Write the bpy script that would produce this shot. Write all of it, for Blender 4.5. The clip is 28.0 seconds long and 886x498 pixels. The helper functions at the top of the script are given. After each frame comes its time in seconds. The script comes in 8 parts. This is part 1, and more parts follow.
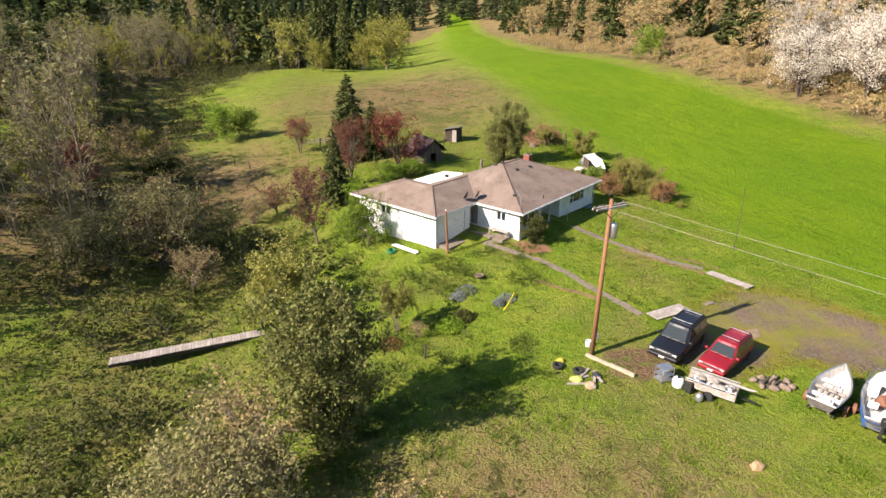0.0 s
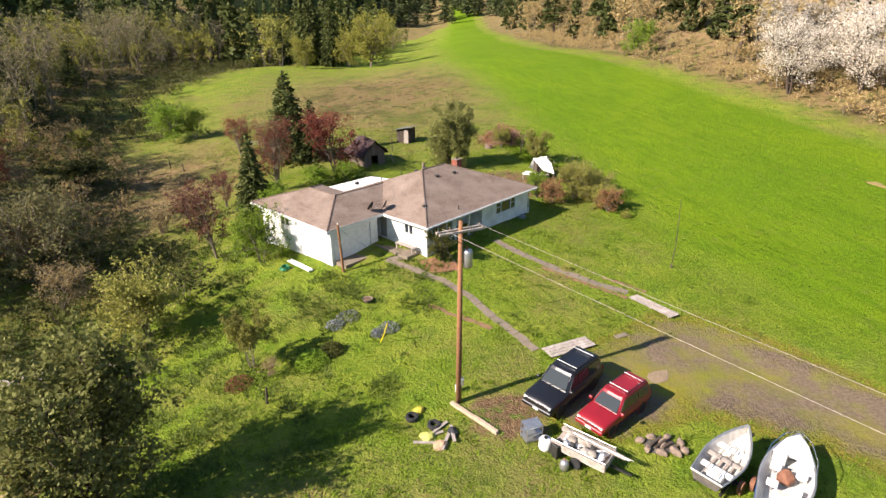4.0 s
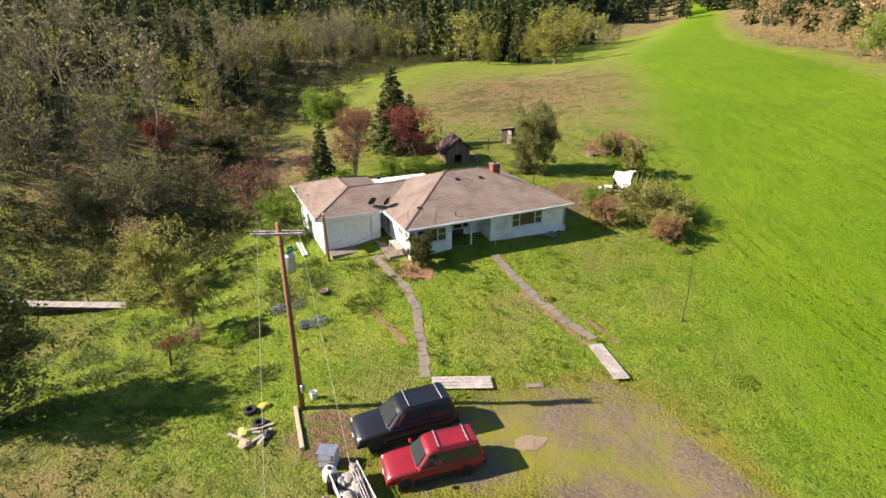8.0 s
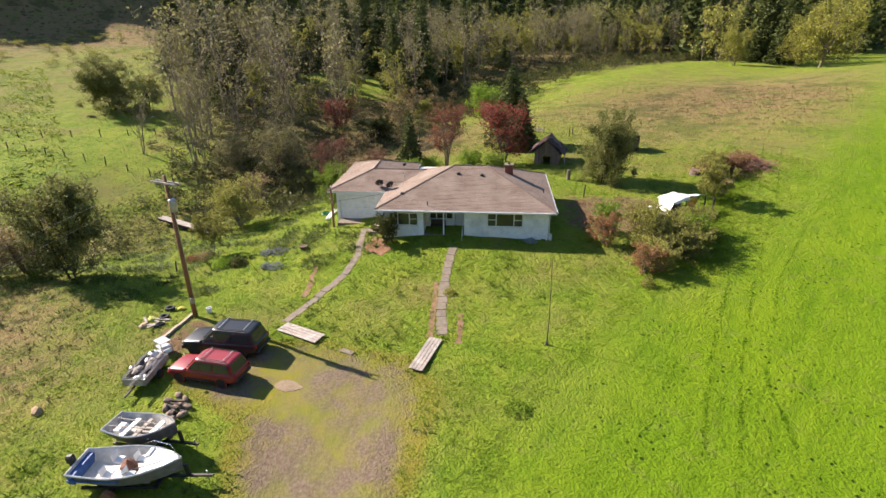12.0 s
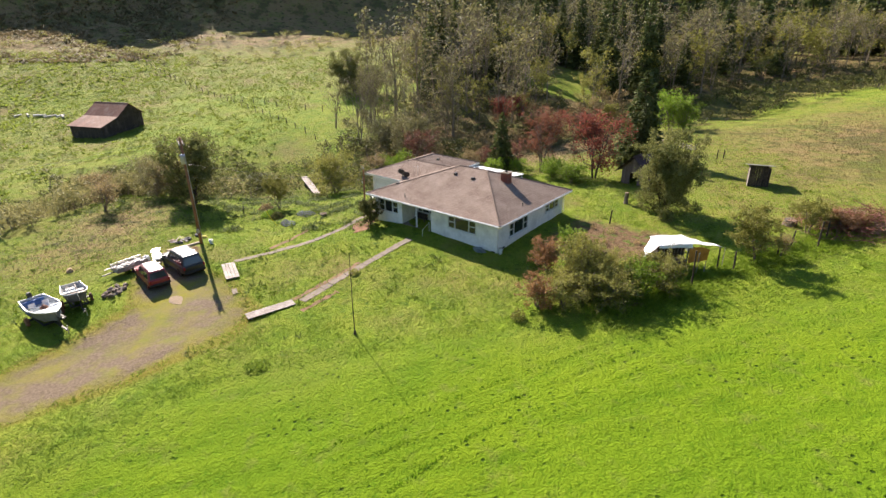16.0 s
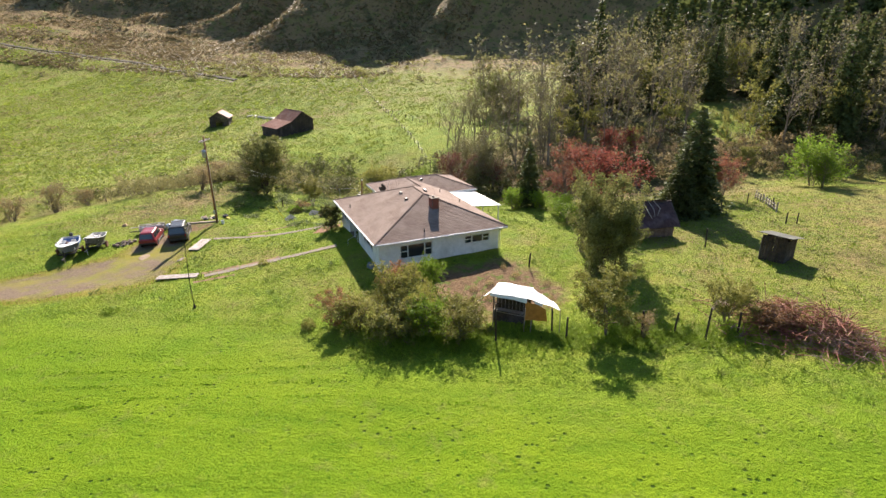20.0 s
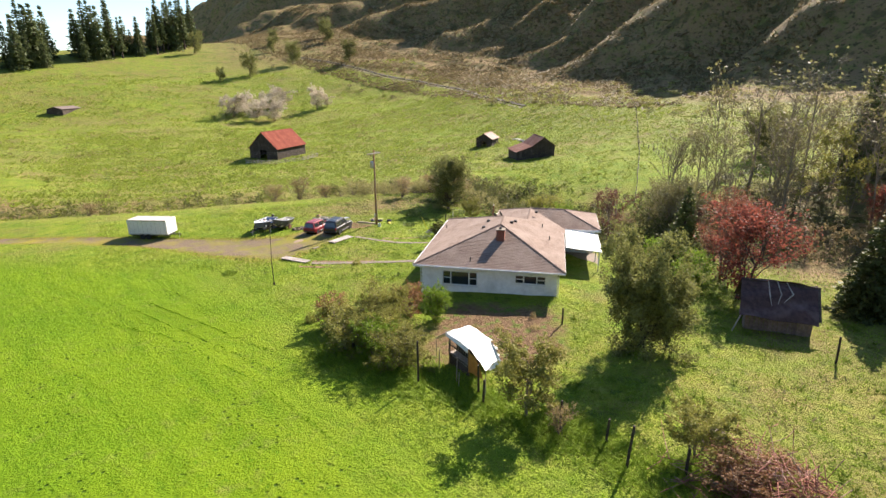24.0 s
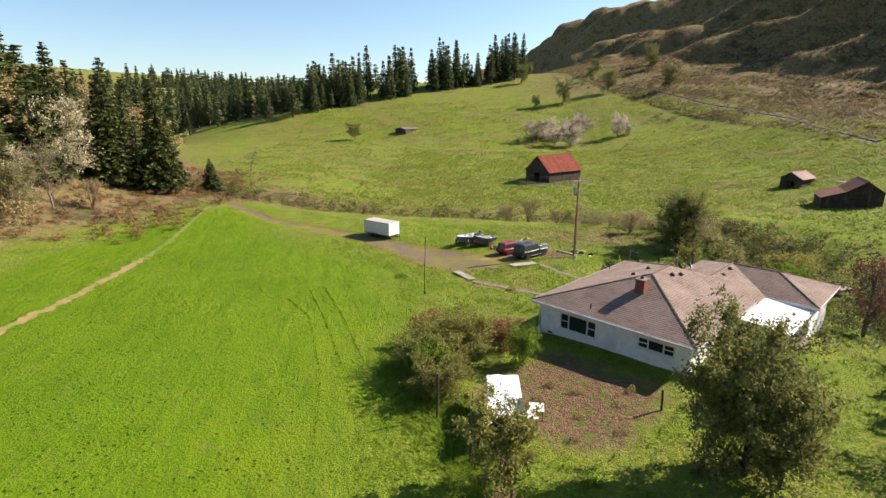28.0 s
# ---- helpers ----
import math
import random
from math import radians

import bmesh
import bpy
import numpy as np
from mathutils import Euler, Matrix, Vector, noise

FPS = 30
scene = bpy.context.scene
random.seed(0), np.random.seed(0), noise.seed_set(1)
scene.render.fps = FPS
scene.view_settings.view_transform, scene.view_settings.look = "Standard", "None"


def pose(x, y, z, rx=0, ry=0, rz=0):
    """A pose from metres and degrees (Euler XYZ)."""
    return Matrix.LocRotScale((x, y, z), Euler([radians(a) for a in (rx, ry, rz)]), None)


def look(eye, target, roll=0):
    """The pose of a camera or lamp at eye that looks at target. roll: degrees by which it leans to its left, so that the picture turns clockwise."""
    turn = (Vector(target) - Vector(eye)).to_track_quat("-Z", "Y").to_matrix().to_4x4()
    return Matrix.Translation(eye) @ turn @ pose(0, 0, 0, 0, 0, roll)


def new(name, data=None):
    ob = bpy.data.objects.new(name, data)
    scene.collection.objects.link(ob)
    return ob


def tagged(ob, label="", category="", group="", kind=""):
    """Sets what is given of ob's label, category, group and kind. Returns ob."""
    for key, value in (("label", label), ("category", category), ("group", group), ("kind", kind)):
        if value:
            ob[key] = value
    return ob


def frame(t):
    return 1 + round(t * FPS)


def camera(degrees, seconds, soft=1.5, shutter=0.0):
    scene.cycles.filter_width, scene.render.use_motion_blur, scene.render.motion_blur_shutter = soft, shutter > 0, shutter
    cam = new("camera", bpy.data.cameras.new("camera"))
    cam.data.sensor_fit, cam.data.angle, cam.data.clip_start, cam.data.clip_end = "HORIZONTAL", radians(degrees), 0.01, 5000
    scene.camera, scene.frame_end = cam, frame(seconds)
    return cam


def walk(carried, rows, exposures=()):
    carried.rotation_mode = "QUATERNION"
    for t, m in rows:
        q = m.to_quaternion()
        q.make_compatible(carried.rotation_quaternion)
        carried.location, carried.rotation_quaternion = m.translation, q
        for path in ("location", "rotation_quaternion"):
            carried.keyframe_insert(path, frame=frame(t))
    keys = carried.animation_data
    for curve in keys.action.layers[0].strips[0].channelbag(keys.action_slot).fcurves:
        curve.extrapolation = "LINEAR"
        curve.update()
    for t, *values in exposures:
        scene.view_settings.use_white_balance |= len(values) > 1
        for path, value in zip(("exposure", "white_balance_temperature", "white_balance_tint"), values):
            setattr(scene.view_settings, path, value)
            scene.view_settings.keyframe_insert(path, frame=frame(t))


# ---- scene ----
cam = camera(79.6, 28.0)
METRES, EYE, TILT, LEAN, TURN = 158.0, 21.17, 0.0, 0.0, 0.0
ROWS = [
    (0.0, 0.0, 0.0, 0.0, 0.08, -22.32, -0.21),
    (0.5, 0.0068, -0.0002, -0.0003, -0.67, -22.42, -0.12),
    (1.0, 0.0138, 0.0001, -0.0007, -0.8, -22.5, -0.12),
    (1.5, 0.0215, 0.0028, -0.0008, -0.92, -22.57, -0.09),
    (2.0, 0.0293, 0.0083, -0.0008, -0.96, -22.58, -0.14),
    (2.5, 0.0362, 0.016, -0.001, -0.9, -22.56, -0.17),
    (3.0, 0.0435, 0.0247, -0.0014, -0.71, -22.54, -0.13),
    (3.5, 0.0515, 0.0316, -0.0024, -0.24, -22.57, -0.03),
    (5.5, 0.0958, 0.0493, -0.0038, 10.47, -22.67, 0.04),
    (6.0, 0.109, 0.054, -0.0039, 13.56, -22.72, 0.14),
    (6.5, 0.1228, 0.059, -0.004, 16.3, -22.75, 0.2),
    (7.0, 0.1373, 0.0644, -0.0042, 19.19, -22.8, 0.22),
    (7.5, 0.1529, 0.0703, -0.0039, 21.94, -22.83, 0.31),
    (8.0, 0.1693, 0.0766, -0.0039, 24.86, -22.85, 0.33),
    (8.5, 0.1861, 0.0839, -0.0036, 28.1, -22.87, 0.31),
    (9.0, 0.2027, 0.0918, -0.003, 31.07, -22.9, 0.35),
    (9.5, 0.2195, 0.1, -0.0021, 35.16, -22.96, 0.31),
    (10.0, 0.2365, 0.1087, -0.0014, 40.1, -23.02, 0.37),
    (10.5, 0.254, 0.119, -0.0008, 44.67, -23.05, 0.46),
    (11.0, 0.2719, 0.1309, -0.0002, 48.3, -23.11, 0.55),
    (11.5, 0.2894, 0.1447, 0.0003, 51.56, -23.19, 0.57),
    (12.0, 0.3071, 0.1607, 0.0005, 54.73, -23.22, 0.64),
    (12.5, 0.3237, 0.1787, 0.0008, 58.88, -23.22, 0.67),
    (14.5, 0.3678, 0.2622, 0.0022, 75.47, -23.21, 0.71),
    (15.0, 0.374, 0.286, 0.0027, 80.52, -23.26, 0.72),
    (15.5, 0.3781, 0.3116, 0.0032, 85.6, -23.29, 0.73),
    (16.0, 0.3805, 0.3379, 0.0035, 88.51, -23.26, 0.79),
    (16.5, 0.3814, 0.3647, 0.0038, 91.02, -23.14, 0.77),
    (17.0, 0.3804, 0.3914, 0.0042, 94.25, -22.99, 0.72),
    (17.5, 0.3774, 0.4179, 0.0038, 96.98, -22.59, 0.72),
    (18.0, 0.3736, 0.4437, 0.0035, 99.88, -22.28, 0.68),
    (18.5, 0.3682, 0.4679, 0.0035, 103.33, -21.91, 0.57),
    (19.0, 0.3616, 0.4909, 0.0033, 107.1, -21.52, 0.52),
    (19.5, 0.3538, 0.5121, 0.003, 111.94, -21.09, 0.49),
    (20.0, 0.3448, 0.5314, 0.0032, 116.33, -20.69, 0.42),
    (20.5, 0.3344, 0.5494, 0.0031, 120.3, -20.27, 0.38),
    (21.0, 0.3229, 0.5664, 0.0027, 125.09, -19.86, 0.47),
    (21.5, 0.3104, 0.5817, 0.0025, 129.78, -19.5, 0.46),
    (23.5, 0.2514, 0.6242, 0.001, 145.15, -17.97, 0.33),
    (24.0, 0.2369, 0.6317, 0.0006, 151.07, -17.64, 0.27),
    (24.5, 0.2226, 0.6381, -0.0001, 156.28, -17.29, 0.25),
    (25.0, 0.2085, 0.6428, -0.0005, 160.81, -16.93, 0.2),
    (25.5, 0.1947, 0.6457, -0.001, 164.83, -16.57, 0.17),
    (26.0, 0.1815, 0.6469, -0.0015, 169.72, -16.22, 0.12),
    (26.5, 0.1689, 0.6467, -0.0017, 174.88, -15.87, 0.08),
    (27.0, 0.1574, 0.6451, -0.002, 179.09, -15.53, 0.04),
    (27.5, 0.1466, 0.6424, -0.0024, 182.78, -15.15, 0.02),
    (28.0, 0.1379, 0.6389, -0.0028, 184.85, -14.79, -0.07),
]
EXPOSURES = [(0.0, 1.36), (3.0, 1.38), (6.0, 1.42), (12.0, 1.48), (17.0, 1.57), (20.0, 1.63), (24.0, 1.70), (26.0, 1.50), (28.0, 1.22)]
walk(cam, [(t, pose(0, 0, EYE, TILT, LEAN, TURN) @ pose(METRES * x, METRES * y, METRES * z, 90 + pitch, roll, yaw)) for t, x, y, z, yaw, pitch, roll in ROWS], EXPOSURES)

# ---- daylight ----
SUN_AZ, SUN_EL = 206.3, 34.0   # degrees: plan angle from +x, height
world = bpy.data.worlds.new("world")
scene.world = world
world.use_nodes = True
wn = world.node_tree
wn.nodes.clear()
sky = wn.nodes.new("ShaderNodeTexSky")
sky.sky_type = 'NISHITA'
sky.sun_disc = False
sky.sun_elevation = radians(SUN_EL)
sky.sun_rotation = radians(90 - SUN_AZ)
sky.altitude = 100
sky.air_density, sky.dust_density, sky.ozone_density = 1.0, 0.4, 3.0
bg = wn.nodes.new("ShaderNodeBackground")
bg.inputs["Strength"].default_value = 0.075
wo = wn.nodes.new("ShaderNodeOutputWorld")
wn.links.new(sky.outputs[0], bg.inputs[0])
wn.links.new(bg.outputs[0], wo.inputs[0])
sun = new("sun", bpy.data.lights.new("sun", 'SUN'))
sun.data.energy, sun.data.angle, sun.data.color = 5.0, radians(0.53), (1.0, 0.875, 0.775)
SUN_TO = Vector((math.cos(radians(SUN_AZ)) * math.cos(radians(SUN_EL)), math.sin(radians(SUN_AZ)) * math.cos(radians(SUN_EL)), math.sin(radians(SUN_EL))))
sun.matrix_world = look(SUN_TO * 400, (0, 0, 0))

# ---- mesh helpers ----
rng = random.Random(7)


def mesh_from(bm, name):
    me = bpy.data.meshes.new(name)
    bm.to_mesh(me)
    bm.free()
    return me


def part(name, bm, material, parent=None, label="", smooth=False):
    """Links a bmesh (or a mesh) as one object under a thing or a part."""
    me = bm if isinstance(bm, bpy.types.Mesh) else mesh_from(bm, name)
    if not me.materials:
        me.materials.append(material)
    if smooth:
        me.shade_smooth()
    ob = new(name, me)
    if parent:
        ob.parent = parent
    if label:
        ob["label"] = label
    return ob


def thing(name, m, label, category, group="", kind=""):
    """An empty at the base of a thing, to carry its parts."""
    ob = new(name)
    ob.matrix_world = m
    ob.empty_display_size = 0.2
    return tagged(ob, label, category, group, kind)


def box(bm, x0, x1, y0, y1, z0, z1, bevel=0.0, m=None):
    vs = [bm.verts.new((x, y, z)) for z in (z0, z1) for x, y in ((x0, y0), (x1, y0), (x1, y1), (x0, y1))]
    fs = [(3, 2, 1, 0), (4, 5, 6, 7), (0, 1, 5, 4), (1, 2, 6, 5), (2, 3, 7, 6), (3, 0, 4, 7)]
    faces = [bm.faces.new([vs[i] for i in f]) for f in fs]
    if bevel:
        made = bmesh.ops.bevel(bm, geom=list({e for f in faces for e in f.edges}), offset=bevel, segments=1, affect='EDGES', profile=0.5)
        vs = list({v for f in made["faces"] for v in f.verts})
    if m is not None:
        bmesh.ops.transform(bm, matrix=m, verts=vs)
    return bm


def boxes(*rows, bevel=0.0):
    bm = bmesh.new()
    for r in rows:
        box(bm, *r, bevel=bevel)
    return bm


def tube(bm, pts, radii, sides=6, cap=True):
    """A tapered tube along points."""
    pts = [Vector(p) for p in pts]
    if not hasattr(radii, "__len__"):
        radii = [radii] * len(pts)
    rings = []
    for i, p in enumerate(pts):
        d = (pts[min(i + 1, len(pts) - 1)] - pts[max(i - 1, 0)])
        d = d.normalized() if d.length > 1e-6 else Vector((0, 0, 1))
        a = d.orthogonal().normalized() if abs(d.z) < 0.95 else Vector((1, 0, 0)).cross(d).normalized()
        b = d.cross(a)
        rings.append([bm.verts.new(p + radii[i] * (math.cos(2 * math.pi * k / sides) * a + math.sin(2 * math.pi * k / sides) * b)) for k in range(sides)])
    for r0, r1 in zip(rings, rings[1:]):
        for k in range(sides):
            bm.faces.new((r0[k], r0[(k + 1) % sides], r1[(k + 1) % sides], r1[k]))
    if cap and sides > 2:
        bm.faces.new(list(reversed(rings[0])))
        bm.faces.new(rings[-1])
    return bm


def slab(bm, top, thick):
    """A closed plate: a polygon of points and its copy that lies lower."""
    a = [bm.verts.new(p) for p in top]
    b = [bm.verts.new((p[0], p[1], p[2] - thick)) for p in top]
    bm.faces.new(a)
    bm.faces.new(list(reversed(b)))
    n = len(a)
    for i in range(n):
        bm.faces.new((a[i], b[i], b[(i + 1) % n], a[(i + 1) % n]))
    return bm


def loft(bm, rings, closed=True, cap=True):
    """Skins rings of equal count."""
    vs = [[bm.verts.new(p) for p in r] for r in rings]
    n = len(vs[0])
    for r0, r1 in zip(vs, vs[1:]):
        for k in range(n if closed else n - 1):
            bm.faces.new((r0[k], r0[(k + 1) % n], r1[(k + 1) % n], r1[k]))
    if cap and closed:
        bm.faces.new(list(reversed(vs[0])))
        bm.faces.new(vs[-1])
    return bm


# ---- materials ----
def shader(name):
    m = bpy.data.materials.new(name)
    m.use_nodes = True
    nt = m.node_tree
    return m, nt, nt.nodes["Principled BSDF"]


def node(nt, kind, **values):
    n = nt.nodes.new(kind)
    for k, v in values.items():
        n.inputs[k.replace("_", " ")].default_value = v
    return n


def mixer(nt, fac, a, b, blend='MIX'):
    """A colour mix; fac, a and b are sockets or values."""
    n = nt.nodes.new("ShaderNodeMix")
    n.data_type, n.blend_type = 'RGBA', blend
    for sock, v in ((n.inputs[0], fac), (n.inputs[6], a), (n.inputs[7], b)):
        if isinstance(v, bpy.types.NodeSocket):
            nt.links.new(v, sock)
        elif hasattr(v, "__len__"):
            sock.default_value = (*v[:3], 1)
        else:
            sock.default_value = v
    return n.outputs[2]


def noise_fac(nt, coord, scale, lo=0.35, hi=0.65, detail=4.0, rough=0.6):
    n = node(nt, "ShaderNodeTexNoise", Scale=scale, Detail=detail, Roughness=rough)
    nt.links.new(coord, n.inputs["Vector"])
    r = node(nt, "ShaderNodeMapRange", From_Min=lo, From_Max=hi)
    nt.links.new(n.outputs["Fac"], r.inputs["Value"])
    return r.outputs[0]


def bump_on(nt, bsdf, height, strength, distance):
    b = node(nt, "ShaderNodeBump", Strength=strength, Distance=distance)
    nt.links.new(height, b.inputs["Height"])
    nt.links.new(b.outputs[0], bsdf.inputs["Normal"])


def mat(name, c1, c2, scale=6.0, rough=0.8, bump=0.3, bscale=40.0, metal=0.0, c3=None, scale3=0.6, vary=0.0, dist=0.02, spec=0.4):
    """A surface of two colours at grain scale, a third in large stains, and a fine relief; vary: brightness from piece to piece."""
    m, nt, b = shader(name)
    co = nt.nodes.new("ShaderNodeTexCoord").outputs["Object"]
    col = mixer(nt, noise_fac(nt, co, scale), c1, c2)
    if c3:
        col = mixer(nt, noise_fac(nt, co, scale3, 0.5, 0.75), col, c3)
    if vary:
        oi = nt.nodes.new("ShaderNodeObjectInfo")
        r = node(nt, "ShaderNodeMapRange", To_Min=1 - vary, To_Max=1 + vary)
        nt.links.new(oi.outputs["Random"], r.inputs["Value"])
        hsv = nt.nodes.new("ShaderNodeHueSaturation")
        nt.links.new(r.outputs[0], hsv.inputs["Value"])
        nt.links.new(col, hsv.inputs["Color"])
        col = hsv.outputs[0]
    nt.links.new(col, b.inputs["Base Color"])
    b.inputs["Roughness"].default_value = rough
    b.inputs["Metallic"].default_value = metal
    b.inputs["Specular IOR Level"].default_value = spec
    if bump:
        bump_on(nt, b, noise_fac(nt, co, bscale, 0.2, 0.8), bump, dist)
    return m


def leaf_mat(name, c1, c2, vary=0.25, trans=0.35, rough=0.6):
    """Foliage: colour from leaf clump to leaf clump, part of the light goes through."""
    m, nt, b = shader(name)
    geo = nt.nodes.new("ShaderNodeNewGeometry")
    oi = nt.nodes.new("ShaderNodeObjectInfo")
    col = mixer(nt, geo.outputs["Random Per Island"], c1, c2)
    r = node(nt, "ShaderNodeMapRange", To_Min=1 - vary, To_Max=1 + vary)
    nt.links.new(oi.outputs["Random"], r.inputs["Value"])
    hsv = nt.nodes.new("ShaderNodeHueSaturation")
    nt.links.new(r.outputs[0], hsv.inputs["Value"])
    nt.links.new(col, hsv.inputs["Color"])
    nt.links.new(hsv.outputs[0], b.inputs["Base Color"])
    b.inputs["Roughness"].default_value = rough
    b.inputs["Specular IOR Level"].default_value = 0.10
    if trans:
        t = nt.nodes.new("ShaderNodeBsdfTranslucent")
        nt.links.new(hsv.outputs[0], t.inputs["Color"])
        mx = nt.nodes.new("ShaderNodeMixShader")
        mx.inputs[0].default_value = trans
        nt.links.new(b.outputs[0], mx.inputs[1])
        nt.links.new(t.outputs[0], mx.inputs[2])
        nt.links.new(mx.outputs[0], nt.nodes["Material Output"].inputs[0])
    return m


WHITE = mat("white_painted_siding", (0.82, 0.81, 0.78), (0.72, 0.71, 0.68), 3, 0.55, 0.15, 30, c3=(0.52, 0.51, 0.47), scale3=0.5)
TRIM = mat("white_trim", (0.72, 0.72, 0.70), (0.60, 0.60, 0.58), 8, 0.5, 0.1, 40)
DARKWOOD = mat("dark_weathered_wood", (0.075, 0.055, 0.04), (0.035, 0.026, 0.02), 5, 0.9, 0.5, 25, c3=(0.13, 0.10, 0.08), scale3=0.8, vary=0.2)
GREYWOOD = mat("grey_weathered_wood", (0.36, 0.31, 0.27), (0.24, 0.20, 0.17), 7, 0.9, 0.4, 30, c3=(0.45, 0.40, 0.35), scale3=1.5, vary=0.15)
POLEWOOD = mat("pole_wood", (0.27, 0.125, 0.055), (0.16, 0.08, 0.04), 9, 0.85, 0.4, 30, vary=0.1)
BRICK = mat("red_brick", (0.26, 0.085, 0.055), (0.18, 0.06, 0.04), 9, 0.9, 0.5, 40, vary=0.25)
CONCRETE = mat("old_concrete", (0.215, 0.170, 0.125), (0.145, 0.115, 0.085), 3, 0.9, 0.3, 30, c3=(0.18, 0.15, 0.11), scale3=0.7)
METAL = mat("galvanised_metal", (0.5, 0.5, 0.5), (0.38, 0.38, 0.38), 5, 0.4, 0.1, 20, metal=0.8)
DARKMETAL = mat("dark_metal", (0.06, 0.055, 0.05), (0.03, 0.03, 0.03), 8, 0.5, 0.1, 30, metal=0.5)
RUST = mat("rusty_metal", (0.20, 0.085, 0.045), (0.13, 0.055, 0.035), 4, 0.75, 0.2, 20, c3=(0.3, 0.16, 0.09), scale3=0.5)
RUBBER = mat("black_rubber", (0.025, 0.025, 0.025), (0.015, 0.015, 0.015), 10, 0.8, 0.2, 40)
WHITEPLASTIC = mat("white_plastic", (0.78, 0.78, 0.76), (0.68, 0.67, 0.64), 4, 0.45, 0.1, 20)
TARP = mat("white_tarpaulin", (0.80, 0.80, 0.79), (0.72, 0.72, 0.71), 2, 0.5, 0.4, 3, dist=0.05)
STONE = mat("field_stone", (0.30, 0.26, 0.22), (0.19, 0.16, 0.13), 5, 0.9, 0.5, 20, c3=(0.4, 0.34, 0.28), vary=0.2)
SOIL = mat("bare_soil", (0.14, 0.085, 0.05), (0.09, 0.055, 0.032), 3, 0.95, 0.6, 15)


def glass_mat(name, tint=(0.02, 0.025, 0.03)):
    m, nt, b = shader(name)
    b.inputs["Base Color"].default_value = (*tint, 1)
    b.inputs["Roughness"].default_value = 0.06
    b.inputs["Specular IOR Level"].default_value = 0.8
    return m


GLASS = glass_mat("window_glass")
CARGLASS = glass_mat("car_glass", (0.03, 0.035, 0.035))


def roof_mat():
    """Brown composition shingles: tabs of differing shade in courses, faded in large stains."""
    m, nt, b = shader("brown_shingles")
    tc = nt.nodes.new("ShaderNodeTexCoord").outputs["UV"]
    br = nt.nodes.new("ShaderNodeTexBrick")
    for k, v in (("Scale", 1.0), ("Mortar Size", 0.012), ("Brick Width", 0.55), ("Row Height", 0.21), ("Bias", 0.0)):
        br.inputs[k].default_value = v
    br.inputs["Color1"].default_value = (0.275, 0.205, 0.162, 1)
    br.inputs["Color2"].default_value = (0.200, 0.147, 0.116, 1)
    br.inputs["Mortar"].default_value = (0.09, 0.06, 0.048, 1)
    nt.links.new(tc, br.inputs["Vector"])
    col = mixer(nt, noise_fac(nt, tc, 0.35, 0.4, 0.7), br.outputs["Color"], (0.315, 0.250, 0.205))
    col = mixer(nt, noise_fac(nt, tc, 12.0, 0.45, 0.7), col, (0.15, 0.11, 0.09))
    nt.links.new(col, b.inputs["Base Color"])
    b.inputs["Roughness"].default_value = 0.95
    b.inputs["Specular IOR Level"].default_value = 0.08
    bump_on(nt, b, noise_fac(nt, tc, 60.0, 0.2, 0.8), 0.3, 0.01)
    return m


ROOF = roof_mat()

# ---- the lie of the land ----
# terrain-begin
CREEK = ((120, -44), (84, -22), (53, -9), (23, -3), (0, 0), (-15, 6), (-22, 17), (-22, 31), (-25, 50), (-38, 74), (-55, 100), (-74, 135), (-80, 220), (-40, 420))
CREEK_DEPTH = (1.0, 1.2, 1.3, 1.5, 1.7, 2.1, 3.0, 3.6, 3.4, 2.8, 2.6, 2.4, 2.0, 1.5)
CREEK_WIDE = (5, 5, 5, 5, 5.5, 7, 13, 17, 16, 16, 16, 16, 16, 16)
FOOT = ((-170, 400), (-172, 160), (-192, 18), (-168, -42), (-153, -130), (-148, -195), (-118, -260), (-100, -330), (-90, -395), (-48, -445), (10, -560), (60, -760), (60, -1500))
CREST = ((240, -120), (190, -150), (162, -164), (147, -215), (122, -255), (92, -292), (52, -328), (6, -349), (-40, -385), (-120, -480))
FOOT_HIGH = (95, 95, 62, 60, 70, 94, 108, 98, 78, 68, 70, 84, 84)
FOOT_WIDE = (150, 150, 110, 100, 110, 330, 440, 440, 350, 250, 220, 190, 200)


def ramp(d, w):
    return w * np.logaddexp(0, d / w)


def step(d):
    d = np.clip(d, 0, 1)
    return d * d * (3 - 2 * d)


def along(line, x, y):
    """Distance from a line of points, the place along it as an index, and the side (positive on the left)."""
    best, idx, side = np.full(x.shape, 1e9), np.zeros(x.shape), np.zeros(x.shape)
    for i, ((ax, ay), (bx, by)) in enumerate(zip(line, line[1:])):
        dx, dy = bx - ax, by - ay
        s = np.clip(((x - ax) * dx + (y - ay) * dy) / (dx * dx + dy * dy), 0, 1)
        ex, ey = x - ax - s * dx, y - ay - s * dy
        d = np.hypot(ex, ey)
        near = d < best
        best, idx, side = np.where(near, d, best), np.where(near, i + s, idx), np.where(near, np.sign(dx * ey - dy * ex), side)
    return best, idx, side


def wavy(x, y, size, seed=0.0):
    """A cheap smooth unevenness about zero."""
    k = 2 * np.pi / size
    return (np.sin(k * (x + 0.31 * y) + seed) + np.sin(k * (0.83 * y - 0.42 * x) + 1.7 * seed + 1) + np.sin(k * 1.73 * (0.6 * x + 0.8 * y) + 2.3 * seed + 2) * 0.6) / 2.6


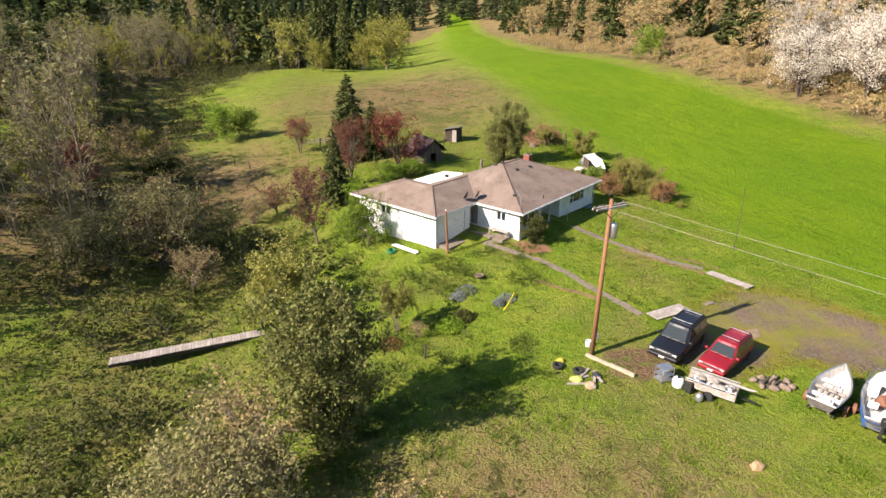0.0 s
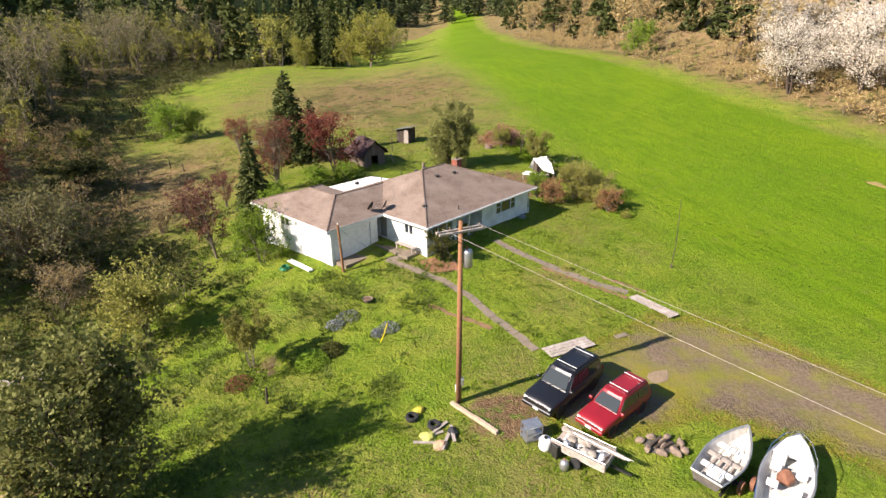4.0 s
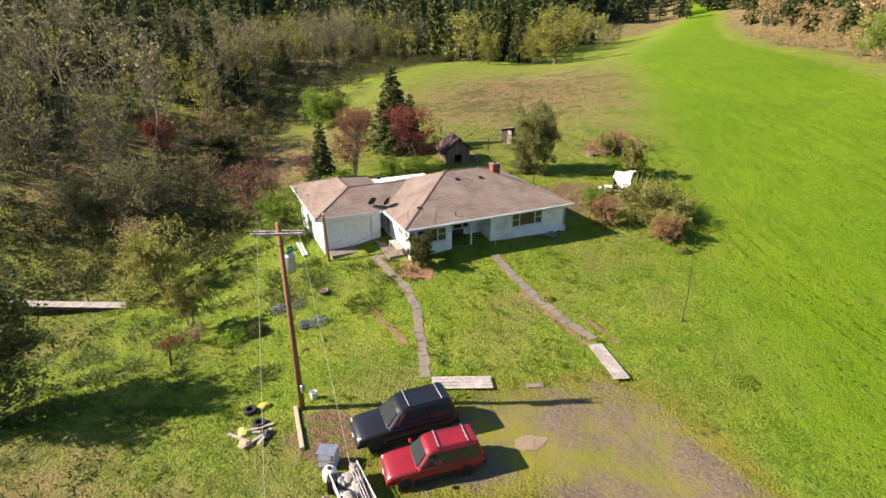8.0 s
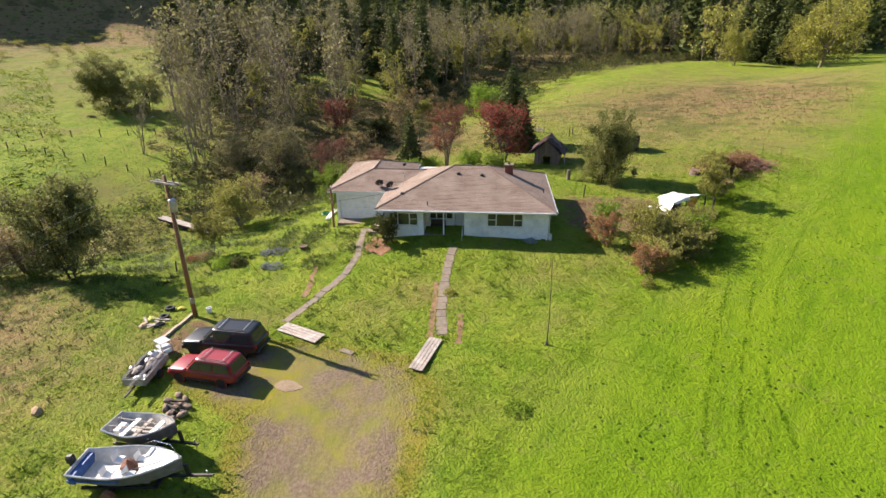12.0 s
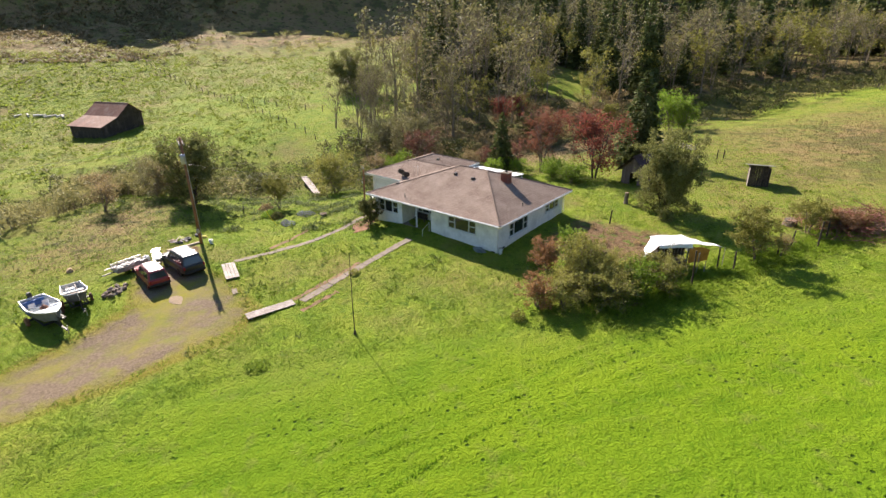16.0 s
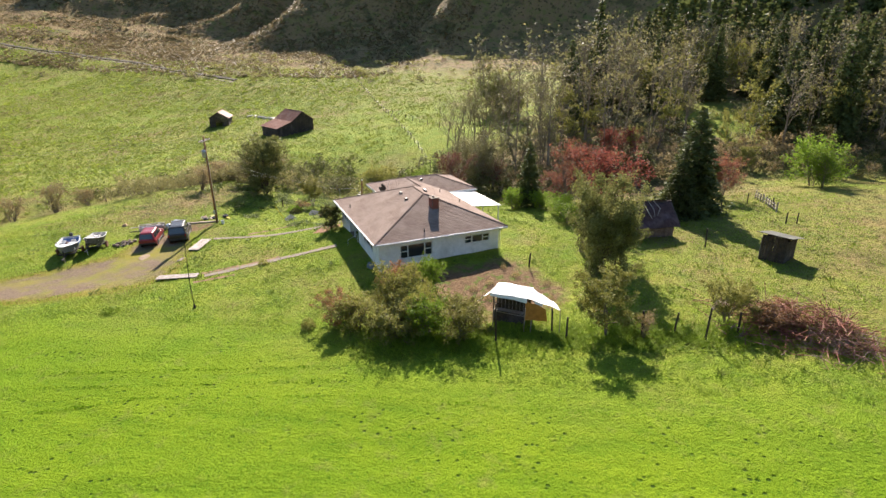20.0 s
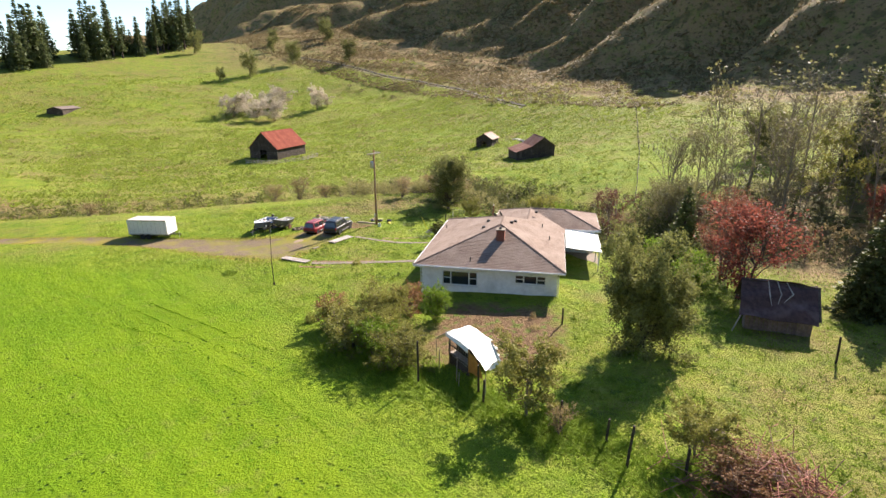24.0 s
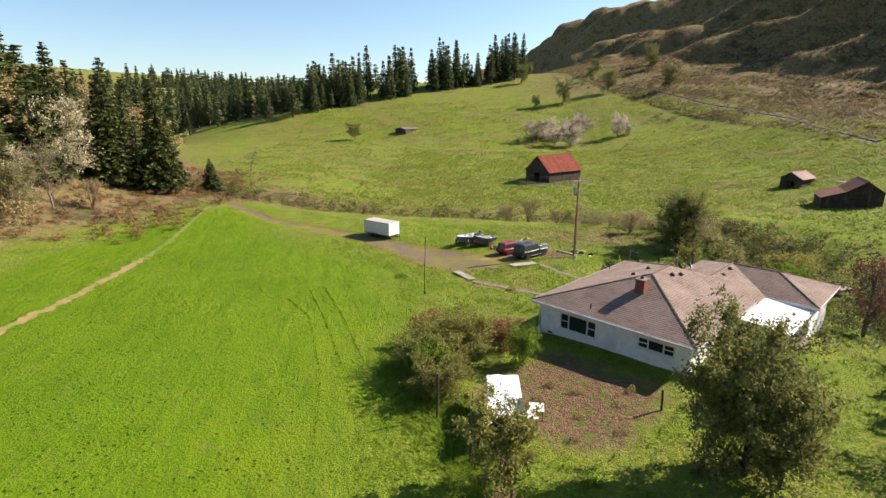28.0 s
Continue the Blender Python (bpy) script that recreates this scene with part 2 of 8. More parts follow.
def east_edge(y):
    """x of the foot of the eastern wooded slope."""
    return np.interp(y, (-400, -150, -60, -28, 40, 100, 155, 200, 300, 500), (260, 190, 118, 100, 92, 82, 68, 56, 45, 40))


def foot_blend(x, y, values):
    """Values given at the corners of the hill's foot, blended smoothly over the hill."""
    top, low = 0.0, 0.0
    for (ax, ay), v in zip(FOOT, values):
        w = 1.0 / ((x - ax) ** 2 + (y - ay) ** 2 + 2500.0) ** 2
        top, low = top + w * v, low + w
    return top / low


def ground_z(x, y):
    x, y = np.asarray(x, float), np.asarray(y, float)
    z = 1.2 + 0.02 * ramp(y - 28, 4) * (1 - step((y - 150) / 100)) + 0.055 * (ramp(y - 62, 8) - ramp(y - 212, 14)) * (0.55 + 0.45 * step((x + 35) / 50))
    z = z + 1.55 * np.exp(-((x - 4) / 14.5) ** 2 - ((y - 56) / 13.5) ** 2)
    d, i, _ = along(CREEK, x, y)
    z = z - np.interp(i, range(14), CREEK_DEPTH) * np.exp(-(d / np.interp(i, range(14), CREEK_WIDE)) ** 2)
    z = z + 0.105 * ramp(-(x + 34), 7) * (1 - 0.75 * step((y - 70) / 70)) + 1.6 * step(-y / 40) * step(-(x + 10) / 40)
    z = z + 0.030 * (ramp(-y - 30, 12) - ramp(-y - 600, 40)) + 0.030 * (ramp(-y - 115, 15) - ramp(-y - 500, 30))
    z = z + 0.17 * (ramp(-y - 190, 12) - ramp(-y - 380, 20)) + 0.03 * (ramp(y - 100, 10) - ramp(y - 205, 14)) * step((x + 20) / 50)
    z = z - 4.4 * step((10 - y) / 60) * step((x + 112) / 50) * (1 - step((-y - 170) / 70)) * (1 - 0.8 * step((x - 45) / 35) * step((y + 110) / 60))
    z = z - 2.6 * np.exp(-((x + 58) / 24) ** 2 - ((y - 118) / 26) ** 2)
    s, _, side = along(FOOT, x, y)
    s = s * -side
    gully = 0.22 * np.sin(0.055 * y + 0.02 * x) + 0.14 * np.sin(0.13 * y - 0.03 * x + 1) + 0.10 * np.sin(0.045 * x + 0.3)
    wide = foot_blend(x, y, FOOT_WIDE)
    z = z + np.where(s > 0, foot_blend(x, y, FOOT_HIGH) * step(s / wide * (1 + gully * np.clip(s / 40, 0, 1))), 0)
    q = 0.18 * x + 0.98 * y + 9 * np.sin(x / 31.0)
    z = z + np.where(s > 0, 16 * step(s / 90) * (0.45 - np.sqrt(np.sin(np.pi * q / 78) ** 2 + 0.06)) + (2.2 * wavy(x, y, 41, 5.0) + 1.0 * wavy(x, y, 17, 6.0)) * step(s / 40), 0)
    c, _, side = along(CREST, x, y)
    z = z - np.where(side > 0, np.minimum(0.02 * c ** 1.5, 10 + 0.1 * c), 0).clip(0, 40) * step((x + 120) / 120) * (y < -100)
    e = x - east_edge(y)
    z = z + 0.34 * ramp(e - 4, 5) * (1 - 0.6 * step((e - 60) / 80)) * (1 - 0.45 * step((-y - 70) / 160)) + 0.30 * step((60 - y) / 50) * step((y + 120) / 60) * (ramp(e, 4) - ramp(e - 26, 8))
    far = np.hypot(x, y - 45)
    z = z + 0.02 * ramp(y - 230, 20) + 0.16 * ramp(y - 640, 60) + 0.036 * ramp(-y - 700, 60)
    z = z + wavy(x, y, 23, 1.0) * 0.12 + wavy(x, y, 7, 2.0) * 0.04 + wavy(x, y, 2.7, 4.0) * 0.035 + wavy(x, y, 90, 3.0) * np.clip(far / 400, 0, 3)
    return z
# terrain-end


def gz(x, y):
    return float(ground_z(x, y))


# ---- ground ----
HOUSE_AT, HOUSE_TURN = (7.34, 46.64), 49.4
HU = np.array((math.cos(radians(HOUSE_TURN)), math.sin(radians(HOUSE_TURN))))
HV = np.array((-HU[1], HU[0]))


def house_xy(u, v):
    p = np.array(HOUSE_AT) + u * HU + v * HV
    return float(p[0]), float(p[1])


DRIVE = ((17.5, 29.8, 2.2), (21.5, 33.0, 3.4), (25.3, 34.0, 4.6), (29.5, 31.3, 3.6), (34.0, 27.0, 2.6), (38.5, 23.6, 1.8), (47, 17.5, 1.3), (60, 10, 1.1), (72, -2, 1.1), (80, -12, 1.1), (87, -33, 1.1), (92, -80, 1.1))


def line_fall(line, x, y):
    """1 on a line of (x, y, half width), falling to 0 at twice its width."""
    d, i, _ = along([p[:2] for p in line], x, y)
    w = np.interp(i, range(len(line)), [p[2] for p in line])
    return np.clip(1.5 - d / w, 0, 1)


def sheet_axis(lo, hi, mid, fine, n):
    """n places from lo to hi, closest (about fine apart) round mid."""
    def side(length, k):
        a, b = 1e-3, 12.0
        for _ in range(60):
            c = (a + b) / 2
            a, b = (c, b) if fine * k * math.sinh(c) / c < length else (a, c)
        s = np.linspace(0, 1, k + 1)
        return length * np.sinh(a * s) / math.sinh(a)
    k = n // 2
    return np.concatenate((mid - side(mid - lo, k)[::-1], mid + side(hi - mid, k)[1:]))


def zones(x, y):
    """How far the ground is gravel, dry grass, bare soil and lush field."""
    gravel = line_fall(DRIVE, x, y)
    c = HU[0] * (x - HOUSE_AT[0]) + HU[1] * (y - HOUSE_AT[1])
    v = HV[0] * (x - HOUSE_AT[0]) + HV[1] * (y - HOUSE_AT[1])
    soil = np.exp(-(((c - 23.2) / 5.6) ** 4 + ((v - 8.2) / 5.6) ** 4)) * 0.95
    soil = np.maximum(soil, 0.95 * np.exp(-((x - 12.6) / 2.2) ** 4 - ((y - 29.0) / 2.0) ** 4))
    dry = 0.95 * np.exp(-((x + 10) / 34) ** 2 - ((y - 132) / 46) ** 2)
    dry = np.maximum(dry, 1.0 * np.exp(-((x + 33) / 18) ** 2 - ((y - 73) / 24) ** 2))
    hs, _, hside = along(FOOT, x, y)
    dry = np.maximum(dry, 0.9 * step((-hs * hside + 60) / 45))
    dry = np.maximum(dry, 0.82 * np.exp(-((x - 4) / 15) ** 2 - ((y - 17.5) / 7) ** 2))
    dry = np.maximum(dry, 0.36 * np.exp(-((x - 7) / 11) ** 2 - ((y - 86) / 9) ** 2))
    dry = np.maximum(dry, 0.75 * step(-(y + 235) / 60) * step((60 - x) / 120))
    dry = np.maximum(dry, (0.9 - 0.45 * step((-y - 90) / 60)) * step((x - east_edge(y) + 8 + 14 * step((40 - y) / 60)) / 12))
    dry = np.maximum(dry, 0.35 * step(-(x + 60) / 40))
    d, i, side = along(CREEK, x, y)
    dry = np.maximum(dry, 0.55 * np.exp(-(d / 9) ** 2))
    hollow = ((x + 82) / 16) ** 2 + ((y - 88) / 10) ** 2 < 1.2
    dry = np.maximum(dry, np.where(hollow, 0.1, 0.85) * step((d * side - 2) / 8) * step((y - 34 + 0.3 * (x + 40)) / 16) * step((x + 150) / 30))
    dry = np.maximum(dry, step((12 - y) / 30) * (0.26 + 0.22 * wavy(x, 2.2 * y, 70, 8.0) + 0.62 * np.exp(-(d / 15) ** 2) * step((x + 5) / 40)))
    edge = np.interp(y, (-60, -20, 20, 40, 56, 75, 95, 130, 170, 300), (90, 72, 56, 32, 28, 28, 23, 17, 8, 1))
    lush = step((x - edge) / 16 + 0.5) * step((east_edge(y) - 8 - 14 * step((40 - y) / 60) - x) / 6) * step((y + 30) / 30)
    dry = dry * (1 - lush)
    return gravel, dry, soil, lush


def ground_mat():
    m, nt, b = shader("meadow")
    co = nt.nodes.new("ShaderNodeTexCoord").outputs["Object"]
    at = nt.nodes.new("ShaderNodeAttribute")
    at.attribute_name = "zone"
    sp = nt.nodes.new("ShaderNodeSeparateColor")
    nt.links.new(at.outputs["Color"], sp.inputs[0])
    fine, mid, wide = noise_fac(nt, co, 2.2, 0.3, 0.7), noise_fac(nt, co, 0.35, 0.35, 0.65), noise_fac(nt, co, 0.05, 0.35, 0.65)

    def edge(sock, soft=0.25):
        """Breaks a zone's border up with noise."""
        a = nt.nodes.new("ShaderNodeMath")
        a.operation = 'ADD'
        n = noise_fac(nt, co, 0.9, 0.2, 0.8, 6)
        s = node(nt, "ShaderNodeMapRange", To_Min=-0.32, To_Max=0.32)
        nt.links.new(n, s.inputs["Value"])
        nt.links.new(sock, a.inputs[0])
        nt.links.new(s.outputs[0], a.inputs[1])
        r = node(nt, "ShaderNodeMapRange", From_Min=0.5 - soft, From_Max=0.5 + soft)
        nt.links.new(a.outputs[0], r.inputs["Value"])
        return r.outputs[0]
    grass = mixer(nt, fine, (0.162, 0.236, 0.020), (0.086, 0.142, 0.014))
    grass = mixer(nt, mid, grass, (0.205, 0.238, 0.030))
    grass = mixer(nt, noise_fac(nt, co, 0.12, 0.49, 0.72), grass, (0.185, 0.160, 0.052))
    grass = mixer(nt, noise_fac(nt, co, 1.3, 0.56, 0.72, 8), grass, (0.062, 0.110, 0.014))
    lush = mixer(nt, fine, (0.122, 0.202, 0.008), (0.080, 0.146, 0.005))
    lush = mixer(nt, wide, lush, (0.140, 0.206, 0.008))
    streak = nt.nodes.new("ShaderNodeMapping")
    streak.vector_type = 'TEXTURE'
    streak.inputs["Rotation"].default_value = (0, 0, radians(107))
    streak.inputs["Scale"].default_value = (4.0, 1.0, 1.0)
    nt.links.new(co, streak.inputs[0])
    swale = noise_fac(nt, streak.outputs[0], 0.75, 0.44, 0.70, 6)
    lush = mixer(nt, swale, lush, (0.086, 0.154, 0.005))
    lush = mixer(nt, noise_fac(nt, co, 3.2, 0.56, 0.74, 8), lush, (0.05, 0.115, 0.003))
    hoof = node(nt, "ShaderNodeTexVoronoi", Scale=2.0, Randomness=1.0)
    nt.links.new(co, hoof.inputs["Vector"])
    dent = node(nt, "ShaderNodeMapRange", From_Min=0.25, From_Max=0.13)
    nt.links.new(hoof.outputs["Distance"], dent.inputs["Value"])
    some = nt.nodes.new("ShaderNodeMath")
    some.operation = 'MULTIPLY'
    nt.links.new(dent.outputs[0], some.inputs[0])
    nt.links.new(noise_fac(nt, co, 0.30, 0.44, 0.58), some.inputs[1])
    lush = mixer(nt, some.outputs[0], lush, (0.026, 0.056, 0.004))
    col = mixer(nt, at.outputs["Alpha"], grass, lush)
    dry = mixer(nt, fine, (0.270, 0.190, 0.090), (0.165, 0.124, 0.054))
    dry = mixer(nt, mid, dry, (0.215, 0.135, 0.075))
    dry = mixer(nt, noise_fac(nt, co, 0.2, 0.50, 0.66), dry, (0.150, 0.145, 0.044))
    dry = mixer(nt, noise_fac(nt, co, 0.55, 0.54, 0.62, 8), dry, (0.070, 0.056, 0.026))
    dry = mixer(nt, noise_fac(nt, co, 0.11, 0.53, 0.62, 8), dry, (0.095, 0.080, 0.036))
    col = mixer(nt, edge(sp.outputs[1], 0.45), col, dry)
    moss = mixer(nt, mid, (0.20, 0.168, 0.028), (0.14, 0.150, 0.022))
    grav = mixer(nt, noise_fac(nt, co, 6.0, 0.35, 0.65), (0.172, 0.130, 0.090), (0.112, 0.083, 0.056))
    grav = mixer(nt, noise_fac(nt, co, 0.30, 0.42, 0.64, 8), grav, moss)
    rim = node(nt, "ShaderNodeMapRange", From_Min=0.03, From_Max=0.3)
    nt.links.new(sp.outputs[0], rim.inputs["Value"])
    col = mixer(nt, edge(rim.outputs[0], 0.3), col, moss)
    col = mixer(nt, edge(sp.outputs[0], 0.18), col, grav)
    soil = mixer(nt, noise_fac(nt, co, 3.0, 0.35, 0.65), (0.20, 0.130, 0.072), (0.115, 0.072, 0.040))
    soil = mixer(nt, noise_fac(nt, co, 1.1, 0.52, 0.64), soil, (0.10, 0.14, 0.025))
    col = mixer(nt, edge(sp.outputs[2], 0.2), col, soil)
    nt.links.new(col, b.inputs["Base Color"])
    b.inputs["Roughness"].default_value = 0.9
    b.inputs["Specular IOR Level"].default_value = 0.06
    h = nt.nodes.new("ShaderNodeMath")
    h.operation = 'ADD'
    nt.links.new(noise_fac(nt, co, 3.6, 0.2, 0.8, 8), h.inputs[0])
    nt.links.new(noise_fac(nt, co, 8.0, 0.25, 0.75, 6), h.inputs[1])
    h2 = nt.nodes.new("ShaderNodeMath")
    h2.operation = 'ADD'
    nt.links.new(h.outputs[0], h2.inputs[0])
    nt.links.new(noise_fac(nt, co, 1.7, 0.25, 0.75, 5), h2.inputs[1])
    flat = node(nt, "ShaderNodeMapRange", To_Min=1.0, To_Max=0.12)
    nt.links.new(sp.outputs[0], flat.inputs["Value"])
    h3 = nt.nodes.new("ShaderNodeMath")
    h3.operation = 'MULTIPLY'
    nt.links.new(h2.outputs[0], h3.inputs[0])
    nt.links.new(flat.outputs[0], h3.inputs[1])
    calm = node(nt, "ShaderNodeMapRange", To_Min=1.0, To_Max=0.55)
    nt.links.new(at.outputs["Alpha"], calm.inputs["Value"])
    h4 = nt.nodes.new("ShaderNodeMath")
    h4.operation = 'MULTIPLY'
    nt.links.new(h3.outputs[0], h4.inputs[0])
    nt.links.new(calm.outputs[0], h4.inputs[1])
    low = nt.nodes.new("ShaderNodeMath")
    low.operation = 'MULTIPLY_ADD'
    nt.links.new(swale, low.inputs[0])
    low.inputs[1].default_value = 0.45
    nt.links.new(some.outputs[0], low.inputs[2])
    roll = nt.nodes.new("ShaderNodeMath")
    roll.operation = 'MULTIPLY'
    nt.links.new(low.outputs[0], roll.inputs[0])
    nt.links.new(at.outputs["Alpha"], roll.inputs[1])
    h6 = nt.nodes.new("ShaderNodeMath")
    h6.operation = 'SUBTRACT'
    nt.links.new(h4.outputs[0], h6.inputs[0])
    nt.links.new(roll.outputs[0], h6.inputs[1])
    bump_on(nt, b, h6.outputs[0], 0.8, 0.16)
    return m


def build_ground():
    gx, gy = sheet_axis(-1900, 1900, 14, 0.6, 520), sheet_axis(-1900, 1900, 44, 0.65, 520)
    X, Y = np.meshgrid(gx, gy)
    x, y = X.ravel(), Y.ravel()
    z = ground_z(x, y)
    n = len(gx)
    k = np.arange(n * n).reshape(n, n)
    quads = np.stack((k[:-1, :-1], k[:-1, 1:], k[1:, 1:], k[1:, :-1]), -1).reshape(-1, 4)
    me = bpy.data.meshes.new("ground")
    me.from_pydata(np.stack((x, y, z), 1).tolist(), [], quads.tolist())
    col = me.color_attributes.new("zone", 'FLOAT_COLOR', 'POINT')
    col.data.foreach_set("color", np.stack(zones(x, y), 1).astype(np.float32).ravel())
    me.materials.append(ground_mat())
    me.shade_smooth()
    return tagged(new("ground", me), "rolling green meadow with dry patches and a gravel yard", "ground", kind="structure")


build_ground()


# ---- the house ----
EAVE, FLOOR = 5.54, 3.05
HOUSE_M = Matrix.Translation((*HOUSE_AT, 0)) @ Matrix.Rotation(radians(HOUSE_TURN), 4, 'Z')
house = thing("house", HOUSE_M, "white single-storey ranch house with brown shingled hip roof and garage wing", "house")


def wall_run(name, axis, at, a0, a1, z0, z1, openings, thick=0.18, inward=1, siding=True):
    """A straight wall with true openings (a0, a1, z0, z1), as lapped boards on a core; axis 'u' runs along u at v = at."""
    bm = bmesh.new()

    def put(s0, s1, t0, t1, d0, d1):
        lo, hi = sorted((at + inward * d0, at + inward * d1))
        if axis == 'u':
            box(bm, s0, s1, lo, hi, t0, t1)
        else:
            box(bm, lo, hi, s0, s1, t0, t1)

    def spans(t0, t1):
        cuts = sorted((o[0], o[1]) for o in openings if o[2] < t1 - 1e-4 and o[3] > t0 + 1e-4)
        s = a0
        for c0, c1 in cuts:
            if c0 > s:
                yield s, c0
            s = max(s, c1)
        if s < a1:
            yield s, a1
    levels = sorted({z0, z1, *(o[2] for o in openings), *(o[3] for o in openings)})
    for t0, t1 in zip(levels, levels[1:]):
        for s0, s1 in spans(t0, t1):
            put(s0, s1, t0, t1, 0.02, thick)
    ob = part(name, bm, WHITE, house)
    if siding:
        bm = bmesh.new()
        z = z0 + 0.5
        while z < z1 - 0.05:
            top = min(z + 0.19, z1)
            mids = sorted({z, top, *(c for o in openings for c in o[2:4] if z < c < top)})
            for t0, t1 in zip(mids, mids[1:]):
                for s0, s1 in spans(t0, t1):
                    f0, f1 = 0.0 + 0.014 * (t0 - z) / 0.19, 0.014 * (t1 - z) / 0.19
                    quad = [(s0, t0, f0), (s1, t0, f0), (s1, t1, f1), (s0, t1, f1)]
                    pts = [(s, at + inward * f, t) if axis == 'u' else (at + inward * f, s, t) for s, t, f in quad]
                    bm.faces.new([bm.verts.new(p) for p in pts])
                    if t0 == z:
                        low = [(s0, z, 0.0), (s0, z, 0.03), (s1, z, 0.03), (s1, z, 0.0)]
                        bm.faces.new([bm.verts.new((s, at + inward * f, t) if axis == 'u' else (at + inward * f, s, t)) for s, t, f in low])
            z += 0.19
        bmesh.ops.recalc_face_normals(bm, faces=bm.faces)
        tagged(part("siding", bm, WHITE, ob, "lapped white boards"), kind="stuff")
    return ob


def window(axis, at, a0, a1, z0, z1, out, sashes, name="window", sill=True):
    """A white framed window of several lights; out: the side (-1 or +1) on which outdoors lies; sashes: (fraction, has middle rail)."""
    w = thing(name, Matrix(), "", "")
    w.parent = house

    def b(bm, s0, s1, d0, d1, t0, t1):
        lo, hi = sorted((at + out * d0, at + out * d1))
        box(bm, *((s0, s1, lo, hi) if axis == 'u' else (lo, hi, s0, s1)), t0, t1)
        return bm
    f = bmesh.new()
    for r in ((a0, a1, z0, z0 + 0.07), (a0, a1, z1 - 0.08, z1), (a0, a0 + 0.08, z0 + 0.07, z1 - 0.08), (a1 - 0.08, a1, z0 + 0.07, z1 - 0.08)):
        b(f, r[0], r[1], -0.10, 0.035, r[2], r[3])
    total, s = sum(q[0] for q in sashes), a0 + 0.08
    for j, (q, rail) in enumerate(sashes):
        e = s + (a1 - a0 - 0.16) * q / total
        if j:
            b(f, s - 0.045, s + 0.045, -0.10, 0.03, z0 + 0.07, z1 - 0.08)
        if rail:
            b(f, s + 0.045, e - 0.045, -0.09, 0.0, (z0 + z1) / 2 - 0.03, (z0 + z1) / 2 + 0.03)
        part("pane", b(bmesh.new(), s + 0.02, e - 0.02, -0.07, -0.055, z0 + 0.05, z1 - 0.06), GLASS, w, "dark reflecting glass")
        s = e
    part("window_frame", f, TRIM, w)
    if sill:
        part("window_sill", b(bmesh.new(), a0 - 0.06, a1 + 0.06, 0.0, 0.10, z0 - 0.06, z0 + 0.003), TRIM, w)
    return w


WIN_FRONT = ((1.2, 3.9, 3.85, 5.1), (10.25, 13.5, 3.9, 5.2))
WIN_SIDE = ((2.5, 5.7, 3.6, 4.95), (9.0, 11.7, 4.12, 4.95))
GROUND0 = 1.6
# main block; walls stand 0.6 m inside the eaves
wall_run("wall_front", 'u', 0.6, 0.6, 4.4, GROUND0, EAVE - 0.12, [WIN_FRONT[0]])
wall_run("wall_front", 'u', 0.6, 8.15, 15.8, GROUND0, EAVE - 0.12, [WIN_FRONT[1]])
wall_run("wall_side", 'v', 15.8, 0.6 + 0.18, 12.7, GROUND0, EAVE - 0.12, list(WIN_SIDE), inward=-1)
wall_run("wall_back", 'u', 12.7, 2.0, 15.62, GROUND0, EAVE - 0.12, [(9.2, 11.0, 3.05, 5.1)], inward=-1)
wall_run("wall_left", 'v', 0.6, 0.78, 8.0, GROUND0, EAVE - 0.12, [(2.2, 3.3, 4.1, 5.05), (5.6, 6.5, 3.05, 5.05)])
# recessed porch
wall_run("porch_wall", 'u', 2.5, 4.4, 8.15, GROUND0, EAVE - 0.12, [(4.75, 7.0, 3.85, 5.1), (7.15, 8.05, 3.06, 5.1)])
wall_run("porch_cheek", 'v', 4.4, 0.78, 2.5, GROUND0, EAVE - 0.12, [], inward=-1)
wall_run("porch_cheek", 'v', 8.15, 0.78, 2.5, GROUND0, EAVE - 0.12, [])
window('u', 0.6, *WIN_FRONT[0], -1, ((0.8, 1), (1.2, 0), (0.8, 1)))
window('u', 0.6, *WIN_FRONT[1], -1, ((0.8, 1), (1.75, 0), (0.8, 1)))
window('v', 15.8, *WIN_SIDE[0], 1, ((0.75, 1), (1.8, 0), (0.75, 1)))
window('v', 15.8, *WIN_SIDE[1], 1, ((0.8, 1), (1.3, 0), (0.8, 1)))
window('u', 2.5, 4.75, 7.0, 3.85, 5.1, -1, ((0.7, 1), (1.1, 0), (0.7, 1)))
window('v', 0.6, 2.2, 3.3, 4.1, 5.05, -1, ((1, 0), (1, 0)))
window('u', 12.7, 9.2, 11.0, 3.05, 5.1, 1, ((1, 0), (1, 0)), "sliding_door", sill=False)
door = part("front_door", boxes((7.19, 8.01, 2.55, 2.6, 3.08, 5.06), bevel=0.01), TRIM, house, "white panelled front door")
part("handle", boxes((7.26, 7.31, 2.50, 2.55, 4.0, 4.12)), METAL, door)
for z0, z1 in ((3.2, 3.95), (4.15, 4.95)):
    part("panel", boxes((7.3, 7.9, 2.535, 2.55, z0, z1), bevel=0.006), TRIM, door)
door = part("side_door", boxes((0.64, 0.69, 5.63, 6.47, 3.08, 5.02), bevel=0.01), GREYWOOD, house, "plain side door in the breezeway")
part("porch_floor", boxes((4.42, 8.13, 0.55, 2.49, 1.7, FLOOR - 0.05)), CONCRETE, house, "grey concrete porch slab")
part("porch_step", boxes((5.3, 7.6, 0.15, 0.54, 1.7, FLOOR - 0.22)), CONCRETE, house)
part("porch_post", boxes((6.2, 6.32, 0.62, 0.74, FLOOR - 0.05, EAVE - 0.13)), TRIM, house, "white porch post")
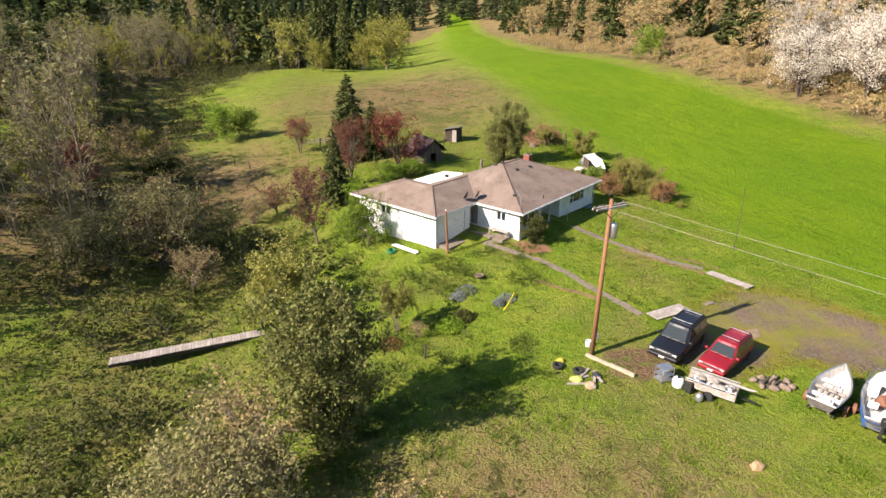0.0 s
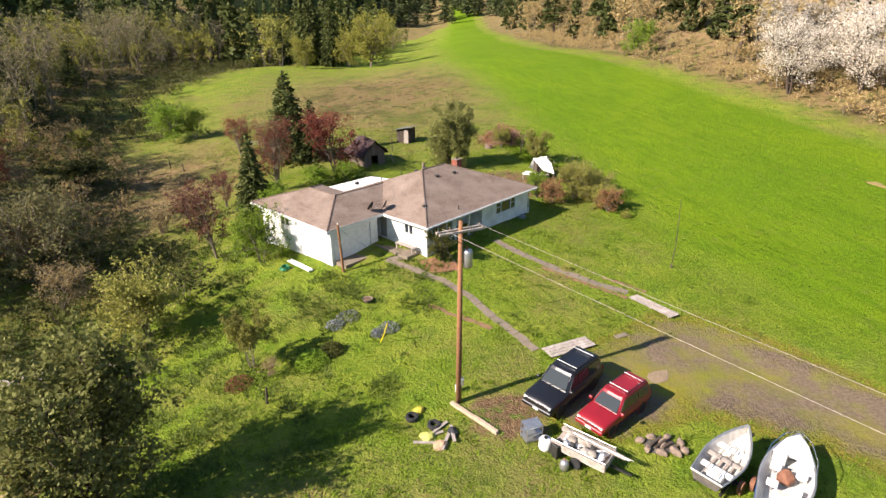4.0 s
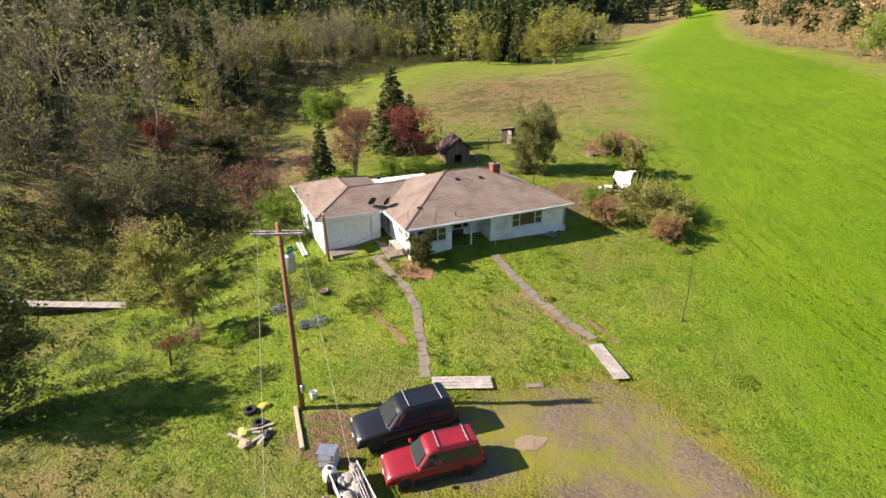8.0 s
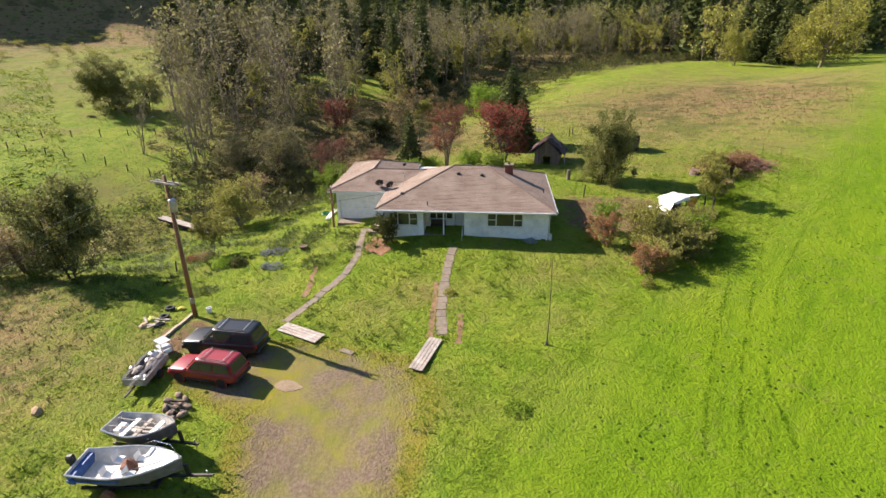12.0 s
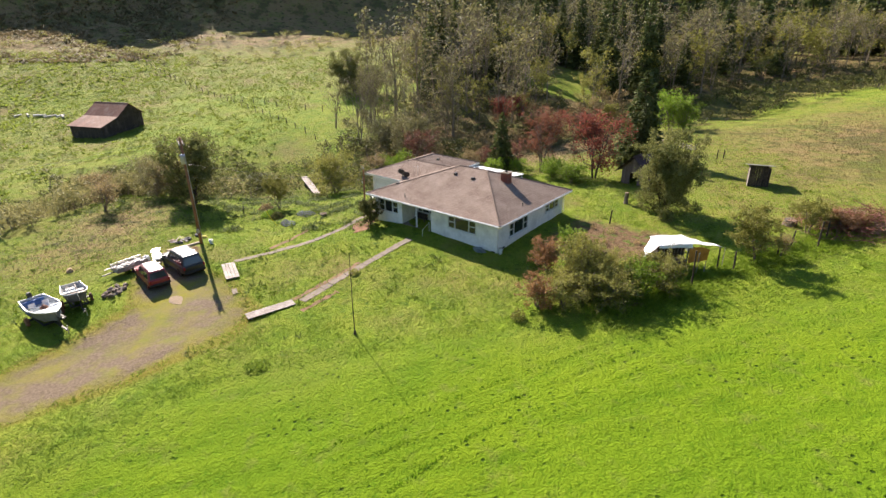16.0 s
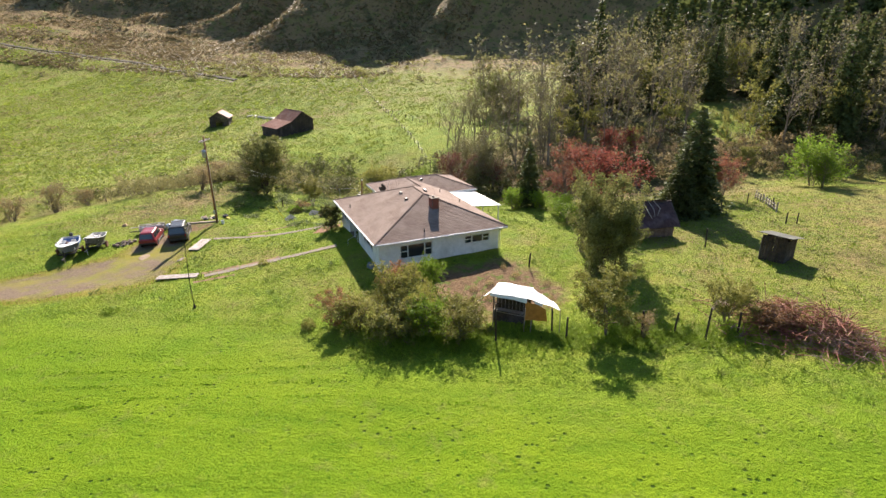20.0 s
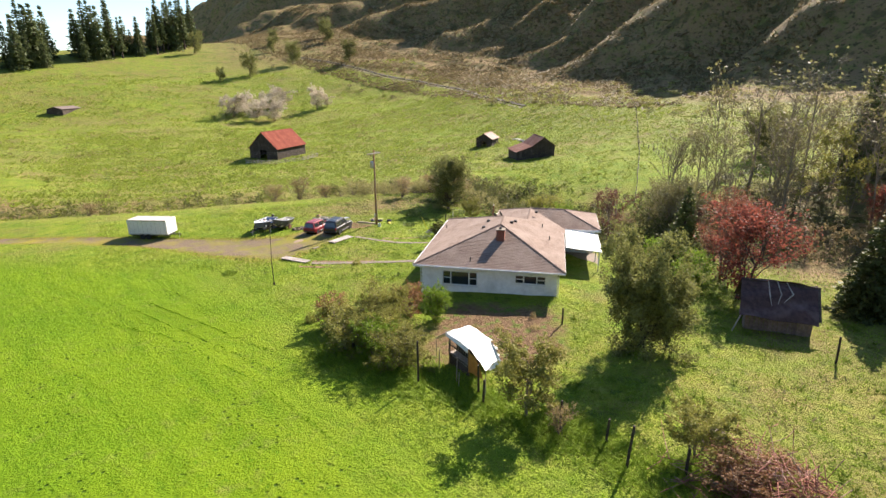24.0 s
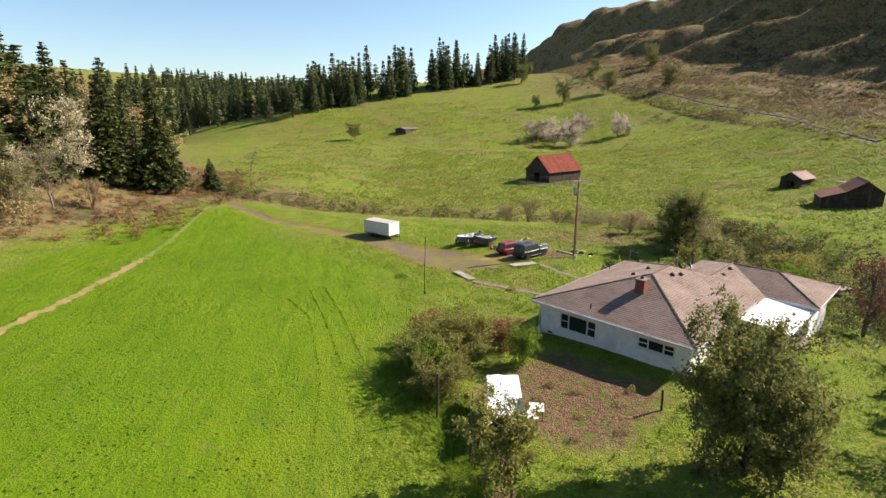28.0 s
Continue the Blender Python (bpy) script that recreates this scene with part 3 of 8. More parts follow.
part("handrail", tube(tube(bmesh.new(), [(8.0, 0.5, FLOOR - 0.1), (8.0, 0.5, FLOOR + 0.85)], 0.02), [(8.0, 0.52, FLOOR + 0.85), (8.0, -0.5, FLOOR + 0.35), (8.0, -0.5, 2.3)], 0.02), TRIM, house)
for u in (3.2, 9.3, 15.2):
    part("foundation_vent", boxes((u, u + 0.4, 0.575, 0.61, 2.62, 2.8)), DARKMETAL, house, "dark crawl-space vent")
for v in (1.4, 6.3, 10.9):
    part("foundation_vent", boxes((15.79, 15.825, v, v + 0.4, 2.85, 3.02)), DARKMETAL, house, "dark crawl-space vent")
# garage wing
wall_run("garage_front", 'u', 6.0, -5.3, -0.15, GROUND0 - 0.4, EAVE - 0.12, [(-4.95, -1.0, 1.2, 4.85)])
wall_run("garage_side", 'v', -5.3, 6.18, 16.6, GROUND0 - 1.4, EAVE - 0.12, [(12.0, 13.4, 4.1, 5.0)])
wall_run("garage_back", 'u', 16.6, -5.12, 1.4, GROUND0 - 1.4, EAVE - 0.12, [], inward=-1)
wall_run("garage_inner", 'v', -0.15, 6.18, 9.5, GROUND0, EAVE - 0.12, [], inward=-1)
wall_run("garage_east", 'v', 1.4, 12.88, 16.42, GROUND0, EAVE - 0.12, [(14.2, 15.0, 3.05, 5.05)], inward=-1)
wall_run("breezeway_end", 'u', 8.0, -0.15, 0.6, GROUND0, EAVE - 0.12, [])
window('v', -5.3, 12.0, 13.4, 4.1, 5.0, -1, ((1, 0), (1, 0)))
gdoor = thing("garage_door", Matrix(), "", "")
gdoor.parent = house
for k in range(4):
    part("panel", boxes((-4.93, -1.02, 6.06, 6.10, 2.42 + 0.605 * k, 3.015 + 0.605 * k), bevel=0.012), WHITE, gdoor)
part("threshold", boxes((-4.95, -1.0, 5.95, 6.2, 1.2, 2.42)), CONCRETE, house)
part("door_frame", boxes((-5.05, -4.95, 5.96, 6.02, 2.4, 4.95), (-1.0, -0.9, 5.96, 6.02, 2.4, 4.95), (-4.95, -1.0, 5.96, 6.02, 4.85, 4.95)), TRIM, house)


def roof_plane(bm, uv, pts, base):
    """Shingle courses on a sloping polygon, each course a thin wedge that overlaps the one below. base: two points of the lower edge."""
    P = [Vector(p) for p in pts]
    o, along_ = Vector(base[0]), (Vector(base[1]) - Vector(base[0])).normalized()
    n = (P[1] - P[0]).cross(P[2] - P[0]).normalized()
    if n.z < 0:
        n = -n
    up = n.cross(along_)
    if up.z < 0:
        up = -up
    q = [((p - o).dot(along_), (p - o).dot(up)) for p in P]
    hi, c = max(t for _, t in q), 0.21
    k = 0
    while k * c < hi - 1e-3:
        t0, t1 = k * c, min((k + 1) * c, hi)

        def cut(t):
            xs = []
            for (ax, at), (bx, bt) in zip(q, q[1:] + q[:1]):
                if (at - t) * (bt - t) <= 0 and abs(at - bt) > 1e-9:
                    xs.append(ax + (bx - ax) * (t - at) / (bt - at))
            return (min(xs), max(xs)) if xs else None
        lo, hi_ = cut(t0 + 1e-4), cut(t1 - 1e-4)
        if lo and hi_:
            lift0, lift1 = 0.028, 0.006
            a, b_ = o + along_ * lo[0] + up * t0, o + along_ * lo[1] + up * t0
            d, e = o + along_ * hi_[0] + up * (t1 + 0.004), o + along_ * hi_[1] + up * (t1 + 0.004)
            vs = [bm.verts.new(p) for p in (a + n * lift0, b_ + n * lift0, e + n * lift1, d + n * lift1, a, b_)]
            for idx, st in (((0, 1, 2, 3), ((lo[0], t0), (lo[1], t0), (hi_[1], t1), (hi_[0], t1))), ((4, 5, 1, 0), ((lo[0], t0), (lo[1], t0), (lo[1], t0), (lo[0], t0)))):
                f = bm.faces.new([vs[i] for i in idx])
                for l, s in zip(f.loops, st):
                    l[uv].uv = s
        k += 1


def roof(name, planes, thick_pts, label):
    ob = bmesh.new()
    for poly in thick_pts:
        slab(ob, poly, 0.10)
    ob = part(name, ob, TRIM, house, label)
    for poly, base in planes:
        bm = bmesh.new()
        uv = bm.loops.layers.uv.new("UVMap")
        roof_plane(bm, uv, poly, base)
        bmesh.ops.recalc_face_normals(bm, faces=bm.faces)
        tagged(part("shingles", bm, ROOF, ob, "overlapping brown shingle courses"), kind="stuff")
    return ob


A_, B_, C_, D_ = (0, 0, EAVE), (16.4, 0, EAVE), (16.4, 13.3, EAVE), (0, 13.3, EAVE)
P1, P2 = (6.8, 7.1, 7.93), (10.1, 7.1, 7.93)
main = [((A_, B_, P2, P1), (A_, B_)), ((B_, C_, P2), (B_, C_)), ((C_, D_, P1, P2), (C_, D_)), ((D_, A_, P1), (D_, A_))]
roof("roof", main, [p for p, _ in main], "hip roof of faded brown shingles with white fascia")
G_, H_, I_, J_ = (-6, 5.4, EAVE), (-6, 17.2, EAVE), (2, 17.2, EAVE), (2, 13.4, EAVE)
Q1, Q2, R_, F_, K_ = (-2, 9.4, 6.84), (-2, 13.2, 6.84), (3.9, 9.4, 6.84), (0, 5.4, EAVE), (3.9, 13.4, EAVE)
wing = [((G_, F_, R_, Q1), (G_, F_)), ((H_, G_, Q1, Q2), (H_, G_)), ((I_, H_, Q2), (I_, H_)), ((J_, I_, Q2, Q1), (J_, I_)), ((K_, J_, Q1, R_), (K_, J_))]
roof("garage_roof", wing, [p for p, _ in wing], "garage wing roof of faded brown shingles")
for name, a, b in (("ridge_cap", P1, P2), ("ridge_cap", A_, P1), ("ridge_cap", B_, P2), ("ridge_cap", C_, P2), ("ridge_cap", G_, Q1), ("ridge_cap", H_, Q2), ("ridge_cap", I_, Q2), ("ridge_cap", Q1, Q2), ("ridge_cap", Q1, R_)):
    a, b = Vector(a), Vector(b)
    n = max(2, int((b - a).length / 0.6))
    for k in range(n):
        bm = bmesh.new()
        bm.loops.layers.uv.new("UVMap")
        part(name, tube(bm, [a.lerp(b, k / n), a.lerp(b, (k + 1) / n) + Vector((0, 0, -0.02))], [0.10, 0.085], 5), ROOF, house)
part("fascia", boxes((0, 16.4, -0.03, 0.0, EAVE - 0.2, EAVE + 0.01), (16.4, 16.43, 0, 13.3, EAVE - 0.2, EAVE + 0.01), (2, 16.4, 13.3, 13.33, EAVE - 0.2, EAVE + 0.01), (-0.03, 0, 0, 5.4, EAVE - 0.2, EAVE + 0.01),
                     (-6, -0.03, 5.37, 5.4, EAVE - 0.2, EAVE + 0.01), (-6.03, -6, 5.4, 17.2, EAVE - 0.2, EAVE + 0.01), (-6, 2, 17.2, 17.23, EAVE - 0.2, EAVE + 0.01), (2, 2.03, 13.4, 17.2, EAVE - 0.2, EAVE + 0.01)), TRIM, house)
part("gutter", boxes((0, 16.4, -0.13, -0.04, EAVE - 0.11, EAVE - 0.02), (16.44, 16.53, 0, 13.3, EAVE - 0.11, EAVE - 0.02), bevel=0.02), TRIM, house, "white metal gutter")
part("soffit", boxes((0.02, 16.38, 0.02, 13.28, EAVE - 0.15, EAVE - 0.12), (-5.98, 0.0, 5.42, 17.18, EAVE - 0.16, EAVE - 0.13), (0.0, 1.98, 13.3, 17.18, EAVE - 0.16, EAVE - 0.13)), TRIM, house)


# ---- plants ----
def rod(verts, faces, pts, radii, sides):
    """Adds a tapered tube to vertex and face lists."""
    pts = np.asarray(pts, float)
    start = len(verts)
    ang = np.arange(sides) * 2 * np.pi / sides
    for i, p in enumerate(pts):
        d = pts[min(i + 1, len(pts) - 1)] - pts[max(i - 1, 0)]
        d = d / (np.linalg.norm(d) + 1e-9)
        a = np.cross(d, (0.0, 0.0, 1.0) if abs(d[2]) < 0.9 else (1.0, 0.0, 0.0))
        a = a / np.linalg.norm(a)
        b = np.cross(d, a)
        verts.extend((p + radii[i] * (np.cos(t) * a + np.sin(t) * b)).tolist() for t in ang)
    for i in range(len(pts) - 1):
        for k in range(sides):
            p, q = start + i * sides + k, start + i * sides + (k + 1) % sides
            faces.append((p, q, q + sides, p + sides))


def leaf_cards(c, size, rs, flat=0.0, long=1.0):
    """Diamond leaves of a given size at centres c: vertices and faces."""
    n = len(c)
    u = rs.normal(size=(n, 3))
    u[:, 2] *= 1 - flat
    u /= np.linalg.norm(u, axis=1, keepdims=True)
    w = rs.normal(size=(n, 3))
    v = np.cross(u, w)
    v /= np.linalg.norm(v, axis=1, keepdims=True) + 1e-9
    s = size * rs.uniform(0.6, 1.3, (n, 1))
    v4 = np.stack((c + u * s * long, c + v * s * 0.6 + u * s * 0.1, c - u * s * long, c - v * s * 0.6 + u * s * 0.1), 1).reshape(-1, 3)
    return v4, np.arange(4 * n).reshape(n, 4)


def raw_mesh(name, verts, faces, material, smooth=False):
    me = bpy.data.meshes.new(name)
    v, f = np.asarray(verts, np.float32), np.asarray(faces, np.int32)
    me.vertices.add(len(v))
    me.vertices.foreach_set("co", v.ravel())
    me.loops.add(f.size)
    me.loops.foreach_set("vertex_index", f.ravel())
    me.polygons.add(len(f))
    me.polygons.foreach_set("loop_start", np.arange(0, f.size, f.shape[1], dtype=np.int32))
    me.update(calc_edges=True)
    me.materials.append(material)
    if smooth:
        me.shade_smooth()
    return me


def broadleaf(seed, h, r, stems=1, bole=0.22, up=(0.3, 1.0), limbs=16, twigs=7, leaves=2600, leaf=0.11, trunk=0.022, shape=(0.35, 0.9, 1.0, 0.85, 0.45), twig_r=0.012, spread=0.22, droop=0.0, low=False, sprigs=False):
    """Wood (vertices, faces) and leaf centres of a tree or shrub; shape: crown radius from its foot to its top as shares of r."""
    rs = np.random.RandomState(seed)
    V, F, tips = [], [], []
    for s in range(stems):
        az = rs.uniform(0, 2 * np.pi)
        lean = (0.06 if stems == 1 else 0.42) * r
        top = np.array((np.cos(az) * lean, np.sin(az) * lean, h * rs.uniform(0.72, 0.86)))
        base = np.array((np.cos(az), np.sin(az), 0)) * (0 if stems == 1 else 0.05 * r)
        n = 6
        line = [base + (top - base) * k / n + rs.normal(size=3) * (0.02 * r if k else 0) * (1, 1, 0.2) for k in range(n + 1)]
        line[0][2] = -0.25
        line = np.array(line)
        rad = trunk * h * (1.0 if stems == 1 else 0.55) * np.linspace(1, 0.25, n + 1)
        rod(V, F, line[::2] if low else line, rad[::2] if low else rad, 4 if low else 7)
        for _ in range(max(2, limbs // stems)):
            t = rs.uniform(bole, 0.95)
            p0 = np.array([np.interp(t * n, range(n + 1), line[:, c]) for c in range(3)])
            a = rs.uniform(0, 2 * np.pi)
            k = (p0[2] / h - bole * 0.8) / (1 - bole * 0.8)
            reach = r * np.interp(np.clip(k + 0.18, 0, 1), np.linspace(0, 1, len(shape)), shape) * rs.uniform(0.75, 1.05)
            el = rs.uniform(*up)
            d = np.array((np.cos(a) * np.cos(el), np.sin(a) * np.cos(el), np.sin(el)))
            length = reach / max(np.cos(el), 0.35)
            length = min(length, (h - p0[2]) / max(np.sin(el), 0.2))
            m = 4
            limb = np.array([p0 + d * length * j / m + (rs.normal(size=3) * 0.06 * length if j else 0) + np.array((0, 0, -droop * length * (j / m) ** 2)) for j in range(m + 1)])
            rod(V, F, limb[::2] if low else limb, trunk * h * 0.34 * (1 - t * 0.5) * (np.linspace(1, 0.2, m + 1)[::2] if low else np.linspace(1, 0.2, m + 1)), 3 if low else 4)
            for _ in range(twigs):
                t2 = rs.uniform(0.25, 1.0)
                q0 = np.array([np.interp(t2 * m, range(m + 1), limb[:, c]) for c in range(3)])
                dd = d * 0.5 + rs.normal(size=3) * 0.75
                dd[2] += 0.25
                dd /= np.linalg.norm(dd)
                tl = spread * r * rs.uniform(0.6, 1.5)
                q1 = q0 + dd * tl
                mid = (q0 + q1) / 2 + rs.normal(size=3) * 0.08 * tl
                if sprigs:
                    rod(V, F, (q0, q1), (twig_r, twig_r * 0.4), 3)
                elif not low:
                    rod(V, F, (q0, mid, q1), (twig_r, twig_r * 0.7, twig_r * 0.3), 3)
                tips.append((q0, q1))
    tips = np.array(tips)
    pick = rs.randint(0, len(tips), leaves)
    s = rs.beta(2.2, 1.1, (leaves, 1)) * 1.1
    c = tips[pick, 0] + (tips[pick, 1] - tips[pick, 0]) * s + rs.normal(size=(leaves, 3)) * 0.055 * r
    c[:, 2] = np.maximum(c[:, 2], 0.05)
    lv, lf = leaf_cards(c, leaf, rs)
    return V, F, lv, lf


def conifer_raw(seed, h, r, tiers=20, cards=26, card=0.22, foot=0.08, twig=True):
    """Wood and needle sprays of a spruce or fir; sprays hang along drooping boughs."""
    rs = np.random.RandomState(seed)
    V, F, C, S = [], [], [], []
    rod(V, F, [(0, 0, -0.3), (0.01 * h, 0, h * 0.4), (0, 0, h * 0.99)], (0.02 * h, 0.013 * h, 0.003 * h), 7)
    for i in range(tiers):
        t = foot + (1 - foot) * (i + rs.uniform(0, 0.6)) / tiers
        reach = r * (1 - t) ** 0.8 * rs.uniform(0.75, 1.12) + 0.03 * r
        n = max(4, int(9 * (1 - t) + 3))
        off = rs.uniform(0, 6.28)
        for k in range(n):
            a = off + 2 * np.pi * (k + rs.uniform(-0.3, 0.3)) / n
            ln = reach * rs.uniform(0.7, 1.1)
            d = np.array((np.cos(a), np.sin(a), 0))
            p = np.array([(0, 0, h * t) + d * ln * s + np.array((0, 0, (0.12 - 0.42 * s) * ln * s)) for s in (0.0, 0.5, 1.0)])
            if twig:
                rod(V, F, p, (0.006 * h * (1 - t) + 0.01, 0.012, 0.004), 3)
            m = max(4, int(cards * (1 - t) ** 0.7))
            s = np.sqrt(rs.uniform(0.02, 1, m))
            side = np.array((-d[1], d[0], 0))
            q = np.array([[np.interp(x, (0, 0.5, 1), p[:, c]) for c in range(3)] for x in s])
            q = q + side * (rs.uniform(-1, 1, (m, 1)) * (0.28 * ln * (1.15 - s))[:, None]) + rs.normal(size=(m, 3)) * 0.03 * r
            C.append(q)
    C = np.concatenate(C)
    lv, lf = leaf_cards(C, card, rs, flat=0.55, long=1.25)
    return V, F, lv, lf


BARK = mat("grey_brown_bark", (0.19, 0.15, 0.115), (0.11, 0.085, 0.065), 9, 0.95, 0.5, 30, c3=(0.26, 0.22, 0.17), scale3=2.0)
PALEBARK = mat("pale_lichened_bark", (0.25, 0.20, 0.135), (0.15, 0.12, 0.08), 7, 0.95, 0.4, 30, c3=(0.30, 0.26, 0.17), scale3=2.0)
DARKBARK = mat("dark_bark", (0.085, 0.06, 0.045), (0.05, 0.036, 0.028), 9, 0.95, 0.5, 30)
LEAF = {
    "olive": leaf_mat("olive_leaves", (0.34, 0.325, 0.080), (0.20, 0.196, 0.046)),
    "roundleaf": leaf_mat("grey_olive_leaves", (0.26, 0.26, 0.085), (0.13, 0.14, 0.04)),
    "green": leaf_mat("fresh_green_leaves", (0.23, 0.32, 0.035), (0.14, 0.22, 0.022)),
    "dark": leaf_mat("dark_green_leaves", (0.150, 0.148, 0.042), (0.070, 0.080, 0.022)),
    "red": leaf_mat("dull_red_leaves", (0.27, 0.080, 0.052), (0.15, 0.046, 0.034), trans=0.5),
    "maroon": leaf_mat("brown_red_leaves", (0.20, 0.085, 0.058), (0.12, 0.052, 0.036)),
    "rust": leaf_mat("rusty_leaves", (0.28, 0.115, 0.068), (0.17, 0.072, 0.044), trans=0.5),
    "yellow": leaf_mat("yellow_green_leaves", (0.35, 0.335, 0.065), (0.22, 0.215, 0.045)),
    "pale": leaf_mat("pale_catkin_twigs", (0.335, 0.305, 0.130), (0.195, 0.182, 0.068)),
    "tan": leaf_mat("tan_budding_twigs", (0.41, 0.31, 0.145), (0.27, 0.20, 0.09)),
    "bracken": leaf_mat("dead_bracken", (0.30, 0.16, 0.075), (0.19, 0.105, 0.045)),
    "blossom": leaf_mat("white_blossom", (0.78, 0.72, 0.63), (0.56, 0.49, 0.40)),
    "heath": leaf_mat("dormant_scrub", (0.215, 0.170, 0.088), (0.110, 0.090, 0.046)),
    "cream": leaf_mat("cream_catkins", (0.56, 0.50, 0.33), (0.36, 0.33, 0.19)),
    "paleblossom": leaf_mat("faded_blossom", (0.58, 0.50, 0.40), (0.40, 0.35, 0.25)),
    "needle": leaf_mat("conifer_needles", (0.120, 0.138, 0.042), (0.066, 0.082, 0.026), trans=0.25),
    # far conifers: distance haze is put into this lighter, bluer needle colour
    "hazygreen": leaf_mat("hazy_blue_green_needles", (0.125, 0.148, 0.056), (0.072, 0.090, 0.036), trans=0.3),
}
KINDS = {}


def kind(name, crown, bark, raws):
    """Registers built variants of a plant kind: list of (trunk mesh, crown mesh, height, radius)."""
    rows = []
    for V, F, lv, lf, h, r in raws:
        rows.append((raw_mesh("trunk", V, F, bark, True), raw_mesh("crown", lv, lf, LEAF[crown]), h, r))
    KINDS[name] = rows


def B(seed, h, r, **k):
    return (*broadleaf(seed, h, r, **k), h, r)


def C_(seed, h, r, **k):
    return (*conifer_raw(seed, h, r, **k), h, r)


kind("round", "roundleaf", DARKBARK, [B(11, 9, 4.0, stems=2, bole=0.10, limbs=70, twigs=9, leaves=42000, leaf=0.10, up=(-0.35, 1.0), shape=(0.75, 1.0, 1.0, 0.9, 0.55), spread=0.18), B(12, 6, 3.0, bole=0.12, limbs=44, twigs=8, leaves=8000, leaf=0.105, up=(-0.2, 1.0), shape=(0.75, 1.0, 1.0, 0.85, 0.5))])
kind("fruit", "olive", BARK, [B(21, 5, 2.3, stems=3, bole=0.25, limbs=24, twigs=9, leaves=8500, leaf=0.085, up=(0.3, 1.2), twig_r=0.009), B(22, 5, 2.4, stems=4, bole=0.2, limbs=26, twigs=9, leaves=8500, leaf=0.085, up=(0.3, 1.2), twig_r=0.009)])
kind("shrub", "olive", BARK, [B(31, 4, 2.2, stems=7, bole=0.03, limbs=60, twigs=9, leaves=8500, leaf=0.08, up=(-0.1, 1.2), shape=(1.0, 1.05, 1.0, 0.8, 0.5)), B(32, 4, 2.4, stems=8, bole=0.03, limbs=60, twigs=9, leaves=8000, leaf=0.08, up=(-0.1, 1.2), shape=(1.05, 1.05, 0.95, 0.8, 0.5))])
kind("tanshrub", "tan", BARK, [B(36, 4, 2.2, stems=7, bole=0.08, limbs=36, twigs=10, leaves=2200, leaf=0.075, up=(0.5, 1.3), shape=(0.8, 1.0, 1.0, 0.8, 0.5), twig_r=0.01)])
kind("brownshrub", "bracken", BARK, [B(38, 3, 1.7, stems=7, bole=0.05, limbs=44, twigs=9, leaves=4200, leaf=0.075, up=(0.2, 1.3), shape=(0.9, 1.0, 1.0, 0.85, 0.5))])
kind("greenshrub", "green", BARK, [B(41, 3, 1.7, stems=6, bole=0.03, limbs=44, twigs=8, leaves=5600, leaf=0.075, up=(0.0, 1.3), shape=(0.95, 1.0, 1.0, 0.85, 0.5)), B(42, 5, 3.0, stems=3, bole=0.1, limbs=44, twigs=8, leaves=6400, leaf=0.10, up=(0.0, 1.1), shape=(0.8, 1.0, 1.0, 0.85, 0.5))])
kind("darkshrub", "dark", DARKBARK, [B(51, 3, 1.3, stems=5, bole=0.04, limbs=44, twigs=9, leaves=6500, leaf=0.075, up=(0.1, 1.1), shape=(0.85, 1.0, 1.0, 0.95, 0.6))])
kind("conebush", "roundleaf", DARKBARK, [B(55, 8.6, 3.4, stems=5, bole=0.04, limbs=80, twigs=9, leaves=21000, leaf=0.115, up=(0.3, 1.2), shape=(0.95, 1.0, 1.0, 0.85, 0.5), spread=0.2)])
kind("redtree", "red", DARKBARK, [B(61, 7.5, 3.5, stems=4, bole=0.16, limbs=40, twigs=9, leaves=5600, leaf=0.10, up=(0.5, 1.25), shape=(0.4, 0.8, 1.0, 0.95, 0.6))])
kind("rusttree", "rust", BARK, [B(65, 8.4, 3.0, stems=4, bole=0.16, limbs=40, twigs=10, leaves=7200, leaf=0.085, up=(0.6, 1.3), shape=(0.4, 0.8, 1.0, 0.95, 0.6))])
kind("maroontree", "maroon", BARK, [B(68, 7.5, 2.5, stems=3, bole=0.2, limbs=34, twigs=9, leaves=4400, leaf=0.085, up=(0.6, 1.3), shape=(0.4, 0.8, 1.0, 0.95, 0.6))])
kind("blossomtree", "blossom", DARKBARK, [B(71, 6, 2.6, stems=2, limbs=30, twigs=9, leaves=4600, leaf=0.12, bole=0.25), B(72, 16, 8, stems=4, bole=0.15, limbs=60, twigs=10, leaves=17000, leaf=0.13, up=(0.1, 1.2), twig_r=0.03)])
kind("creamtree", "cream", PALEBARK, [B(73, 18, 6, stems=2, bole=0.08, limbs=70, twigs=10, leaves=8500, leaf=0.20, up=(-0.1, 0.6), twig_r=0.03, shape=(0.9, 1.0, 0.85, 0.6, 0.35))])
kind("orchardtree", "paleblossom", DARKBARK, [B(75, 6, 3.0, stems=3, limbs=30, twigs=9, leaves=4200, leaf=0.13, bole=0.12, up=(0.0, 1.1))])
kind("bare", "pale", PALEBARK, [B(81, 14, 4.5, stems=2, bole=0.18, limbs=44, twigs=12, leaves=2600, leaf=0.10, up=(0.5, 1.3), shape=(0.5, 0.9, 1.0, 0.8, 0.4), twig_r=0.02, trunk=0.014), B(82, 12, 4.0, stems=3, bole=0.15, limbs=42, twigs=12, leaves=2000, leaf=0.10, up=(0.6, 1.3), shape=(0.5, 0.9, 1.0, 0.8, 0.4), twig_r=0.02, trunk=0.014)])
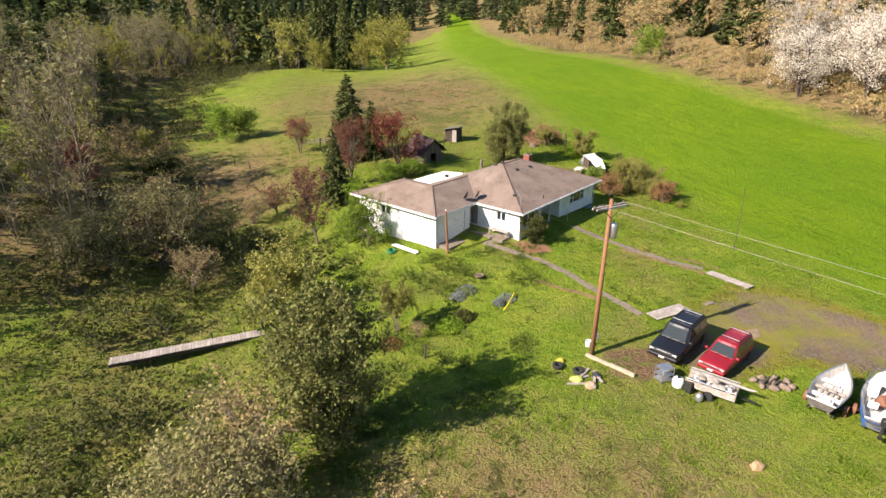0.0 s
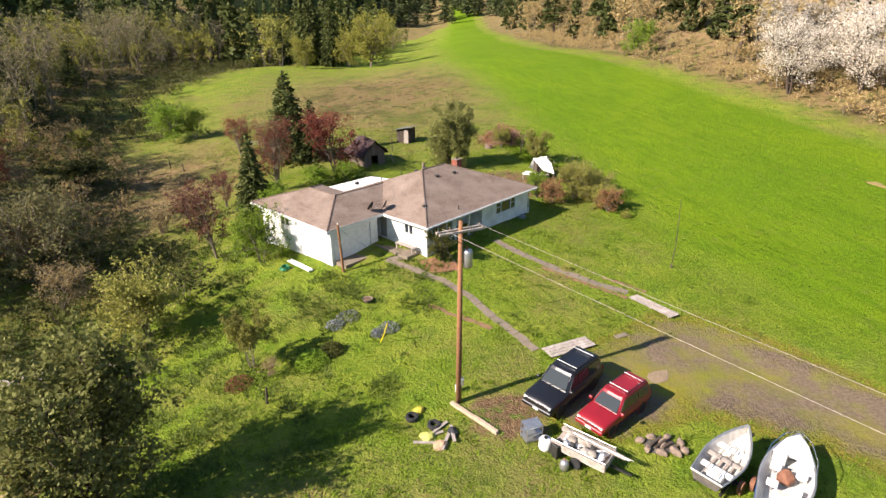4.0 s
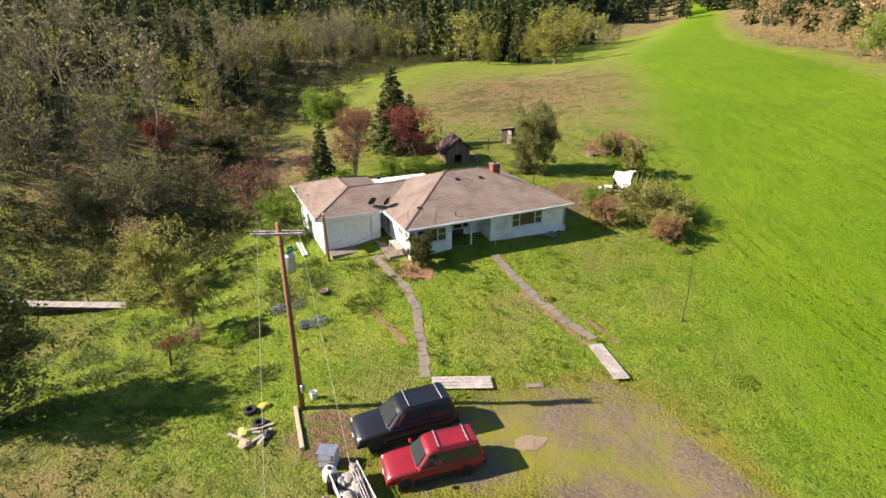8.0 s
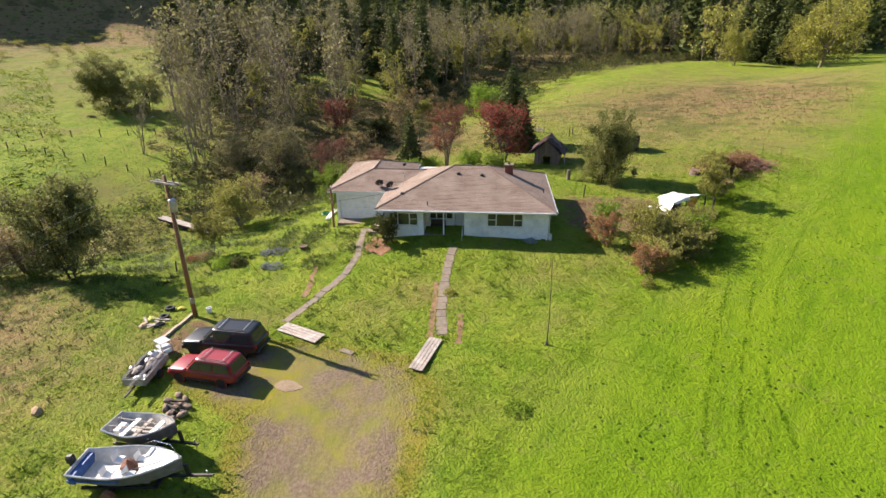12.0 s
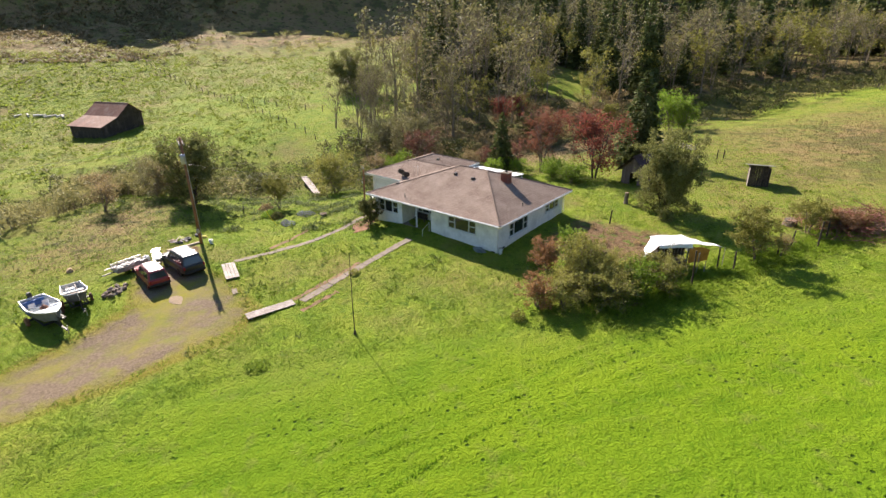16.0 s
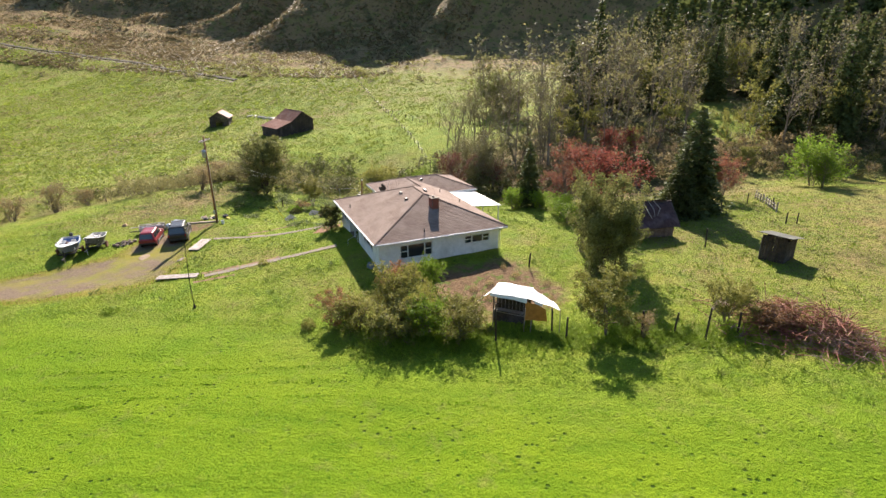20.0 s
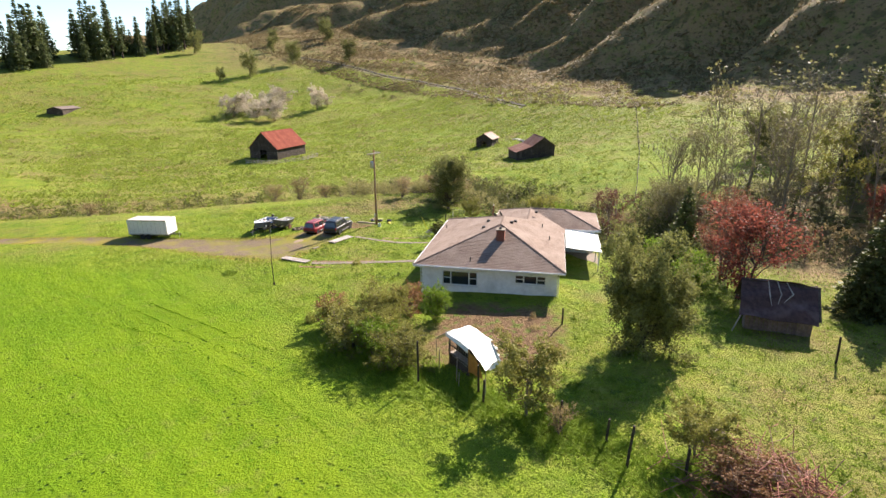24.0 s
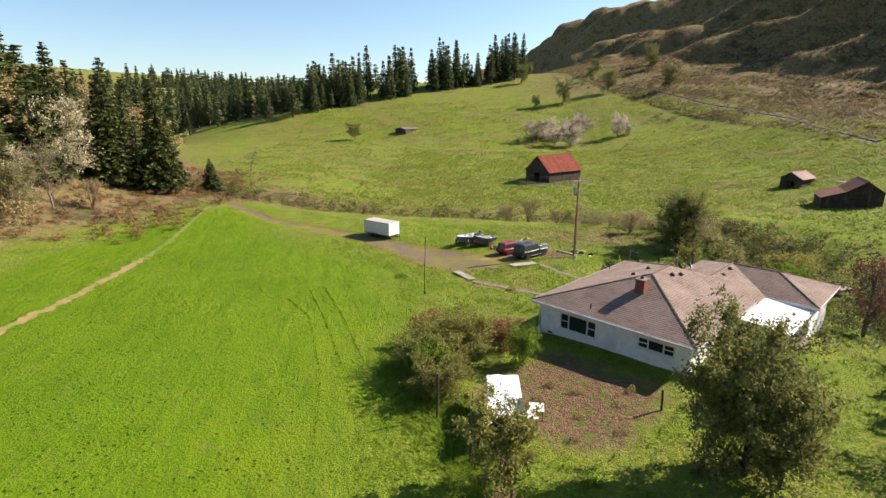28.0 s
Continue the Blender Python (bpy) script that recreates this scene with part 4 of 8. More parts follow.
kind("snag", "pale", PALEBARK, [B(85, 11, 3.6, stems=3, bole=0.2, limbs=26, twigs=7, leaves=160, leaf=0.08, up=(0.6, 1.3), twig_r=0.018, trunk=0.014)])
kind("paleshrub", "pale", PALEBARK, [B(91, 7, 4.2, stems=8, bole=0.06, limbs=64, twigs=12, leaves=6800, leaf=0.11, up=(0.4, 1.25), shape=(0.8, 1.0, 1.0, 0.85, 0.5), twig_r=0.014)])
kind("yellowtree", "yellow", BARK, [B(95, 18, 8, stems=2, bole=0.12, limbs=60, twigs=10, leaves=9500, leaf=0.26, up=(0.1, 1.1), shape=(0.8, 1.0, 1.0, 0.85, 0.5))])
kind("conifer", "needle", DARKBARK, [C_(101, 12, 3.0, tiers=36, cards=60, card=0.17), C_(102, 7.5, 2.3, tiers=26, cards=48, card=0.14), C_(103, 24, 5.0, tiers=36, cards=38, card=0.34, foot=0.05)])
WORD = {"creamtree": "tree", "round": "tree", "fruit": "tree", "shrub": "shrub", "tanshrub": "shrub", "greenshrub": "shrub", "orchardtree": "fruit_tree", "brownshrub": "shrub", "darkshrub": "shrub", "conebush": "shrub", "redtree": "tree", "rusttree": "tree", "maroontree": "tree",
        "blossomtree": "tree", "bare": "tree", "snag": "tree", "paleshrub": "shrub", "yellowtree": "tree", "conifer": "conifer"}
LOOK = {"creamtree": "tall tree with tiers of creamy catkins before dark conifers", "round": "round-crowned tree with grey-green leaves", "fruit": "small budding fruit tree with several stems", "shrub": "olive-leaved shrub of many stems", "tanshrub": "twiggy tan shrub with few leaves",
        "orchardtree": "old orchard tree in fading pale blossom", "brownshrub": "dense brownish red twiggy shrub", "greenshrub": "fresh green leafy shrub", "darkshrub": "dense dark evergreen shrub", "conebush": "tall dense dark green shrub above the creek", "redtree": "spreading tree with dull red leaves",
        "rusttree": "many-stemmed tree with rusty red buds", "maroontree": "sparse tree with brownish red leaves", "blossomtree": "tree covered in white spring blossom", "bare": "tall budding alder with pale twigs",
        "snag": "bare grey tree with crooked limbs", "paleshrub": "wide pale willow with catkins", "yellowtree": "large maple with yellow-green spring leaves", "conifer": "dark green conifer with drooping boughs"}


def plant(kind_, x, y, h, w, pick=0, turn=None, label=""):
    """One plant of a kind at its place, with its height and crown width."""
    tm, cm, h0, r0 = KINDS[kind_][pick % len(KINDS[kind_])]
    m = Matrix.Translation((x, y, gz(x, y) - 0.03)) @ Matrix.Rotation(rng.uniform(0, 6.28) if turn is None else turn, 4, 'Z') @ Matrix.Diagonal((w / 2 / r0, w / 2 / r0, h / h0, 1))
    ob = thing(WORD[kind_], m, label or LOOK[kind_], WORD[kind_])
    part("trunk", tm, None, ob)
    part("crown", cm, None, ob)
    return ob


# round the house
plant("conifer", -14.6, 83.0, 12.5, 9.0)
plant("conifer", -11.0, 81.9, 8.6, 5.4, 1)
plant("conifer", -13.1, 63.2, 8.9, 5.2, 1)
plant("rusttree", -12.4, 68.8, 8.4, 6.0)
plant("redtree", -6.0, 74.3, 7.8, 8.6)
plant("maroontree", -13.1, 52.2, 7.4, 5.0)
plant("maroontree", -17.5, 65.5, 4.2, 3.2)
plant("maroontree", -20.5, 62.5, 3.6, 3.4)
plant("tanshrub", -22.8, 60.5, 3.2, 5.0)
plant("rusttree", -29.5, 51.5, 4.8, 6.5)
plant("greenshrub", -7.6, 48.9, 4.6, 4.6, 1)
plant("greenshrub", -9.6, 50.6, 2.8, 2.6)
plant("greenshrub", -10.4, 62.0, 2.6, 3.0)
plant("greenshrub", -7.5, 69.3, 2.5, 3.4)
plant("greenshrub", -4.2, 70.8, 2.2, 3.6)
plant("greenshrub", -11.5, 65.2, 2.2, 3.0)
plant("round", 8.5, 77.0, 8.5, 6.2)
plant("round", 7.6, 78.0, 5.6, 3.8, 1)
plant("fruit", 21.2, 79.8, 4.2, 4.4)
plant("shrub", 26.2, 62.8, 2.4, 3.6)
plant("shrub", 23.2, 64.6, 3.9, 3.8)
plant("shrub", 24.4, 66.8, 3.0, 3.2, 1)
plant("shrub", 26.2, 66.0, 2.7, 4.2, 1)
plant("greenshrub", 25.6, 68.2, 2.7, 3.2)
plant("shrub", 24.6, 70.4, 2.7, 3.8)
plant("shrub", 24.6, 64.8, 2.9, 3.2, 1)
plant("brownshrub", 26.1, 60.9, 2.3, 3.0)
plant("brownshrub", 20.4, 62.8, 2.5, 3.0)
plant("greenshrub", 19.0, 64.9, 2.7, 2.7)
plant("darkshrub", *house_xy(0.95, -0.75), 2.8, 2.2, label="clipped dark evergreen shrub at the house corner")
plant("rusttree", -23.4, 86.6, 5.6, 5.0)
plant("greenshrub", -40.0, 98.8, 6.4, 8.0, 1)
plant("greenshrub", -36.5, 99.6, 5.2, 5.5, 1)
plant("fruit", -51.0, 90.0, 3.7, 3.8)
# creek side
plant("conebush", -6.0, 22.8, 8.4, 6.4)
plant("tanshrub", -9.8, 19.5, 4.6, 7.0)
plant("paleshrub", -9.5, 16.2, 5.0, 7.0)
plant("shrub", -13.3, 39.7, 5.4, 5.8)
plant("fruit", -3.4, 34.3, 3.8, 3.0, 1)
plant("paleshrub", -28.6, 49.5, 8.0, 9.5)
plant("paleshrub", -34.0, 45.2, 5.6, 7.0)
plant("tanshrub", -23.5, 44.5, 4.0, 5.5)
plant("snag", -38.5, 40.2, 13.0, 9.0)
plant("snag", -46.8, 34.5, 9.5, 6.5)
plant("bare", -42.0, 56.5, 13.0, 8.0)
plant("bare", -45.0, 44.0, 12.0, 8.0, 1)
plant("redtree", -46.8, 67.5, 5.6, 5.4)
plant("redtree", -50.0, 71.5, 5.2, 5.0)
plant("darkshrub", -40.5, 73.0, 4.2, 6.5)
plant("round", -77.0, 35.0, 9.6, 11.0)
plant("round", -73.0, 40.0, 7.0, 7.0, 1)
plant("tanshrub", -2.0, 33.4, 1.2, 1.8)
for x, y, h, w in ((14.0, 2.5, 4.0, 5.0), (18.5, 0.5, 3.2, 4.6), (8.5, 1.0, 2.6, 4.0), (-1.5, 14.0, 3.4, 4.6), (-10.0, 9.5, 3.6, 4.8), (48.0, -7.0, 2.4, 4.4)):
    plant("tanshrub", x, y, h, w)
# at the southern end of the eastern slope
for x, y, h, w in ((96.5, -15.6, 26, 13), (104, -10, 24, 12), (111, -20, 25, 12), (119, -14, 23, 11), (108, 2, 22, 11), (116, 8, 24, 12), (122, -2, 25, 11), (100, -24, 15, 9)):
    plant("conifer", x, y, h, w, 2)
plant("conifer", 91.3, -27.6, 8.5, 7, 1)
plant("creamtree", 107, 0.5, 19, 12)
plant("creamtree", 101.5, 20, 12, 10)
plant("bare", 107, -9, 16, 9)
plant("bare", 98.5, 14, 12, 10, 1)
plant("tanshrub", 96, 8, 5, 6)
plant("paleshrub", 99, 20, 8, 8)
# far single trees
plant("yellowtree", -21.5, 208, 18.5, 17)
plant("yellowtree", -31, 216, 14, 11)
plant("yellowtree", -44, 204, 11, 9)
plant("conifer", -38, 222, 27, 12, 2)
plant("conifer", -47, 228, 30, 13, 2)
plant("conifer", -66, 250, 26, 10, 2)
plant("greenshrub", 64, 176, 9, 10, 1)
for x, y, h, w in ((79, 122, 14, 15), (84, 130, 17, 18), (88, 114, 15, 15), (93, 121, 15, 16)):
    plant("blossomtree", x, y, h, w, 1)
for x, y, h, w in ((-2.0, -182.8, 11, 13), (-10.5, -172.0, 10.5, 12.5), (-18.5, -168.0, 10, 12), (-29.5, -196.6, 9.5, 12), (-21.0, -190.0, 10, 11), (-9.0, -190.0, 9.5, 11), (-43.0, -179.5, 11.5, 9.0), (-49.0, -183.0, 7.0, 7.0)):
    plant("orchardtree", x, y, h, w)
plant("fruit", 92.8, -184.0, 8.0, 9.0)
plant("fruit", 16.6, 86.9, 2.8, 3.2, 1, label="small yellow-green leafing fruit tree beside the brush pile")
plant("tanshrub", 20.7, 82.0, 1.8, 1.6)
plant("brownshrub", 17.3, 89.6, 1.7, 3.2)
plant("brownshrub", 15.6, 90.4, 1.4, 3.0)
plant("shrub", 16.2, 88.8, 1.5, 2.6, label="yellowish bramble bush beside the brush pile")
plant("snag", 96, -60, 8, 8)


# ---- woods, joined ----
def woods(name, rows, raws, leaf_m, bark_m, label, category="woodland"):
    """Many small copies of low raw trees in two joined meshes; rows: x, y, height, width, variant."""
    LV, LF, WV, WF, nl, nw = [], [], [], [], 0, 0
    rs = np.random.RandomState(5)
    for x, y, h, w, k in rows:
        V, F, lv, lf, h0, r0 = raws[int(k) % len(raws)]
        a = rs.uniform(0, 6.28)
        R = np.array(((np.cos(a), -np.sin(a), 0), (np.sin(a), np.cos(a), 0), (0, 0, 1)))
        S = np.array((w / 2 / r0, w / 2 / r0, h / h0))
        o = np.array((x, y, float(ground_z(x, y)) - 0.1))
        p = (lv * S) @ R.T + o
        LV.append(p), LF.append(lf + nl)
        nl += len(p)
        p = (np.array(V) * S) @ R.T + o
        WV.append(p), WF.append(np.array(F) + nw)
        nw += len(p)
    ob = tagged(new(name), label, category, kind="stuff")
    part("crowns", raw_mesh("crowns", np.concatenate(LV), np.concatenate(LF), leaf_m), None, ob)
    part("trunks", raw_mesh("trunks", np.concatenate(WV), np.concatenate(WF), bark_m), None, ob)
    return ob


def scatter(n, seed, x0, x1, y0, y1, ok, h, w, near=3.0):
    """Random rows inside a box where ok(x, y), not nearer to one another than near."""
    rs = np.random.RandomState(seed)
    rows = []
    for _ in range(n * 12):
        if len(rows) >= n:
            break
        x, y = rs.uniform(x0, x1), rs.uniform(y0, y1)
        if ok(x, y) and all((x - q[0]) ** 2 + (y - q[1]) ** 2 > near * near for q in rows):
            s = rs.uniform(0.6, 1.3)
            rows.append((x, y, h * s * rs.uniform(0.9, 1.1), w * s * rs.uniform(0.8, 1.2), rs.randint(0, 9)))
    return rows


def creek_side(x, y):
    """Distance from the creek, positive on the west side."""
    d, i, s = along(CREEK, np.array([x]), np.array([y]))
    return float(d[0] * s[0])


def foot_side(x, y):
    d, i, s = along(FOOT, np.array([x]), np.array([y]))
    return float(-d[0] * s[0])


LOWBARE = [B(201, 13, 3.4, stems=2, bole=0.12, limbs=22, twigs=6, low=True, sprigs=True, leaves=330, leaf=0.19, up=(0.6, 1.3), twig_r=0.032, trunk=0.014, spread=0.34, shape=(0.5, 0.9, 1, 0.8, 0.4)),
           B(202, 11, 3.2, stems=3, bole=0.12, limbs=22, twigs=6, low=True, sprigs=True, leaves=330, leaf=0.19, up=(0.6, 1.3), twig_r=0.032, trunk=0.014, spread=0.34, shape=(0.5, 0.9, 1, 0.8, 0.4)),
           B(203, 14, 2.8, stems=1, bole=0.25, limbs=22, twigs=6, low=True, sprigs=True, leaves=190, leaf=0.17, up=(0.7, 1.3), twig_r=0.032, trunk=0.012, spread=0.34, shape=(0.5, 0.9, 1, 0.8, 0.4))]
LOWLEAF = [B(211, 12, 4.2, stems=2, bole=0.15, limbs=16, twigs=6, low=True, leaves=900, leaf=0.23, up=(0.3, 1.2), twig_r=0.04, trunk=0.015), B(212, 10, 4.0, stems=2, bole=0.15, limbs=16, twigs=6, low=True, leaves=860, leaf=0.23, up=(0.3, 1.2), twig_r=0.04, trunk=0.015)]
LOWCON = [C_(221, 22, 4.4, tiers=15, cards=9, card=0.86, foot=0.10, twig=False), C_(222, 19, 4.2, tiers=14, cards=9, card=0.86, foot=0.06, twig=False), C_(223, 26, 4.4, tiers=14, cards=8, card=0.86, foot=0.3, twig=False)]
FARCON = [C_(226, 22, 4.0, tiers=13, cards=5, card=0.85, foot=0.10, twig=False), C_(227, 19, 3.6, tiers=12, cards=5, card=0.85, foot=0.16, twig=False)]
MIDCON = [C_(241, 22, 4.0, tiers=24, cards=12, card=0.50, foot=0.06, twig=False), C_(242, 24, 3.6, tiers=24, cards=11, card=0.46, foot=0.22, twig=False), C_(243, 20, 4.4, tiers=22, cards=12, card=0.50, foot=0.04, twig=False)]
LOWBUSH = [B(231, 3, 2.4, stems=3, bole=0.05, limbs=12, twigs=5, low=True, leaves=320, leaf=0.155, up=(0.2, 1.2), twig_r=0.02, shape=(0.9, 1, 1, 0.8, 0.5)), B(232, 3, 2.4, stems=3, bole=0.05, limbs=12, twigs=5, low=True, leaves=310, leaf=0.155, up=(0.2, 1.2), twig_r=0.02, shape=(0.9, 1, 1, 0.8, 0.5))]


def glade(x, y):
    return ((x + 82) / 16) ** 2 + ((y - 88) / 10) ** 2 < 1


def west_ok(x, y):
    return creek_side(x, y) > 9 and foot_side(x, y) < -30 and y > 42 - 0.25 * (x + 60) and not glade(x, y)


woods("alder_woods", scatter(250, 31, -150, -36, 42, 250, west_ok, 15.5, 7.5, 3.8), LOWBARE, LEAF["pale"], PALEBARK, "budding alder woods along the creek")
woods("olive_woods", scatter(120, 32, -150, -40, 46, 250, west_ok, 9.5, 7.5, 4.6), LOWLEAF, LEAF["olive"], BARK, "leafy undergrowth trees in the creek woods")
woods("yellow_trees", scatter(34, 33, -140, -60, 60, 250, west_ok, 11.5, 9, 8), LOWLEAF, LEAF["yellow"], BARK, "yellow-green maples among the creek woods")
woods("conifer_woods", scatter(230, 34, -250, -84, 30, 330, lambda x, y: foot_side(x, y) > -56 and not glade(x, y) and y > 34 - (x + 100) * 0.45, 25, 10, 5), LOWCON, LEAF["needle"], DARKBARK, "dark conifer woods on the western slope")
woods("creek_thicket", scatter(230, 35, -110, -8, 14, 240, lambda x, y: -13 < creek_side(x, y) < 14 and (y > 28 or creek_side(x, y) > -6) and not -20 < y - 31 - 0.4 * (x + 20) < 6 and (y < 58 or y > 98), 2.6, 5, 2.4), LOWBUSH, LEAF["dark"], BARK, "bramble and willow thicket along the creek", "thicket")
woods("north_woods", scatter(150, 36, -130, -20, 215, 420, lambda x, y: creek_side(x, y) > -25 and (x < -45 or y > 262), 15, 10, 6), LOWLEAF, LEAF["olive"], BARK, "mixed leafy woods at the northern end of the valley")
woods("north_conifers", scatter(70, 37, -120, -42, 225, 420, lambda x, y: True, 30, 10, 7), LOWCON, LEAF["needle"], DARKBARK, "tall conifers at the northern end of the valley")


def east_ok(x, y):
    return 3 < x - east_edge(y) < 75


woods("east_maples", scatter(110, 41, 40, 190, -60, 420, lambda x, y: east_ok(x, y) and x - east_edge(y) < 40, 14, 11, 6), LOWLEAF, LEAF["tan"], PALEBARK, "budding tan maples on the eastern slope")
woods("east_conifers", [(x, y, h * (0.6 if y < 75 else 1), w, k) for x, y, h, w, k in scatter(210, 42, 40, 230, -60, 520, lambda x, y: 10 < x - east_edge(y) < 110, 24, 10, 6)], LOWCON, LEAF["needle"], DARKBARK, "dark conifers on the eastern slope")
woods("east_brush", scatter(210, 43, 36, 140, 20, 330, lambda x, y: -2 < x - east_edge(y) < 14, 3.2, 5.0, 2.6), LOWBUSH, LEAF["tan"], BARK, "dry brush at the foot of the eastern slope", "thicket")
woods("gully_brush", scatter(75, 44, -20, 112, -48, 26, lambda x, y: abs(creek_side(x, y)) < 4.5, 1.7, 4.2, 2.4), LOWBUSH, LEAF["dark"], BARK, "brambles in the southern gully", "thicket")
RIDGE = scatter(74, 51, -6, 135, -376, -232, lambda x, y: abs(y + 351 - 0.81 * (x - 6)) < 14 and (x > 78 or x < 66), 27, 11, 3.6)
woods("ridge_conifers", RIDGE, MIDCON, LEAF["hazygreen"], DARKBARK, "tall conifers along the southern ridge")
for x, y, h, w, k in scatter(11, 52, -110, 10, -380, -230, lambda x, y: foot_side(x, y) < 30, 16, 10, 18):
    plant("round", x, y, h * 0.8, w, 1, label="rounded dark pine standing alone on the hill")
woods("south_woods", scatter(230, 53, 120, 520, -620, -210, lambda x, y: x - east_edge(y) > -40 or y < -330, 22, 11, 8), FARCON, LEAF["hazygreen"], DARKBARK, "distant conifer woods to the south")
woods("south_grove", scatter(120, 66, 118, 275, -310, -222, lambda x, y: y < -222 + 0.25 * (150 - x), 19, 9, 5), MIDCON, LEAF["hazygreen"], DARKBARK, "dense dark conifer grove behind the southern pasture")
woods("hill_brush", scatter(300, 54, -260, 60, -420, 10, lambda x, y: foot_side(x, y) > -70, 1.5, 4.2, 3), LOWBUSH, LEAF["heath"], BARK, "brambles and scrub on the southwestern hill", "thicket")
woods("foot_brambles", scatter(190, 64, -190, -60, -130, 50, lambda x, y: -62 < foot_side(x, y) < 6 and abs(creek_side(x, y)) > 12, 1.5, 5.4, 3.0), LOWBUSH, LEAF["olive"], BARK, "sunlit bramble mounds along the hill's foot", "thicket")
woods("wood_understory", scatter(230, 65, -112, -34, 36, 135, lambda x, y: creek_side(x, y) > 5 and foot_side(x, y) < -30 and y > 34 - 0.3 * (x + 40) and not glade(x, y), 1.7, 5.6, 2.6), LOWBUSH, LEAF["dark"], BARK, "dark brambles under the creek alders", "thicket")
woods("meadow_brush", scatter(170, 55, -125, 100, -230, 0, lambda x, y: foot_side(x, y) < -20 and abs(creek_side(x, y)) > 8, 0.8, 3.0, 4), LOWBUSH, LEAF["olive"], BARK, "low weedy clumps in the pasture", "thicket")
woods("far_ridge_woods", scatter(210, 57, 300, 740, -1180, -880, lambda x, y: True, 30, 14, 12), FARCON, LEAF["hazygreen"], DARKBARK, "distant forest along the southern skyline")
woods("far_north_woods", scatter(330, 56, -330, 330, 560, 900, lambda x, y: y > 640 or abs(x + 5) > 60, 30, 17, 10), FARCON, LEAF["hazygreen"], DARKBARK, "distant conifer forest on the northern hills")

woods("bank_bracken", scatter(210, 58, 60, 135, -62, 30, lambda x, y: -20 < x - east_edge(y) < 12, 1.0, 4.2, 2.0), LOWBUSH, LEAF["bracken"], BARK, "dead reddish bracken on the bank below the conifers", "thicket")
woods("bank_conifers", scatter(60, 59, 92, 150, -40, 60, lambda x, y: x - east_edge(y) > 6 and not (x < 108 and -8 < y < 8), 17, 9, 4.4), MIDCON, LEAF["needle"], DARKBARK, "dense dark conifers above the field's corner")
woods("gully_willows", scatter(60, 60, -14, 6, 2, 26, lambda x, y: -9 < creek_side(x, y) < 9, 2.4, 4.0, 1.6), LOWBUSH, LEAF["pale"], PALEBARK, "pale leafless willow brush in the gully", "thicket")
woods("dry_meadow_brush", scatter(60, 61, -75, -26, 52, 118, lambda x, y: -4 < creek_side(x, y) < 12, 2.6, 4.4, 2.4), LOWBUSH, LEAF["tan"], BARK, "tan leafless brush along the creek", "thicket")
woods("gully_brambles", scatter(70, 62, -44, -6, -2, 32, lambda x, y: abs(creek_side(x, y)) < 8 and not (x > -30 and 28 < y), 1.7, 4.0, 1.8), LOWBUSH, LEAF["dark"], BARK, "dark brambles filling the creek gully", "thicket")
for x, y, h, w, k in scatter(30, 63, -118, -66, 52, 150, lambda x, y: creek_side(x, y) > 14 and not glade(x, y), 19, 8.5, 5):
    plant("conifer", x, y, h, w, 2, label="dark conifer standing among the creek alders")


# ---- small mesh tools for things ----
def at(x, y, turn=0.0, dz=0.0):
    """A pose on the ground, turned about z (degrees)."""
    return Matrix.Translation((x, y, gz(x, y) + dz)) @ Matrix.Rotation(radians(turn), 4, 'Z')


def cyl(x, y, z0, z1, r, r2=None, sides=10):
    return tube(bmesh.new(), [(x, y, z0), (x, y, z1)], [r, r if r2 is None else r2], sides)


def lathe(profile, sides=16, m=None):
    """Turns (radius, height) pairs about z."""
    bm = bmesh.new()
    loft(bm, [[(r * math.cos(2 * math.pi * k / sides), r * math.sin(2 * math.pi * k / sides), z) for k in range(sides)] for r, z in profile])
    if m is not None:
        bmesh.ops.transform(bm, matrix=m, verts=bm.verts)
    return bm


def cloth(corners, n=8, sag=0.1, rough=0.03, thick=0.012, seed=1):
    """A sagging sheet between four corners, with folds and a thickness."""
    a, b, c, d = [Vector(p) for p in corners]
    rs = random.Random(seed)
    bm = bmesh.new()
    rows = []
    for lift in (0.0, -thick):
        g = []
        for i in range(n + 1):
            row = []
            for j in range(n + 1):
                s, t = i / n, j / n
                p = a.lerp(b, s).lerp(d.lerp(c, s), t)
                k = math.sin(math.pi * s) * math.sin(math.pi * t)
                w = rough * (math.sin(9 * s + 3 * t + seed) + math.sin(4 * t * 3 - 5 * s + 2 * seed))
                row.append(bm.verts.new(p + Vector((0, 0, lift - sag * k + w))))
            g.append(row)
        rows.append(g)
    for q, g in enumerate(rows):
        for i in range(n):
            for j in range(n):
                f = (g[i][j], g[i + 1][j], g[i + 1][j + 1], g[i][j + 1])
                bm.faces.new(f if q == 0 else tuple(reversed(f)))
    u, l = rows
    rim = [(i, 0) for i in range(n)] + [(n, j) for j in range(n)] + [(i, n) for i in range(n, 0, -1)] + [(0, j) for j in range(n, 0, -1)]
    for (i, j), (k, m) in zip(rim, rim[1:] + rim[:1]):
        bm.faces.new((u[i][j], l[i][j], l[k][m], u[k][m]))
    bmesh.ops.recalc_face_normals(bm, faces=bm.faces)
    return bm


def rock(rx, ry, rz, seed):
    """A rough stone."""
    bm = bmesh.new()
    bmesh.ops.create_icosphere(bm, subdivisions=2, radius=1)
    for v in bm.verts:
        k = 1 + 0.35 * noise.noise(v.co * 1.3 + Vector((seed * 3.1, 0, 0)))
        v.co = Vector((v.co.x * rx, v.co.y * ry, max(v.co.z, -0.6) * rz)) * k
    return bm


